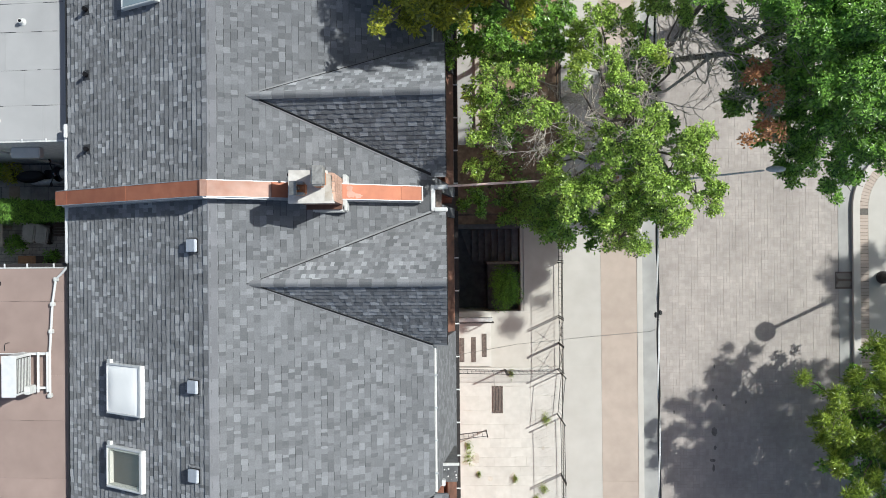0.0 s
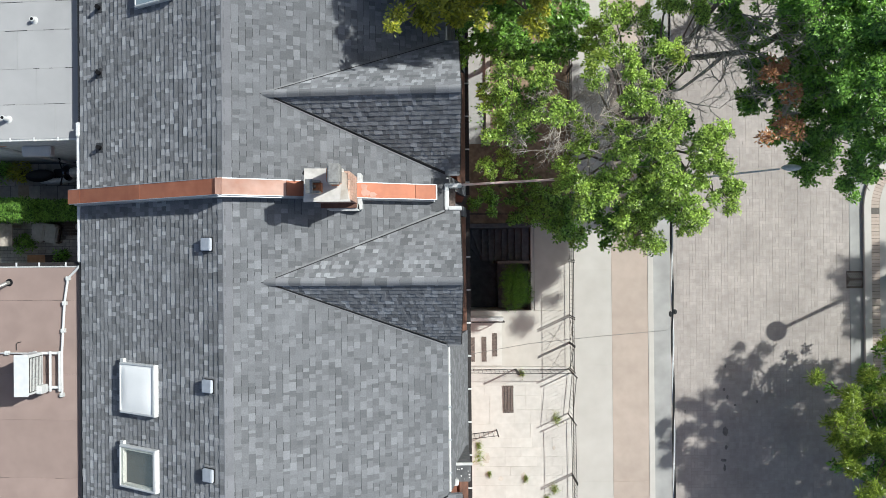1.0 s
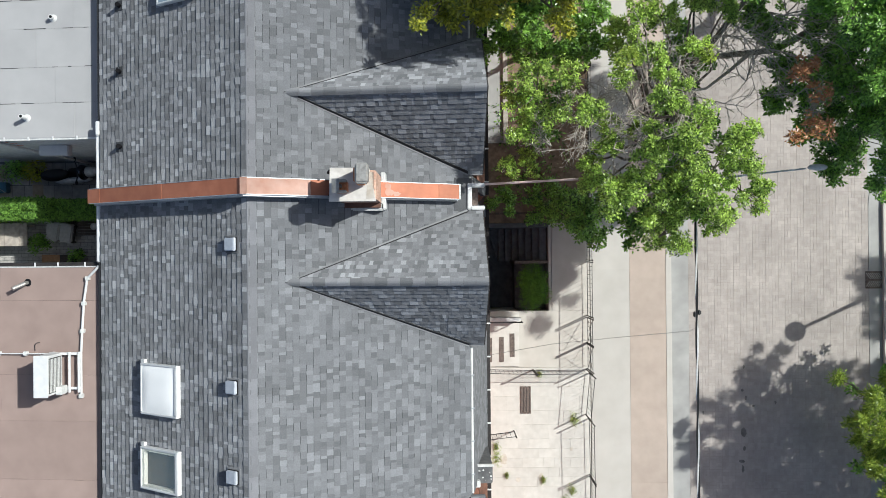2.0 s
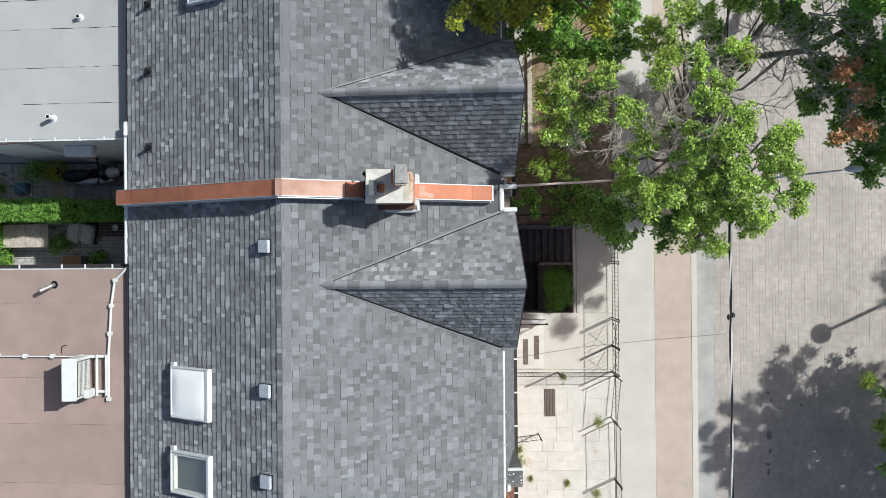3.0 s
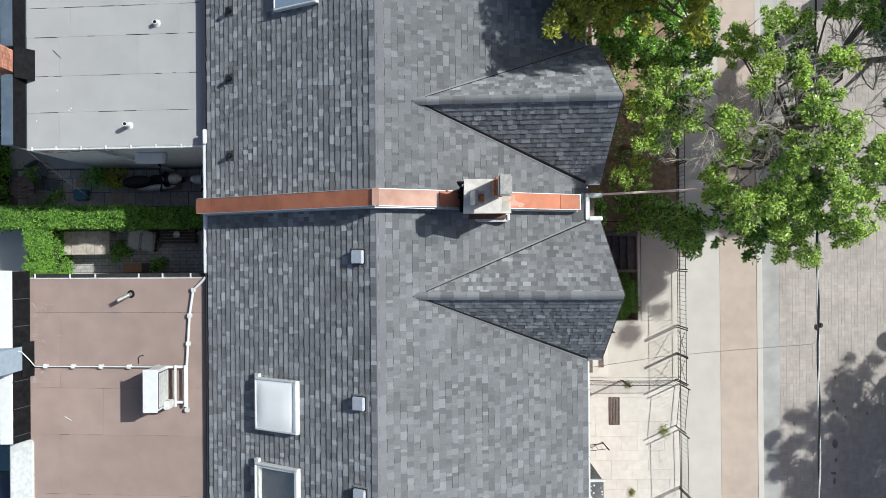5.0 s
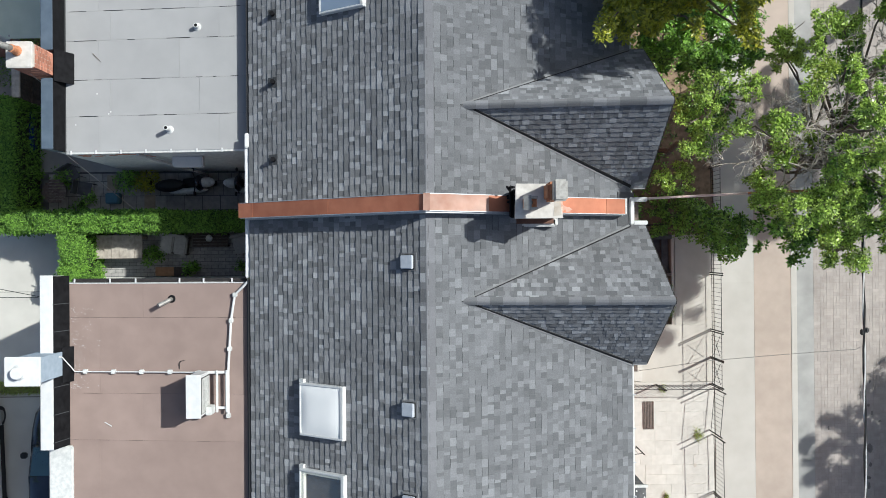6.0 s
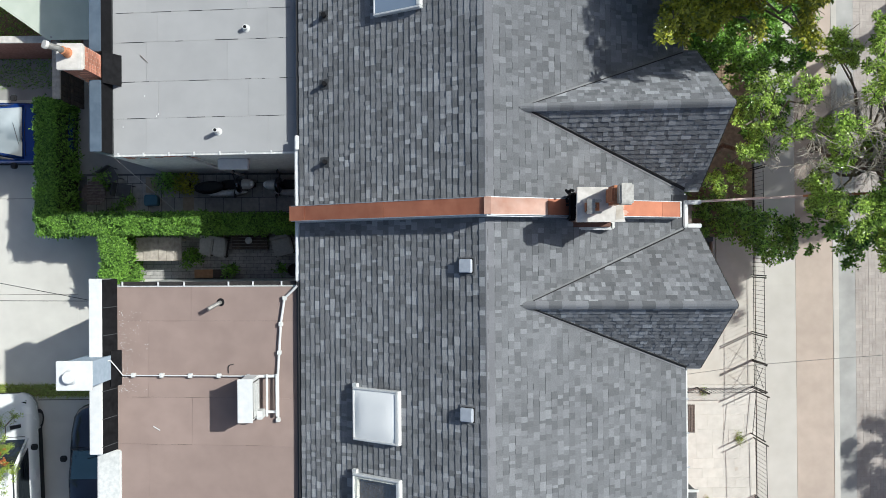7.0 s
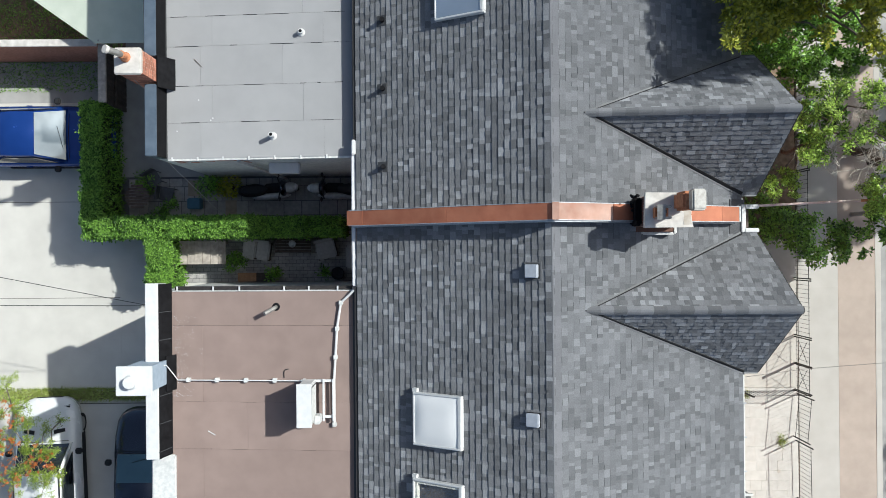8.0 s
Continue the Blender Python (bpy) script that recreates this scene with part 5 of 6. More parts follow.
def conduit(points, r, clips, label):
    c = thing("roof_conduit", points[0], label, "conduit")
    part("pipe", tube([(x, y, z + lift(x)) for x, y, z in points], r, sides=8), WHITE, c)
    for x, y in clips:
        part("clip", box(x - 0.05, x + 0.05, y - 0.05, y + 0.05, 5.19 + lift(x), 5.31 + lift(x), bevel=0.01), WHITE_DULL, c)
    return c


conduit([(-9.38, -0.3, 5.33), (-9.5, -0.42, 5.3), (-9.7, -0.6, 5.27), (-9.8, -1.2, 5.26), (-9.88, -2.44, 5.26), (-9.88, -3.55, 5.26)], 0.031, ((-9.8, -1.22), (-9.84, -1.9), (-9.7, -0.6), (-9.88, -3.5)), "white insulated pipe run across the brown roof")
conduit([(-9.99, -2.46, 5.3), (-13.7, -2.46, 5.3), (-13.78, -2.3, 5.4), (-13.86, -2.06, 5.65), (-13.98, -2.04, 5.84)], 0.014, ((-12.74, -2.46), (-12.03, -2.46), (-11.32, -2.46), (-13.45, -2.46)), "thin white conduit across the brown roof")

ac = thing("air_conditioner", (-10.3, -2.9, 5.57), "white outdoor air-conditioning unit on a roof stand", "air conditioner")
part("casing", box(-10.62, -10.3, -3.38, -2.42, 5.75, 6.5, bevel=0.025), WHITE, ac)
for k in range(9):
    part("louvre", box(-10.3, -10.285, -3.3, -2.5, 5.84 + k * 0.07, 5.87 + k * 0.07), WHITE_DULL, ac)
part("grille_back", box(-10.3, -10.292, -3.32, -2.48, 5.82, 6.46), IRON, ac, "dark coil behind the louvres")
part("top_lip", box(-10.64, -10.29, -3.4, -2.4, 6.5, 6.52, bevel=0.008), WHITE, ac)
for y in (-3.3, -2.45):
    part("rail", box(-10.66, -9.86, y - 0.03, y + 0.03, 5.68, 5.75, bevel=0.008), WHITE, ac)
    for x in (-10.6, -9.92):
        part("leg", box(x - 0.03, x + 0.03, y - 0.03, y + 0.03, 5.19 + lift(x), 5.7), WHITE, ac)
for x in (-10.12, -9.89):
    part("crossbar", box(x - 0.025, x + 0.025, -3.4, -2.4, 5.75, 5.8, bevel=0.008), WHITE, ac)
part("valve_cover", box(-10.3, -10.15, -3.4, -3.2, 5.8, 6.15, bevel=0.02), WHITE_DULL, ac)

fl = thing("bent_flue", (-11.3, -0.72, 5.47), "leaning grey metal flue pipe in a tarred collar", "flue")
part("collar", lathe([(0.1, 0), (0.095, 0.01), (0.07, 0.03)], (-11.28, -0.7, 5.47), 14), TAR, fl)
part("pipe", tube([(-11.28, -0.7, 5.46), (-11.3, -0.72, 5.6), (-11.5, -0.84, 5.8)], 0.05, sides=12), STEEL, fl)
wire = solid("roof_wire", tube([(-11.1, -2.4, 5.5), (-11.1, -2.25, 5.51), (-11.05, -2.2, 5.53), (-10.97, -2.19, 5.52)], 0.009, sides=5), CABLE, "short loose black wire on the brown roof", "wire")

# ---- rear yard ----
yard = solid("yard", box(-17.1, -9.16, -0.3, 2.95, -0.115, -0.008), DARK_STONE, "shaded paved yard between the annexes", "yard", kind="structure")
verts, faces = [], []
rng = random.Random(3)
h = 0.11
for j in range(14):
    for i in range(35):
        x0, y0 = -16.9 + (2 * i + j % 2) * h, -0.29 + j * h
        if x0 + 2 * h < -9.2:
            paver(x0 + 0.003, x0 + 2 * h - 0.003, y0 + 0.003, y0 + h - 0.003, rng.uniform(-0.003, 0.003), verts, faces)
part("block_field", (verts, faces), YARD, yard, kind="stuff")
y = 1.3
while y < 2.9:
    d = min(rng.choice((0.25, 0.35, 0.45)), 2.94 - y)
    x = -16.85
    while x < -9.3:
        w = rng.choice((0.3, 0.4, 0.55))
        part("flagstone", box(x + 0.008, min(x + w, -9.2) - 0.008, y + 0.008, y + d - 0.008, -0.04, rng.uniform(-0.004, 0.006), bevel=0.006), YARD, yard)
        x += w
    y += d
for x, y in ((-14.86, 2.6), (-13.72, 1.98)):
    solid("tan_slab", box(x - 0.17, x + 0.17, y - 0.24, y + 0.24, 0.0, 0.02, bevel=0.005), WOOD_TAN, "single tan paving slab in the yard", "slab", "tan slabs")

solid("driveway", box(-40.0, -17.12, -3.62, 6.5, -0.11, 0.0), DRIVE, "broad pale concrete driveway behind the houses", "driveway", kind="structure")
# Greyer strip paints the partial shade along the wall onto the concrete.
solid("worn_concrete", box(-40.0, -17.13, 5.25, 6.5, -0.1, 0.004), GUTTER, "concrete strip along the brick wall, grey for painted shade", "driveway", kind="structure")
lot = solid("parking_lot", box(-40.0, -14.25, -14.0, -3.85, -0.11, -0.01), DRIVE, "pale concrete parking place beside the annex", "parking", kind="structure")
apron = solid("annex_apron", box(-17.12, -14.25, -3.62, -0.3, -0.11, -0.004), DRIVE, "pale concrete beside the annex", "driveway", kind="structure")
solid("passage", box(-17.12, -14.25, 2.95, 12.0, -0.11, -0.01), GUTTER, "worn grey paved passage beside the annex", "passage", kind="structure")
solid("yard_edge", box(-17.115, -15.62, -0.3, 1.1, -0.02, 0.012), DRIVE, "pale concrete between the hedge and the driveway", "driveway", kind="structure")
for y in (-0.75, 2.2):
    solid("drive_joint", box(-40.0, -17.14, y, y + 0.015, 0.0, 0.003), JOINT, "thin dark joint in the driveway", "joint", kind="structure")
solid("lot_joint", box(-18.4, -14.3, -4.0, -3.975, -0.01, -0.006), JOINT, "thin dark joint in the parking place", "joint", kind="structure")


def strewn(x0, x1, y0, y1, z, n, rng, long=0.12, high=0.12):
    v, f = [], []
    for _ in range(n):
        base = Vector((rng.uniform(x0, x1), rng.uniform(y0, y1), z))
        a = rng.uniform(0, 6.283)
        tip = base + Vector((math.cos(a) * long, math.sin(a) * long, rng.uniform(0.3, 1) * high))
        side = Vector((-math.sin(a), math.cos(a), 0)) * 0.012
        i = len(v)
        v += [base - side, base + side, tip]
        f += [(i, i + 1, i + 2)]
    return v, f


solid("verge", box(-40.0, -14.3, -3.86, -3.6, -0.11, 0.03), EARTH, "narrow earth strip between driveway and parking", "verge", kind="structure")
solid("verge_grass", strewn(-24.0, -14.3, -3.87, -3.52, 0.02, 6500, rng), GRASS, "rough yellowish grass on the narrow strip", "grass", kind="stuff")
solid("lawn", box(-40.0, -16.92, 6.5, 16.0, -0.11, 0.0), EARTH, "worn patchy lawn behind a brick wall", "lawn", kind="structure")
solid("lawn_grass", strewn(-24.0, -17.0, 5.6, 9.5, 0.0, 12000, rng, 0.1, 0.1), LEAF_DEEP, "patchy dark grass and weeds along the wall", "grass", kind="stuff")


# hedge of dense vine on a frame
def hedge_leaves(x0, x1, y0, y1, z0, z1, n, rng, size=0.085):
    v, f = [], []
    for _ in range(n // 2):
        x, y = rng.uniform(x0 - 0.04, x1 + 0.04), rng.uniform(y0 - 0.04, y1 + 0.04)
        wave = noise.noise((x * 2.2, y * 2.2, 1.0)) + 0.6 * noise.noise((x * 6.0, y * 6.0, 4.0))
        side = rng.random() < 0.35
        z = rng.uniform(z0, z1) if side else z1 + wave * 0.22 + rng.gauss(-0.04, 0.06)
        if side:
            k = rng.randrange(4)
            out = wave * 0.1 + rng.gauss(0, 0.03)
            x, y = ((x0 - out, y), (x1 + out, y), (x, y0 - out), (x, y1 + out))[k]
        b = Vector((x, y, z))
        turn = rng.uniform(0, 6.283)
        for k in range(rng.randint(3, 6)):
            turn += 2.4 + rng.uniform(-0.4, 0.4)
            way = Vector((math.cos(turn), math.sin(turn), rng.uniform(-0.3, 0.6))).normalized()
            long = size * rng.uniform(0.6, 1.25)
            across = (way.cross(Vector((0, 0, 1))).normalized() + Vector((0, 0, rng.uniform(-0.5, 0.5)))) * long * 0.22
            c = b + Vector((rng.gauss(0, 0.03), rng.gauss(0, 0.03), rng.gauss(0, 0.03)))
            i = len(v)
            v += [c, c + way * long * 0.5 + across, c + way * long + Vector((0, 0, -0.02)), c + way * long * 0.5 - across]
            f += [(i, i + 1, i + 2), (i, i + 2, i + 3)]
    return v, f


rng = random.Random(14)
for x0, x1, y0, y1, z1, n, word in ((-17.42, -17.0, 1.7, 4.85, 1.9, 15000, "tall dense green hedge beside the driveway"), (-17.4, -12.6, 1.12, 1.58, 1.9, 17000, "long dense green hedge across the yard"), (-12.6, -10.2, 1.14, 1.54, 1.55, 7500, "lower shaded end of the yard hedge"), (-15.6, -15.1, -0.28, 1.1, 1.85, 8000, "short dense green hedge beside the wooden table")):
    hd = thing("hedge", ((x0 + x1) / 2, (y0 + y1) / 2, 0.0), word, "hedge", "yard hedges")
    # Near-black core paints the shade between the leaves.
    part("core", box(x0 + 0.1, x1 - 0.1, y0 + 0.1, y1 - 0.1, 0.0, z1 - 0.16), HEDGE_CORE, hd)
    part("foliage", hedge_leaves(x0, x1, y0, y1, 0.2, z1, n, rng), LEAF_HEDGE, hd, kind="stuff")

# yard furniture
table = thing("garden_table", (-14.4, 0.62, 0.0), "weathered grey wooden plank table", "table")
for k in range(6):
    part("plank", box(-15.08 + k * 0.23, -15.08 + k * 0.23 + 0.222, 0.27, 0.97, 0.71, 0.75, bevel=0.005), WOOD_GREY, table)
for x in (-14.95, -13.85):
    for y in (0.33, 0.9):
        part("leg", box(x - 0.035, x + 0.035, y - 0.035, y + 0.035, 0.0, 0.71), WOOD_GREY, table)


def lounge(x, y, turn, w, label):
    c = thing("lounge_chair", (x, y, 0.0), label, "chair", "yard seats")
    m = Matrix.Translation((x, y, 0)) @ Matrix.Rotation(radians(turn), 4, "Z")
    part("seat_frame", box(-w / 2, w / 2, -0.28, 0.28, 0.2, 0.3, m=m), WOOD_DARK, c)
    n = 2 if w > 0.75 else 1
    for k in range(n):
        a = -w / 2 + w / n * k
        part("cushion", box(a + 0.01, a + w / n - 0.01, -0.28, 0.27, 0.3, 0.45, bevel=0.04, m=m), FABRIC, c, "pale grey seat cushion")
    part("backrest", box(-w / 2, w / 2, 0.24, 0.32, 0.3, 0.68, bevel=0.03, m=m), FABRIC, c)
    for sx in (-1, 1):
        for sy in (-1, 1):
            part("leg", box(sx * (w / 2 - 0.05) - 0.02, sx * (w / 2 - 0.05) + 0.02, sy * 0.24 - 0.02, sy * 0.24 + 0.02, 0.0, 0.2, m=m), WOOD_DARK, c)


lounge(-12.87, 0.68, -8, 0.84, "low two-seat lounge chair with pale grey cushions")
lounge(-10.76, 0.68, 14, 0.6, "low lounge chair with a pale grey cushion")
ct = thing("coffee_table", (-11.75, 0.78, 0.0), "low dark slatted wooden coffee table", "table")
for k in range(5):
    part("slat", box(-12.3, -11.22, 0.6 + k * 0.09, 0.68 + k * 0.09, 0.36, 0.4), WOOD_DARK, ct)
for x in (-12.22, -11.3):
    for y in (0.64, 0.98):
        part("leg", box(x - 0.03, x + 0.03, y - 0.03, y + 0.03, 0.0, 0.36), WOOD_DARK, ct)
bowl = solid("bowl", lathe([(0.05, 0), (0.11, 0.08), (0.1, 0.1), (0.04, 0.03)], (-11.77, 0.86, 0.4), 14), WHITE_DULL, "small pale bowl on the coffee table", "bowl")

for x0, x1, m, word in ((-13.44, -12.9, WOOD_ORANGE, "orange-brown wooden storage box by the wall"), (-12.88, -12.5, WOOD_DARK, "dark wooden storage box by the wall")):
    crate = thing("wooden_box", ((x0 + x1) / 2, -0.14, 0.0), word, "box", "wooden boxes")
    part("body", box(x0, x1, -0.26, -0.02, 0.0, 0.32), m, crate)
    part("lid", box(x0 - 0.01, x1 + 0.01, -0.27, -0.01, 0.32, 0.35, bevel=0.005), m, crate)


def potted(x, y, r, leaf, label, z=0.0, size=0.12):
    p = thing("potted_plant", (x, y, z), label, "plant", "potted plants")
    part("pot", lathe([(r * 0.3, 0), (r * 0.36, 0.18), (r * 0.38, 0.2), (r * 0.32, 0.18)], (x, y, z), 12), WOOD_DARK, p)
    part("foliage", leaves([(x, y, z + 0.36, r)], 420, size, rng, 9, 0.6, 0.34, split=False), leaf, p, kind="stuff")


for x, y, r, leaf, word in ((-13.5, 0.35, 0.36, LEAF_HEDGE, "leafy green pot plant beside the table"), (-12.35, -0.06, 0.24, LEAF_DEEP, "dark green pot plant by the wall"), (-10.85, 0.02, 0.2, LEAF_HEDGE, "small green pot plant by the wall"), (-13.7, 2.6, 0.4, LEAF_YELLOW, "yellow-green pot plant under the annex wall"), (-14.25, 2.65, 0.42, LEAF_DEEP, "dark green shrub under the annex wall"), (-15.45, 2.15, 0.22, LEAF_DEEP, "small dark pot plant in the shade"), (-16.2, 2.7, 0.4, LEAF_DEEP, "dark leafy plant beside the slatted table"), (-15.75, 1.85, 0.24, LEAF_DEEP, "small dark plant by the hedge")):
    potted(x, y, r, leaf, word)
tub = solid("round_tub", lathe([(0.16, 0), (0.2, 0.36), (0.18, 0.38), (0.15, 0.3)], (-10.42, -0.05, 0.0), 18), RUBBER, "round black plastic tub by the wall", "tub")
grill = thing("garden_grill", (-9.95, 0.45, 0.0), "pale grey covered garden grill at the house wall", "grill")
part("body", box(-10.12, -9.75, 0.12, 0.78, 0.35, 0.85, bevel=0.04), FABRIC, grill)
for y in (0.2, 0.7):
    part("leg", box(-10.05, -9.85, y - 0.03, y + 0.03, 0.0, 0.35), IRON, grill)
crate = solid("blue_crate", box(-14.98, -14.58, 1.95, 2.28, 0.0, 0.32, bevel=0.03), PLANTER, "faded blue plastic crate in the yard", "crate")
rt = thing("slatted_table", (-16.35, 2.3, 0.0), "round slatted dark garden table", "table")
for k in range(8):
    a = -0.33 + k * 0.088
    w = math.sqrt(max(0.36**2 - (a + 0.03) ** 2, 0.01))
    part("slat", box(-16.35 - w, -16.35 + w, 2.3 + a, 2.3 + a + 0.075, 0.66, 0.69), RUST, rt)
part("pedestal", tube([(-16.35, 2.3, 0.0), (-16.35, 2.3, 0.66)], 0.05, sides=10), WOOD_DARK, rt)
for x, y, t in ((-15.95, 2.85, 30), (-15.55, 2.4, 80)):
    gc = thing("garden_chair", (x, y, 0.0), "folding dark metal garden chair in the shade", "chair", "yard seats")
    m = Matrix.Translation((x, y, 0)) @ Matrix.Rotation(radians(t), 4, "Z")
    part("seat", box(-0.2, 0.2, -0.2, 0.2, 0.42, 0.45, m=m), DARK_STONE, gc)
    part("backrest", box(-0.2, 0.2, 0.19, 0.22, 0.5, 0.85, m=m), DARK_STONE, gc)
    for sx in (-0.18, 0.18):
        for sy in (-0.18, 0.18):
            part("leg", tube([m @ Vector((sx, sy, 0)), m @ Vector((sx, sy, 0.43))], 0.014, sides=6), IRON, gc)


def scooter(x, y, turn, label, fair):
    s = thing("motor_scooter", (x, y, 0.0), label, "scooter", "parked scooters")
    m = Matrix.Translation((x, y, 0)) @ Matrix.Rotation(radians(turn), 4, "Z")
    for wx in (-0.6, 0.62):
        rim = tube([m @ Vector((wx, -0.06, 0.25)), m @ Vector((wx, 0.06, 0.25))], 0.25, sides=18)
        w = part("wheel", rim, RUBBER, s)
        part("rim", tube([m @ Vector((wx, -0.065, 0.25)), m @ Vector((wx, 0.065, 0.25))], 0.14, sides=14), STEEL, w)
    part("rear_body", ovoid((-0.48, 0, 0.52), (0.46, 0.2, 0.24), m), RUBBER, s)
    part("seat", ovoid((-0.38, 0, 0.74), (0.4, 0.16, 0.1), m), RUBBER, s)
    part("footboard", box(-0.15, 0.4, -0.2, 0.2, 0.28, 0.36, bevel=0.03, m=m), RUBBER, s)
    near = -1 if math.cos(radians(turn)) > 0 else 1
    part("side_panel", ovoid((0.05, near * 0.2, 0.44), (0.6, 0.1, 0.14), m), fair, s)
    for side in (-1, 1):
        part("mirror", ovoid((0.42, side * 0.36, 1.12), (0.04, 0.07, 0.05), m), RUBBER, s)
    part("leg_shield", ovoid((0.46, 0, 0.68), (0.12, 0.25, 0.34), m), CAR_BLACK, s)
    part("front_fairing", ovoid((0.66, 0, 0.66), (0.26, 0.16, 0.2), m), fair, s)
    part("headlight", ovoid((0.84, 0, 0.74), (0.07, 0.09, 0.07), m), MILK, s)
    part("handlebar", tube([m @ Vector((0.36, -0.34, 1.0)), m @ Vector((0.44, 0, 0.96)), m @ Vector((0.36, 0.34, 1.0))], 0.02, sides=8), RUBBER, s)


scooter(-12.45, 2.5, 4, "parked silver and black motor scooter under the annex wall", WHITE_DULL)
scooter(-10.35, 2.5, 178, "parked white and black motor scooter under the annex wall", WHITE_DULL)

bf = thing("board_fence", (-16.9, 5.8, 0.0), "dark weathered board fence beside the passage", "fence")
for k in range(11):
    part("board", box(-16.95, -16.9, 4.95 + k * 0.15, 5.085 + k * 0.15, 0.0, 1.75), WOOD_DARK, bf)
part("rail", box(-17.03, -16.8, 4.93, 6.6, 1.75, 1.82, bevel=0.01), WOOD_GREY, bf)
part("rail", box(-16.88, -16.82, 4.93, 6.6, 0.9, 1.0), WOOD_DARK, bf)
bw = thing("brick_wall", (-20.0, 6.6, 0.0), "red brick garden wall with a pale coping", "wall", kind="structure")
part("core", box(-40.0, -17.05, 6.52, 6.68, -0.1, 1.9), BRICK, bw)
part("coping", box(-40.0, -17.0, 6.5, 6.7, 1.9, 1.96, bevel=0.01), CAP, bw)
canopy = thing("canvas_canopy", (-17.0, 8.0, 0.0), "pale green canvas canopy over the back garden", "canopy")
part("cloth", slab([(-16.78, 6.42, 2.55), (-15.42, 6.42, 2.6), (-15.42, 10.5, 2.8), (-22.5, 10.5, 2.6)], 0.02), CANVAS, canopy)
for x, y in ((-16.7, 6.5), (-15.5, 6.5), (-15.5, 10.3), (-21.8, 10.3)):
    part("pole", tube([(x, y, 0.0), (x, y, 2.56)], 0.03, sides=8), STEEL, canopy)


# ---- parked cars ----
def car(m, paint, label, screen, width=1.76, length=4.2, height=1.42, vents=False):
    """A saloon that looks along +x of the pose m, its nose at x = 0."""
    c = thing("car", m.translation, label, "car", "parked cars")
    w = width / 2

    def loft(stations, material, name, closed=True):
        bm = bmesh.new()
        rings = [[bm.verts.new(m @ Vector((x, y, z))) for y, z in ring] for x, ring in stations]
        for a, b in zip(rings, rings[1:]):
            for k in range(len(a)):
                j = (k + 1) % len(a)
                if closed or j:
                    bm.faces.new((a[k], a[j], b[j], b[k]))
        bm.faces.new(rings[0][::-1])
        bm.faces.new(rings[-1])
        for f in bm.faces:
            f.smooth = True
        return part(name, bm, material, c)

    def ring(s, top, low=0.22):
        k = w * s
        return [(-k * 0.93, low), (-k, 0.45), (-k, top - 0.12), (-k * 0.93, top - 0.02), (-k * 0.6, top + 0.02), (0, top + 0.035), (k * 0.6, top + 0.02), (k * 0.93, top - 0.02), (k, top - 0.12), (k, 0.45), (k * 0.93, low)]

    loft([(0.0, ring(0.5, 0.56, 0.35)), (-0.06, ring(0.68, 0.64, 0.28)), (-0.16, ring(0.82, 0.7, 0.25)), (-0.36, ring(0.93, 0.77)), (-0.8, ring(0.99, 0.85)), (-1.25, ring(1, 0.92)), (-2.2, ring(1, 0.95)), (-length + 0.6, ring(0.99, 0.96)), (-length + 0.12, ring(0.92, 0.9, 0.28)), (-length, ring(0.8, 0.8, 0.35))], paint, "body")

    def cab(s, z):
        k = w * s
        return [(-k, z - 0.06), (-k * 0.92, z), (0, z + 0.03), (k * 0.92, z), (k, z - 0.06)]

    def glaze(x0, s0, z0, x1, s1, z1):
        a, b = w * s0, w * s1
        return slab([m @ Vector(p) for p in ((x0, -a, z0), (x0, a, z0), (x1, b, z1), (x1, -b, z1))], 0.02)

    loft([(-1.28, [(-w * 0.9, 0.9), (-w * 0.88, 0.93), (0, 0.96), (w * 0.88, 0.93), (w * 0.9, 0.9)]), (-2.05, cab(0.76, height - 0.02)), (-2.7, cab(0.76, height)), (-length + 1.15, cab(0.74, height - 0.04)), (-length + 0.55, [(-w * 0.86, 0.92), (-w * 0.84, 0.94), (0, 0.97), (w * 0.84, 0.94), (w * 0.86, 0.92)])], paint, "cabin")
    part("windscreen", glaze(-1.3, 0.82, 0.985, -2.02, 0.68, height + 0.02), screen, c)
    part("rear_window", glaze(-length + 0.6, 0.78, 0.985, -length + 1.12, 0.66, height - 0.01), GLASS, c)
    for s in (-1, 1):
        part("side_window", slab([m @ Vector(p) for p in ((-1.55, s * w * 0.915, 0.98), (-2.1, s * w * 0.8, height - 0.1), (-length + 1.2, s * w * 0.78, height - 0.12), (-length + 0.85, s * w * 0.9, 0.98))], 0.02), GLASS, c)
        part("mirror", box(-1.62, -1.45, *sorted((s * (w + 0.02), s * (w + 0.2))), 0.92, 1.06, bevel=0.03, m=m), RUBBER, c)
        part("headlight", box(-0.4, -0.2, *sorted((s * w * 0.56, s * w * 0.8)), 0.62, 0.735, bevel=0.03, m=m), GLASS, c)
        for x in (-0.85, -length + 0.8):
            tyre = part("wheel", tube([m @ Vector((x, s * (w - 0.26), 0.31)), m @ Vector((x, s * (w - 0.06), 0.31))], 0.31, sides=20), RUBBER, c)
            part("rim", tube([m @ Vector((x, s * (w - 0.1), 0.31)), m @ Vector((x, s * (w - 0.05), 0.31))], 0.2, sides=16), STEEL, tyre)
    part("wiper", tube([m @ Vector((-1.36, -0.4, 1.04)), m @ Vector((-1.5, 0.25, 1.13))], 0.007, sides=5), RUBBER, c)
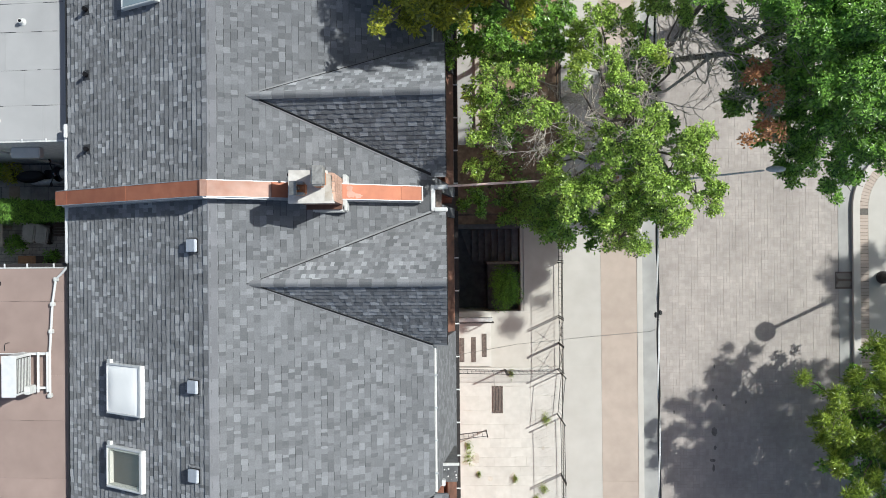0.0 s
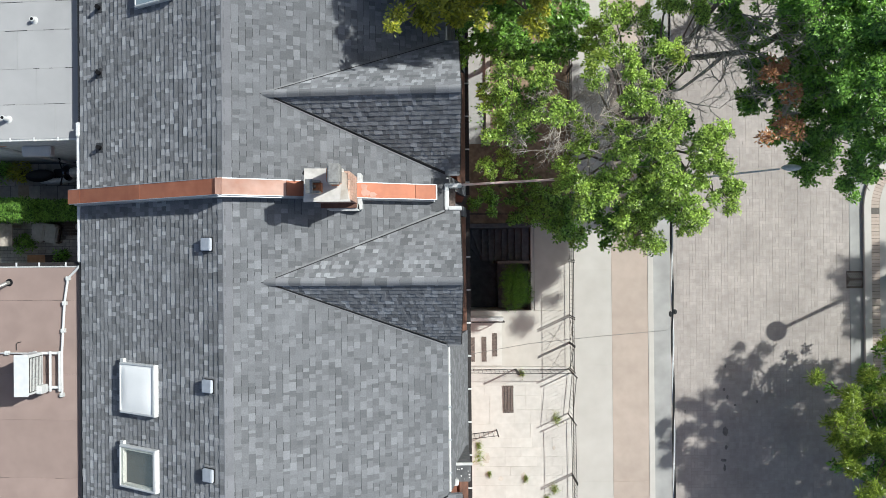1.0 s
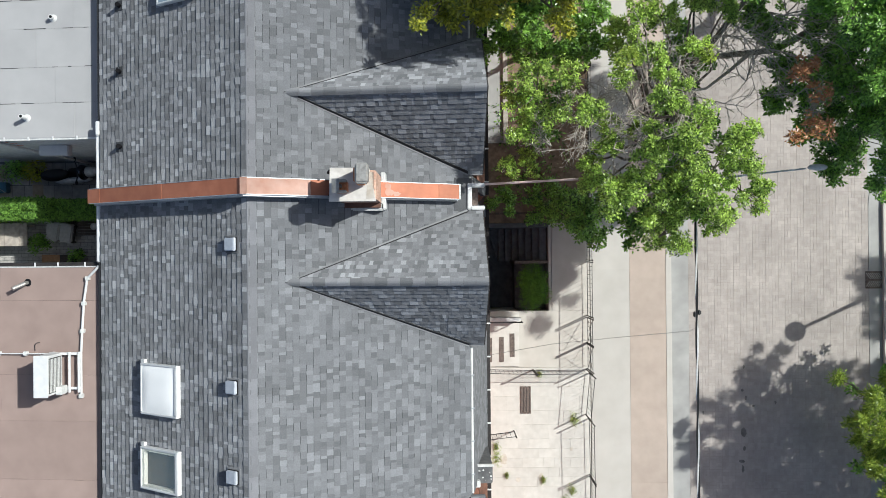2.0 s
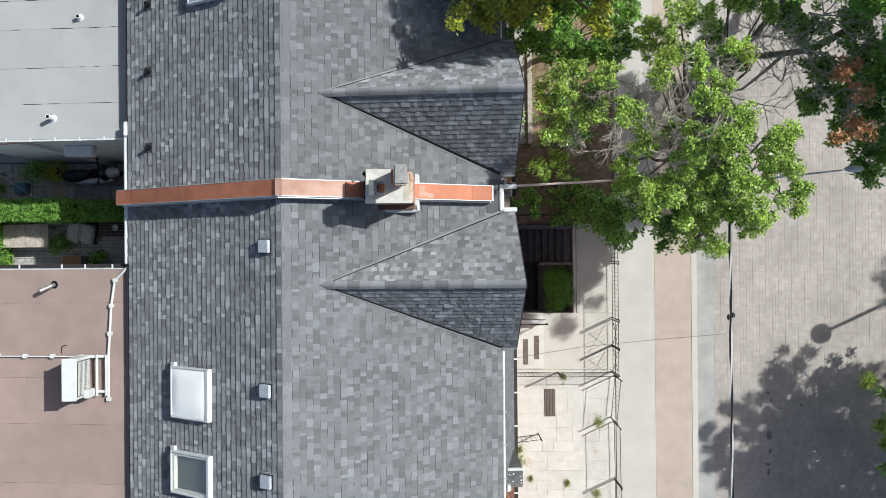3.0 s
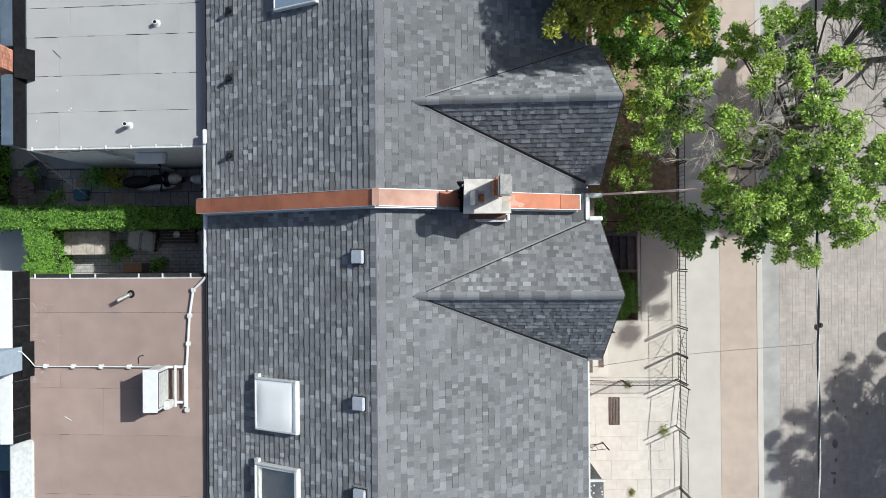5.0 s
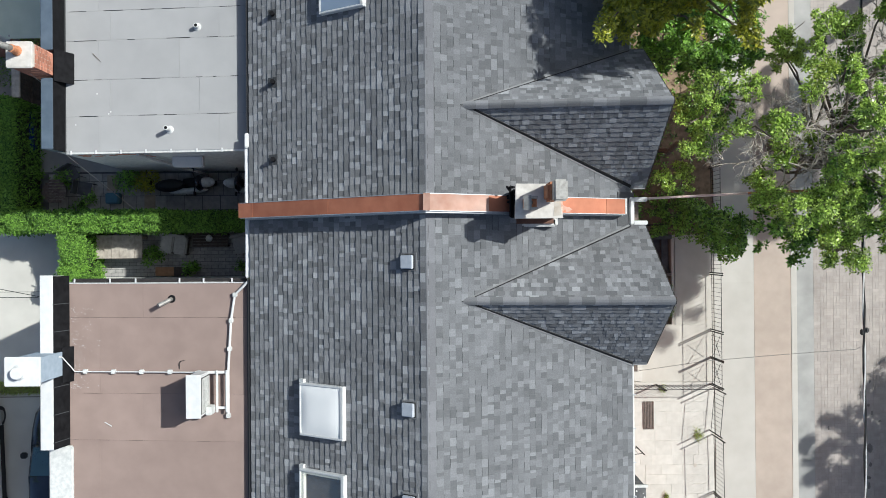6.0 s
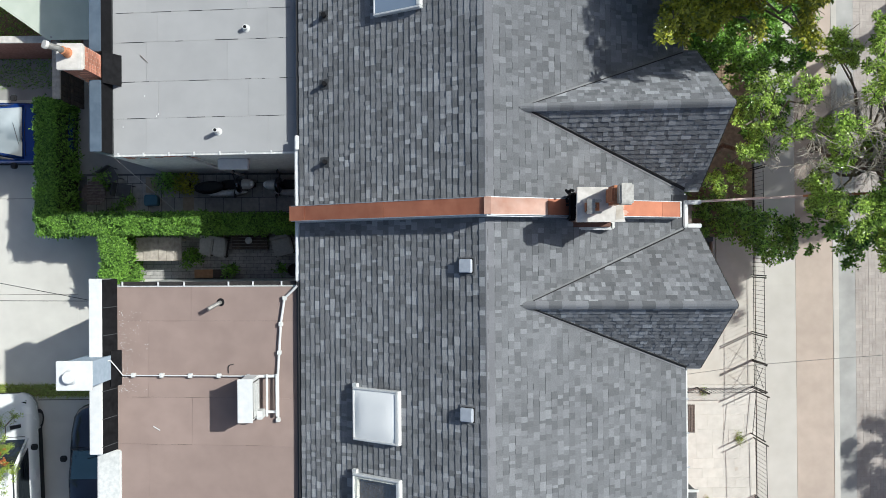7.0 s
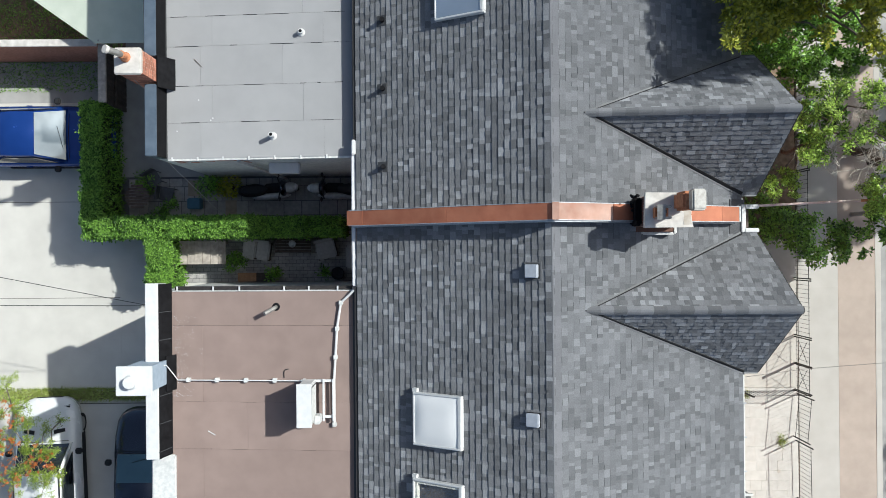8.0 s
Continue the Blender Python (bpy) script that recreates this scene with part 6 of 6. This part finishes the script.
    part("bonnet_seam", tube([m @ Vector((-1.22, -w * 0.8, 0.945)), m @ Vector((-1.24, 0, 0.97)), m @ Vector((-1.22, w * 0.8, 0.945))], 0.008, sides=5), RUBBER, c)
    for s in (-1, 1):
        part("sill", box(-length + 1.0, -1.1, *sorted((s * (w - 0.01), s * (w + 0.025))), 0.3, 0.5, bevel=0.01, m=m), RUBBER, c)
        part("door_handle", box(-2.55, -2.38, *sorted((s * (w - 0.01), s * (w + 0.03))), 0.76, 0.8, bevel=0.01, m=m), paint, c)
        if vents:
            part("bonnet_vent", slab([m @ Vector(p) for p in ((-1.02, s * 0.3, 0.935), (-0.96, s * 0.62, 0.915), (-0.86, s * 0.6, 0.9), (-0.9, s * 0.28, 0.92))], 0.015), RUBBER, c)
            part("roof_rail", tube([m @ Vector((-2.0, s * w * 0.72, height + 0.03)), m @ Vector((-length + 0.9, s * w * 0.7, height + 0.02))], 0.02, sides=6), RUBBER, c)
    part("grille", box(-0.08, 0.012, -w * 0.45, w * 0.45, 0.4, 0.56, bevel=0.02, m=m), RUBBER, c)
    return c


car(Matrix.Translation((-17.02, 4.12, 0.0)), CAR_BLUE, "blue parked saloon car with its nose under the hedge", SCREEN, 1.78)
car(Matrix.Translation((-19.1, -3.7, -0.01)) @ Matrix.Rotation(radians(92), 4, "Z"), CAR_WHITE, "white parked car half covered by a berry shrub", GLASS, 1.84, 4.4, 1.5, True)
car(Matrix.Translation((-16.15, -4.02, -0.01)) @ Matrix.Rotation(radians(90), 4, "Z"), CAR_BLACK, "black parked car close beside the annex wall", SCREEN_DARK, 1.8)

# ---- cables and pole ----
pole = thing("flag_pole", (0.06, 1.6, 6.1), "long pinkish horizontal pole fixed to the house front", "pole")
part("shaft", tube([(0.06, 1.6, 6.1), (2.4, 1.69, 6.35)], 0.028, sides=8), PINK_POLE, pole)
part("tip", tube([(2.4, 1.69, 6.35), (3.4, 1.72, 6.45), (4.2, 1.74, 6.5)], 0.03, sides=8), CLAY, pole, "orange-brown painted end")
arm = thing("street_light", (5.42, 1.62, 0.0), "pale grey street light on a long thin arm", "street light")
part("pole", tube([(5.42, 1.62, 0.0), (5.42, 1.62, 6.95)], 0.07, 0.05, 10), STEEL, arm)
part("arm", tube([(5.42, 1.62, 6.88), (6.2, 1.7, 6.95), (7.5, 1.83, 6.96)], 0.026, 0.02, 8), WHITE_DULL, arm)
part("lamp_head", ovoid((7.78, 1.86, 6.95), (0.24, 0.08, 0.05)), WHITE_DULL, arm, "long grey lamp head")
line = thing("power_line", (5.2, 0.0, 6.1), "thick twisted overhead cable above the footway", "cable")
for k, r in ((0, 0.026), (1, 0.02)):
    pts = [(5.2 + 0.02 * math.sin(i * 1.3 + k * 3), -16 + i * 0.5, 6.13 + 0.02 * math.cos(i * 1.3 + k * 3)) for i in range(65)]
    part("strand", tube(pts, r, sides=5), CABLE if k == 0 else WHITE_DULL, line)
part("clamp", box(5.12, 5.18, -1.66, -1.52, 6.08, 6.18, bevel=0.02), CABLE, line)
part("clamp", box(5.22, 5.3, -1.6, -1.48, 6.08, 6.18, bevel=0.02), CABLE, line)
solid("service_cable", tube([(5.2, -1.9, 6.12), (5.05, -2.0, 6.05), (3.5, -2.2, 5.4), (1.9, -2.45, 4.6), (0.3, -2.85, 3.6)], 0.006, sides=5), STEEL, "thin service cable from the line to the house", "cable")
solid("drive_cable", tube([(-14.3, -0.62, 5.9), (-22.0, -0.55, 5.6)], 0.008, sides=5), CABLE, "thin cable over the driveway", "cable")
solid("drive_cable", tube([(-14.3, -0.6, 5.85), (-22.0, 0.95, 5.9)], 0.008, sides=5), CABLE, "thin cable over the driveway", "cable")
solid("yard_cable", tube([(-14.0, 2.85, 5.0), (-13.4, 1.6, 1.9)], 0.008, sides=5), STEEL, "thin pale stay wire over the yard", "cable")
solid("stay_wire", tube([(-14.55, 4.75, 5.8), (-14.1, 4.0, 3.6)], 0.008, sides=5), STEEL, "thin stay wire at the brick chimney", "cable")

# ---- trees ----
rng = random.Random(101)
tree("street_tree", (5.55, 3.6, 0.0), (4.7, 2.4, 5.6), [(4.9, 1.71, 8.6, 0.95), (4.37, 0.95, 7.2, 0.88), (5.47, 1.23, 8.5, 0.6), (3.36, 1.26, 8.4, 0.8), (3.6, 2.9, 9.7, 0.3), (4.14, 0.3, 7.0, 0.62), (5.2, 0.68, 7.3, 0.5), (3.61, 2.28, 9.0, 0.6), (4.19, 2.37, 9.5, 0.55), (3.62, 3.12, 9.8, 0.4), (3.57, 3.93, 9.0, 0.35), (5.3, 2.2, 9.0, 0.5), (2.7, 1.6, 7.0, 0.5), (4.3, 4.2, 9.0, 0.3), (2.9, 3.6, 8.6, 0.28), (2.85, 3.1, 7.0, 0.4), (3.0, 2.5, 7.0, 0.4), (2.6, 2.1, 6.5, 0.35), (3.3, 4.4, 8.0, 0.4), (3.9, 5.2, 8.0, 0.5), (4.6, 5.5, 8.5, 0.5), (5.2, 5.2, 8.5, 0.4), (3.44, 5.33, 6.0, 0.5), (3.57, 4.91, 6.0, 0.4), (3.5, 5.17, 8.0, 0.35), (3.8, 2.9, 6.6, 0.4), (4.6, 2.0, 6.6, 0.6)],
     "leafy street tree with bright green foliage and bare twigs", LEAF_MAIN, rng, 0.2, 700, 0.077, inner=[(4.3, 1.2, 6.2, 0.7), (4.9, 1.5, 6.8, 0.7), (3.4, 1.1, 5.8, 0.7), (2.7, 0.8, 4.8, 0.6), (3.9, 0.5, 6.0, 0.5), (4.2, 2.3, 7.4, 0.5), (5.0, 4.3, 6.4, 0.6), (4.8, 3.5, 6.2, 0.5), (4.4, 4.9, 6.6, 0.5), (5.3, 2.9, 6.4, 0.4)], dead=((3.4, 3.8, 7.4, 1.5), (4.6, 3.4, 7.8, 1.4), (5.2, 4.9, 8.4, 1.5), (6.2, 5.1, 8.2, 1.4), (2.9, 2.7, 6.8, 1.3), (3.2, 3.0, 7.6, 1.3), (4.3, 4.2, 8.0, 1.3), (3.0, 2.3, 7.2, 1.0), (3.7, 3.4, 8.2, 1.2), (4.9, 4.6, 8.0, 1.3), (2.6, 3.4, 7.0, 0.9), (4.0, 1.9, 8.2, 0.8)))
# The inner lobes at z 0.6 lie near the ground, added to darken the bed.
tree("garden_tree", (2.0, 3.5, 0.0), (1.7, 3.2, 5.4), [(1.23, 3.64, 7.6, 0.56), (0.86, 2.74, 7.2, 0.45), (2.15, 2.84, 9.0, 0.34), (1.66, 3.09, 7.8, 0.36), (0.75, 2.1, 5.2, 0.3), (1.98, 3.85, 7.8, 0.36), (1.25, 2.2, 5.2, 0.32), (0.72, 3.49, 7.2, 0.32)],
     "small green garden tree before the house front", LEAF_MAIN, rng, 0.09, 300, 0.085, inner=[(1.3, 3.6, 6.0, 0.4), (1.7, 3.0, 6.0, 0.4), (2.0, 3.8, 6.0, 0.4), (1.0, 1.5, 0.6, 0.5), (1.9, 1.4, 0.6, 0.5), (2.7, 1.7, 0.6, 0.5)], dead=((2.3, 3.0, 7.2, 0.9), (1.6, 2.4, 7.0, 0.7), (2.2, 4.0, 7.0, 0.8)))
tree("yellow_tree", (1.4, 8.2, 0.0), (0.9, 7.6, 5.0), [(-1.4, 4.8, 8.6, 0.16), (-1.3, 5.1, 8.5, 0.2), (1.7, 4.75, 8.4, 0.22), (1.55, 5.0, 8.4, 0.2), (0.42, 4.9, 8.8, 0.2), (-0.85, 5.45, 7.4, 0.34), (-0.6, 5.2, 7.2, 0.22), (-0.4, 5.8, 7.8, 0.5), (0.1, 5.6, 7.6, 0.45), (0.02, 5.6, 7.0, 0.36), (-1.0, 6.4, 8.0, 0.7), (-0.2, 6.5, 8.0, 0.7), (0.9, 7.5, 8.6, 1.2), (1.5, 6.4, 8.4, 0.9), (-0.6, 7.8, 8.8, 1.0), (2.4, 7.2, 8.2, 1.0), (0.6, 6.0, 7.6, 0.5), (1.9, 5.7, 7.8, 0.45), (0.2, 6.7, 9.0, 0.8), (1.0, 6.1, 9.0, 0.7), (1.7, 7.0, 9.2, 0.9), (-0.4, 6.3, 8.6, 0.6), (0.6, 7.0, 9.4, 0.9)],
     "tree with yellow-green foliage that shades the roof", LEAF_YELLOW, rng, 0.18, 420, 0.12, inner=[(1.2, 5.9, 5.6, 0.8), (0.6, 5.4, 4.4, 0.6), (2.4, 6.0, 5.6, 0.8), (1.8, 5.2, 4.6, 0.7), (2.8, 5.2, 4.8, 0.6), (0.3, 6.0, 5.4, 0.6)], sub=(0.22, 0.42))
# Crown lobes out of view, placed only to cast shade on the roof.
roof_shade = [(rng.uniform(0.9, 3.8), rng.uniform(6.2, 9.2), rng.uniform(10.4, 12.0), rng.uniform(0.28, 0.5)) for _ in range(44)]
roof_shade += [(rng.uniform(1.0, 3.8), rng.uniform(6.0, 8.8), rng.uniform(9.8, 11.2), rng.uniform(0.4, 0.7)) for _ in range(30)]
tree("tall_tree", (3.0, 9.0, 0.0), (1.6, 8.2, 7.5), roof_shade, "tall thin-leaved tree out of view, added to dapple the roof with shade", LEAF_YELLOW, rng, 0.16, 260, 0.12)
tree("garden_shrub", (1.8, 6.2, 0.0), (1.8, 6.1, 2.2), [(1.15, 6.29, 3.8, 0.6), (1.76, 5.7, 3.8, 0.5), (2.66, 6.1, 3.8, 0.6), (1.01, 5.5, 3.7, 0.4), (2.37, 5.45, 3.8, 0.4), (3.28, 6.5, 3.8, 0.4), (2.15, 6.8, 3.8, 0.5), (0.9, 6.9, 4.2, 0.6), (1.6, 7.4, 4.2, 0.7)],
     "dense dark green young tree in the front garden", LEAF_DEEP, rng, 0.1, 560, 0.105)
# The first three lobes lie out of view, added to shade the seen crown.
right = tree("street_tree", (9.9, 9.4, 0.0), (9.8, 7.4, 5.8), [(10.9, 3.6, 10.2, 1.1), (11.6, 4.2, 10.4, 1.1), (10.8, 2.6, 9.8, 0.9), (7.76, 4.32, 10.0, 0.95), (8.40, 3.21, 10.0, 0.94), (8.75, 2.67, 7.2, 0.70), (8.54, 2.05, 9.5, 0.75), (8.24, 2.01, 6.7, 0.50), (8.37, 4.29, 10.5, 0.92), (8.39, 3.35, 6.7, 0.45), (8.43, 1.52, 9.0, 0.45), (7.15, 4.61, 10.0, 0.50), (9.31, 3.01, 10.2, 1.10), (9.58, 4.51, 10.6, 1.30), (8.83, 5.83, 10.4, 1.20), (9.12, 3.22, 6.9, 0.80), (8.47, 4.18, 6.5, 0.60), (6.79, 5.28, 9.4, 0.50), (5.47, 5.37, 9.6, 0.45), (6.12, 5.56, 9.8, 0.40), (10.89, 5.26, 10.6, 1.00), (11.84, 6.20, 10.4, 1.10), (10.70, 6.94, 10.8, 1.20), (12.02, 7.89, 10.6, 1.20), (9.75, 7.69, 11.0, 1.20), (8.63, 7.13, 10.8, 1.10), (9.94, 6.00, 11.0, 1.00), (7.71, 6.39, 10.4, 0.80), (6.58, 6.58, 10.4, 0.80)],
     "large dark green street tree with bare lower limbs", LEAF_DEEP, rng, 0.26, 580, 0.084, sub=(0.24, 0.46), dead=((7.3, 3.6, 7.4, 1.1), (6.6, 4.6, 7.0, 1.4), (5.7, 4.7, 6.6, 1.2), (6.9, 5.3, 7.4, 1.2), (7.3, 2.9, 7.4, 0.9), (6.2, 3.9, 6.8, 1.0)))
# Unseen lobes added beyond the view to shade the footway and garden.
shade = [(rng.uniform(9.8, 14.5), rng.uniform(4.6, 9.0), rng.uniform(8.6, 10.0), rng.uniform(0.35, 0.6)) for _ in range(75)]
part("unseen_shade_crown", leaves(shade, 300, 0.13, rng), LEAF_DEEP, right, kind="stuff")
# Inner lobes added for dark gaps and to keep sun off the front garden.
part("inner_crown", leaves([(8.8, 4.2, 8.2, 0.9), (9.6, 4.8, 8.6, 1.0), (9.2, 3.6, 8.4, 0.8), (8.6, 5.0, 8.2, 0.8), (10.2, 5.4, 9.0, 1.0), (10.4, 4.2, 9.0, 0.9), (8.0, 3.7, 7.8, 0.6), (9.4, 4.2, 7.6, 0.8), (6.87, 5.16, 6.5, 0.55), (7.4, 3.93, 6.5, 0.45), (6.99, 3.4, 6.4, 0.35), (8.07, 2.98, 6.4, 0.6), (8.35, 4.33, 6.4, 0.7), (7.62, 5.28, 6.8, 0.6), (7.2, 4.5, 6.3, 0.4), (7.9, 3.6, 6.2, 0.5), (8.6, 2.4, 6.6, 0.5), (6.4, 5.5, 6.6, 0.5)], 300, 0.12, rng), LEAF_DEEP, right, "deep green inner leaves added for shade", kind="stuff")
part("bare_limb", tube([(9.8, 7.0, 5.6), (9.3, 6.1, 6.0), (8.36, 5.43, 6.2), (7.18, 4.8, 6.1), (5.65, 4.64, 6.1), (4.95, 4.06, 6.3)], 0.12, 0.05, 8), BARK, right, "thick bare grey-brown limb")
part("bare_limb", tube([(6.6, 4.75, 6.1), (5.9, 4.2, 6.5), (5.2, 3.7, 7.0), (4.4, 3.5, 7.4)], 0.05, 0.02, 6), DEADWOOD, right, "grey dead branch")
part("bare_limb", tube([(4.45, 3.7, 6.9), (4.75, 4.1, 7.1), (5.2, 4.6, 7.2), (5.7, 5.3, 7.5), (6.5, 6.3, 7.8)], 0.075, 0.05, 8), BARK, right, "thick bare grey-brown limb")
part("young_leaves", leaves([(2.72, 3.8, 9.3, 0.2), (2.95, 3.95, 9.4, 0.16), (4.5, 4.0, 9.2, 0.16)], 500, 0.1, rng, split=False), LEAF_LIME, right, "pale lime young shoots", kind="stuff")
part("withered_leaves", leaves([(6.45, 3.60, 9.3, 0.30), (6.80, 3.13, 9.3, 0.28), (6.79, 2.38, 9.3, 0.28), (6.26, 2.21, 9.3, 0.18), (6.59, 2.66, 9.3, 0.18)], 260, 0.1, rng, 10), LEAF_BROWN, right, "clusters of withered orange-brown leaves", kind="stuff")
tree("street_tree", (14.2, -5.2, 0.0), (12.9, -4.9, 2.6), [(10.8, -4.42, 4.1, 0.8), (11.72, -3.66, 4.1, 0.8), (10.4, -4.98, 3.6, 0.4), (10.88, -5.83, 3.6, 0.52), (12.0, -2.83, 3.6, 0.48), (11.7, -5.34, 4.1, 0.71), (10.04, -3.65, 3.2, 0.2), (13.05, -4.49, 4.6, 1.2), (13.27, -6.42, 4.6, 1.2), (13.2, -3.0, 4.4, 0.9), (13.0, -1.9, 4.2, 0.6), (11.3, -6.4, 4.0, 0.6)],
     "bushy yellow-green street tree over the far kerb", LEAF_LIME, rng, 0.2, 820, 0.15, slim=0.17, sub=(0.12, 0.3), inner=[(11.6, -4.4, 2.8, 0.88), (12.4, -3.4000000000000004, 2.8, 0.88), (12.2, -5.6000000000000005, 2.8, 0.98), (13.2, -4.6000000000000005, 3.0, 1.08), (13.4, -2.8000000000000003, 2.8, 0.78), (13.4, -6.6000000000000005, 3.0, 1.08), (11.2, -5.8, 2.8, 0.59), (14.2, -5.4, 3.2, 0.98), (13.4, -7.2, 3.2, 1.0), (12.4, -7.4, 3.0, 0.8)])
# Lobes stand out of view, spread to give the dappled shade on the street.
wide = [(rng.uniform(14.9, 24.0), rng.uniform(-9.5, 0.6), rng.uniform(7.0, 9.0), rng.uniform(0.35, 0.62)) for _ in range(225)]
wide = [w for w in wide if w[1] < -1.3 + 0.2 * (w[0] - 16.0)]
wide += [(rng.uniform(20.0, 27.0), rng.uniform(-11.0, -1.0), rng.uniform(7.0, 9.0), rng.uniform(0.4, 0.65)) for _ in range(80)]
wide += [(rng.uniform(19.8, 22.5), rng.uniform(0.4, 3.4), rng.uniform(7.6, 8.6), rng.uniform(0.35, 0.5)) for _ in range(20)]
tree("street_tree", (19.6, -1.5, 0.0), (18.8, -2.2, 5.0), wide, "wide thin-leaved street tree out of view, placed to shade the street", LEAF_HEDGE, rng, 0.12, 230, 0.17, per_clump=10, slim=0.4, sub=(0.12, 0.3))
berry = tree("berry_shrub", (-19.6, -6.6, 0.0), (-19.2, -5.6, 1.7), [(-18.74, -5.24, 2.3, 0.5), (-19.22, -5.7, 2.3, 0.5), (-18.3, -4.95, 2.2, 0.3), (-19.36, -3.65, 2.3, 0.5), (-19.52, -4.44, 2.3, 0.45), (-18.1, -4.1, 2.0, 0.24), (-18.74, -4.76, 2.2, 0.4), (-18.43, -5.87, 2.3, 0.5), (-19.5, -3.1, 2.3, 0.45), (-18.5, -4.3, 2.0, 0.25), (-19.0, -4.1, 2.1, 0.3), (-18.1, -5.5, 2.2, 0.3)],
     "berry shrub with fine leaves and orange berries", LEAF_LIME, rng, 0.05, 380, 0.07, per_clump=10, slim=0.3)
part("fruit", leaves([(-18.7, -5.0, 2.5, 0.5), (-19.2, -5.6, 2.5, 0.45), (-19.3, -3.8, 2.5, 0.4), (-18.3, -5.2, 2.4, 0.35), (-19.3, -4.6, 2.45, 0.4)], 26, 0.035, rng, 12, 0.6, 0.9), LEAF_BERRY, berry, "clusters of small orange berries", kind="stuff")
rng = random.Random(55)
litter = leaves([(2.0, 2.5, 0.0, 1.4), (2.0, 6.0, 0.0, 1.5), (1.6, 4.2, 0.0, 1.2)], 90, 0.11, rng, 8, 0.12, split=False)
solid("ground_cover", (litter[0], litter[1]), LEAF_DEEP, "low dark ground cover on the garden earth", "plants", kind="stuff")
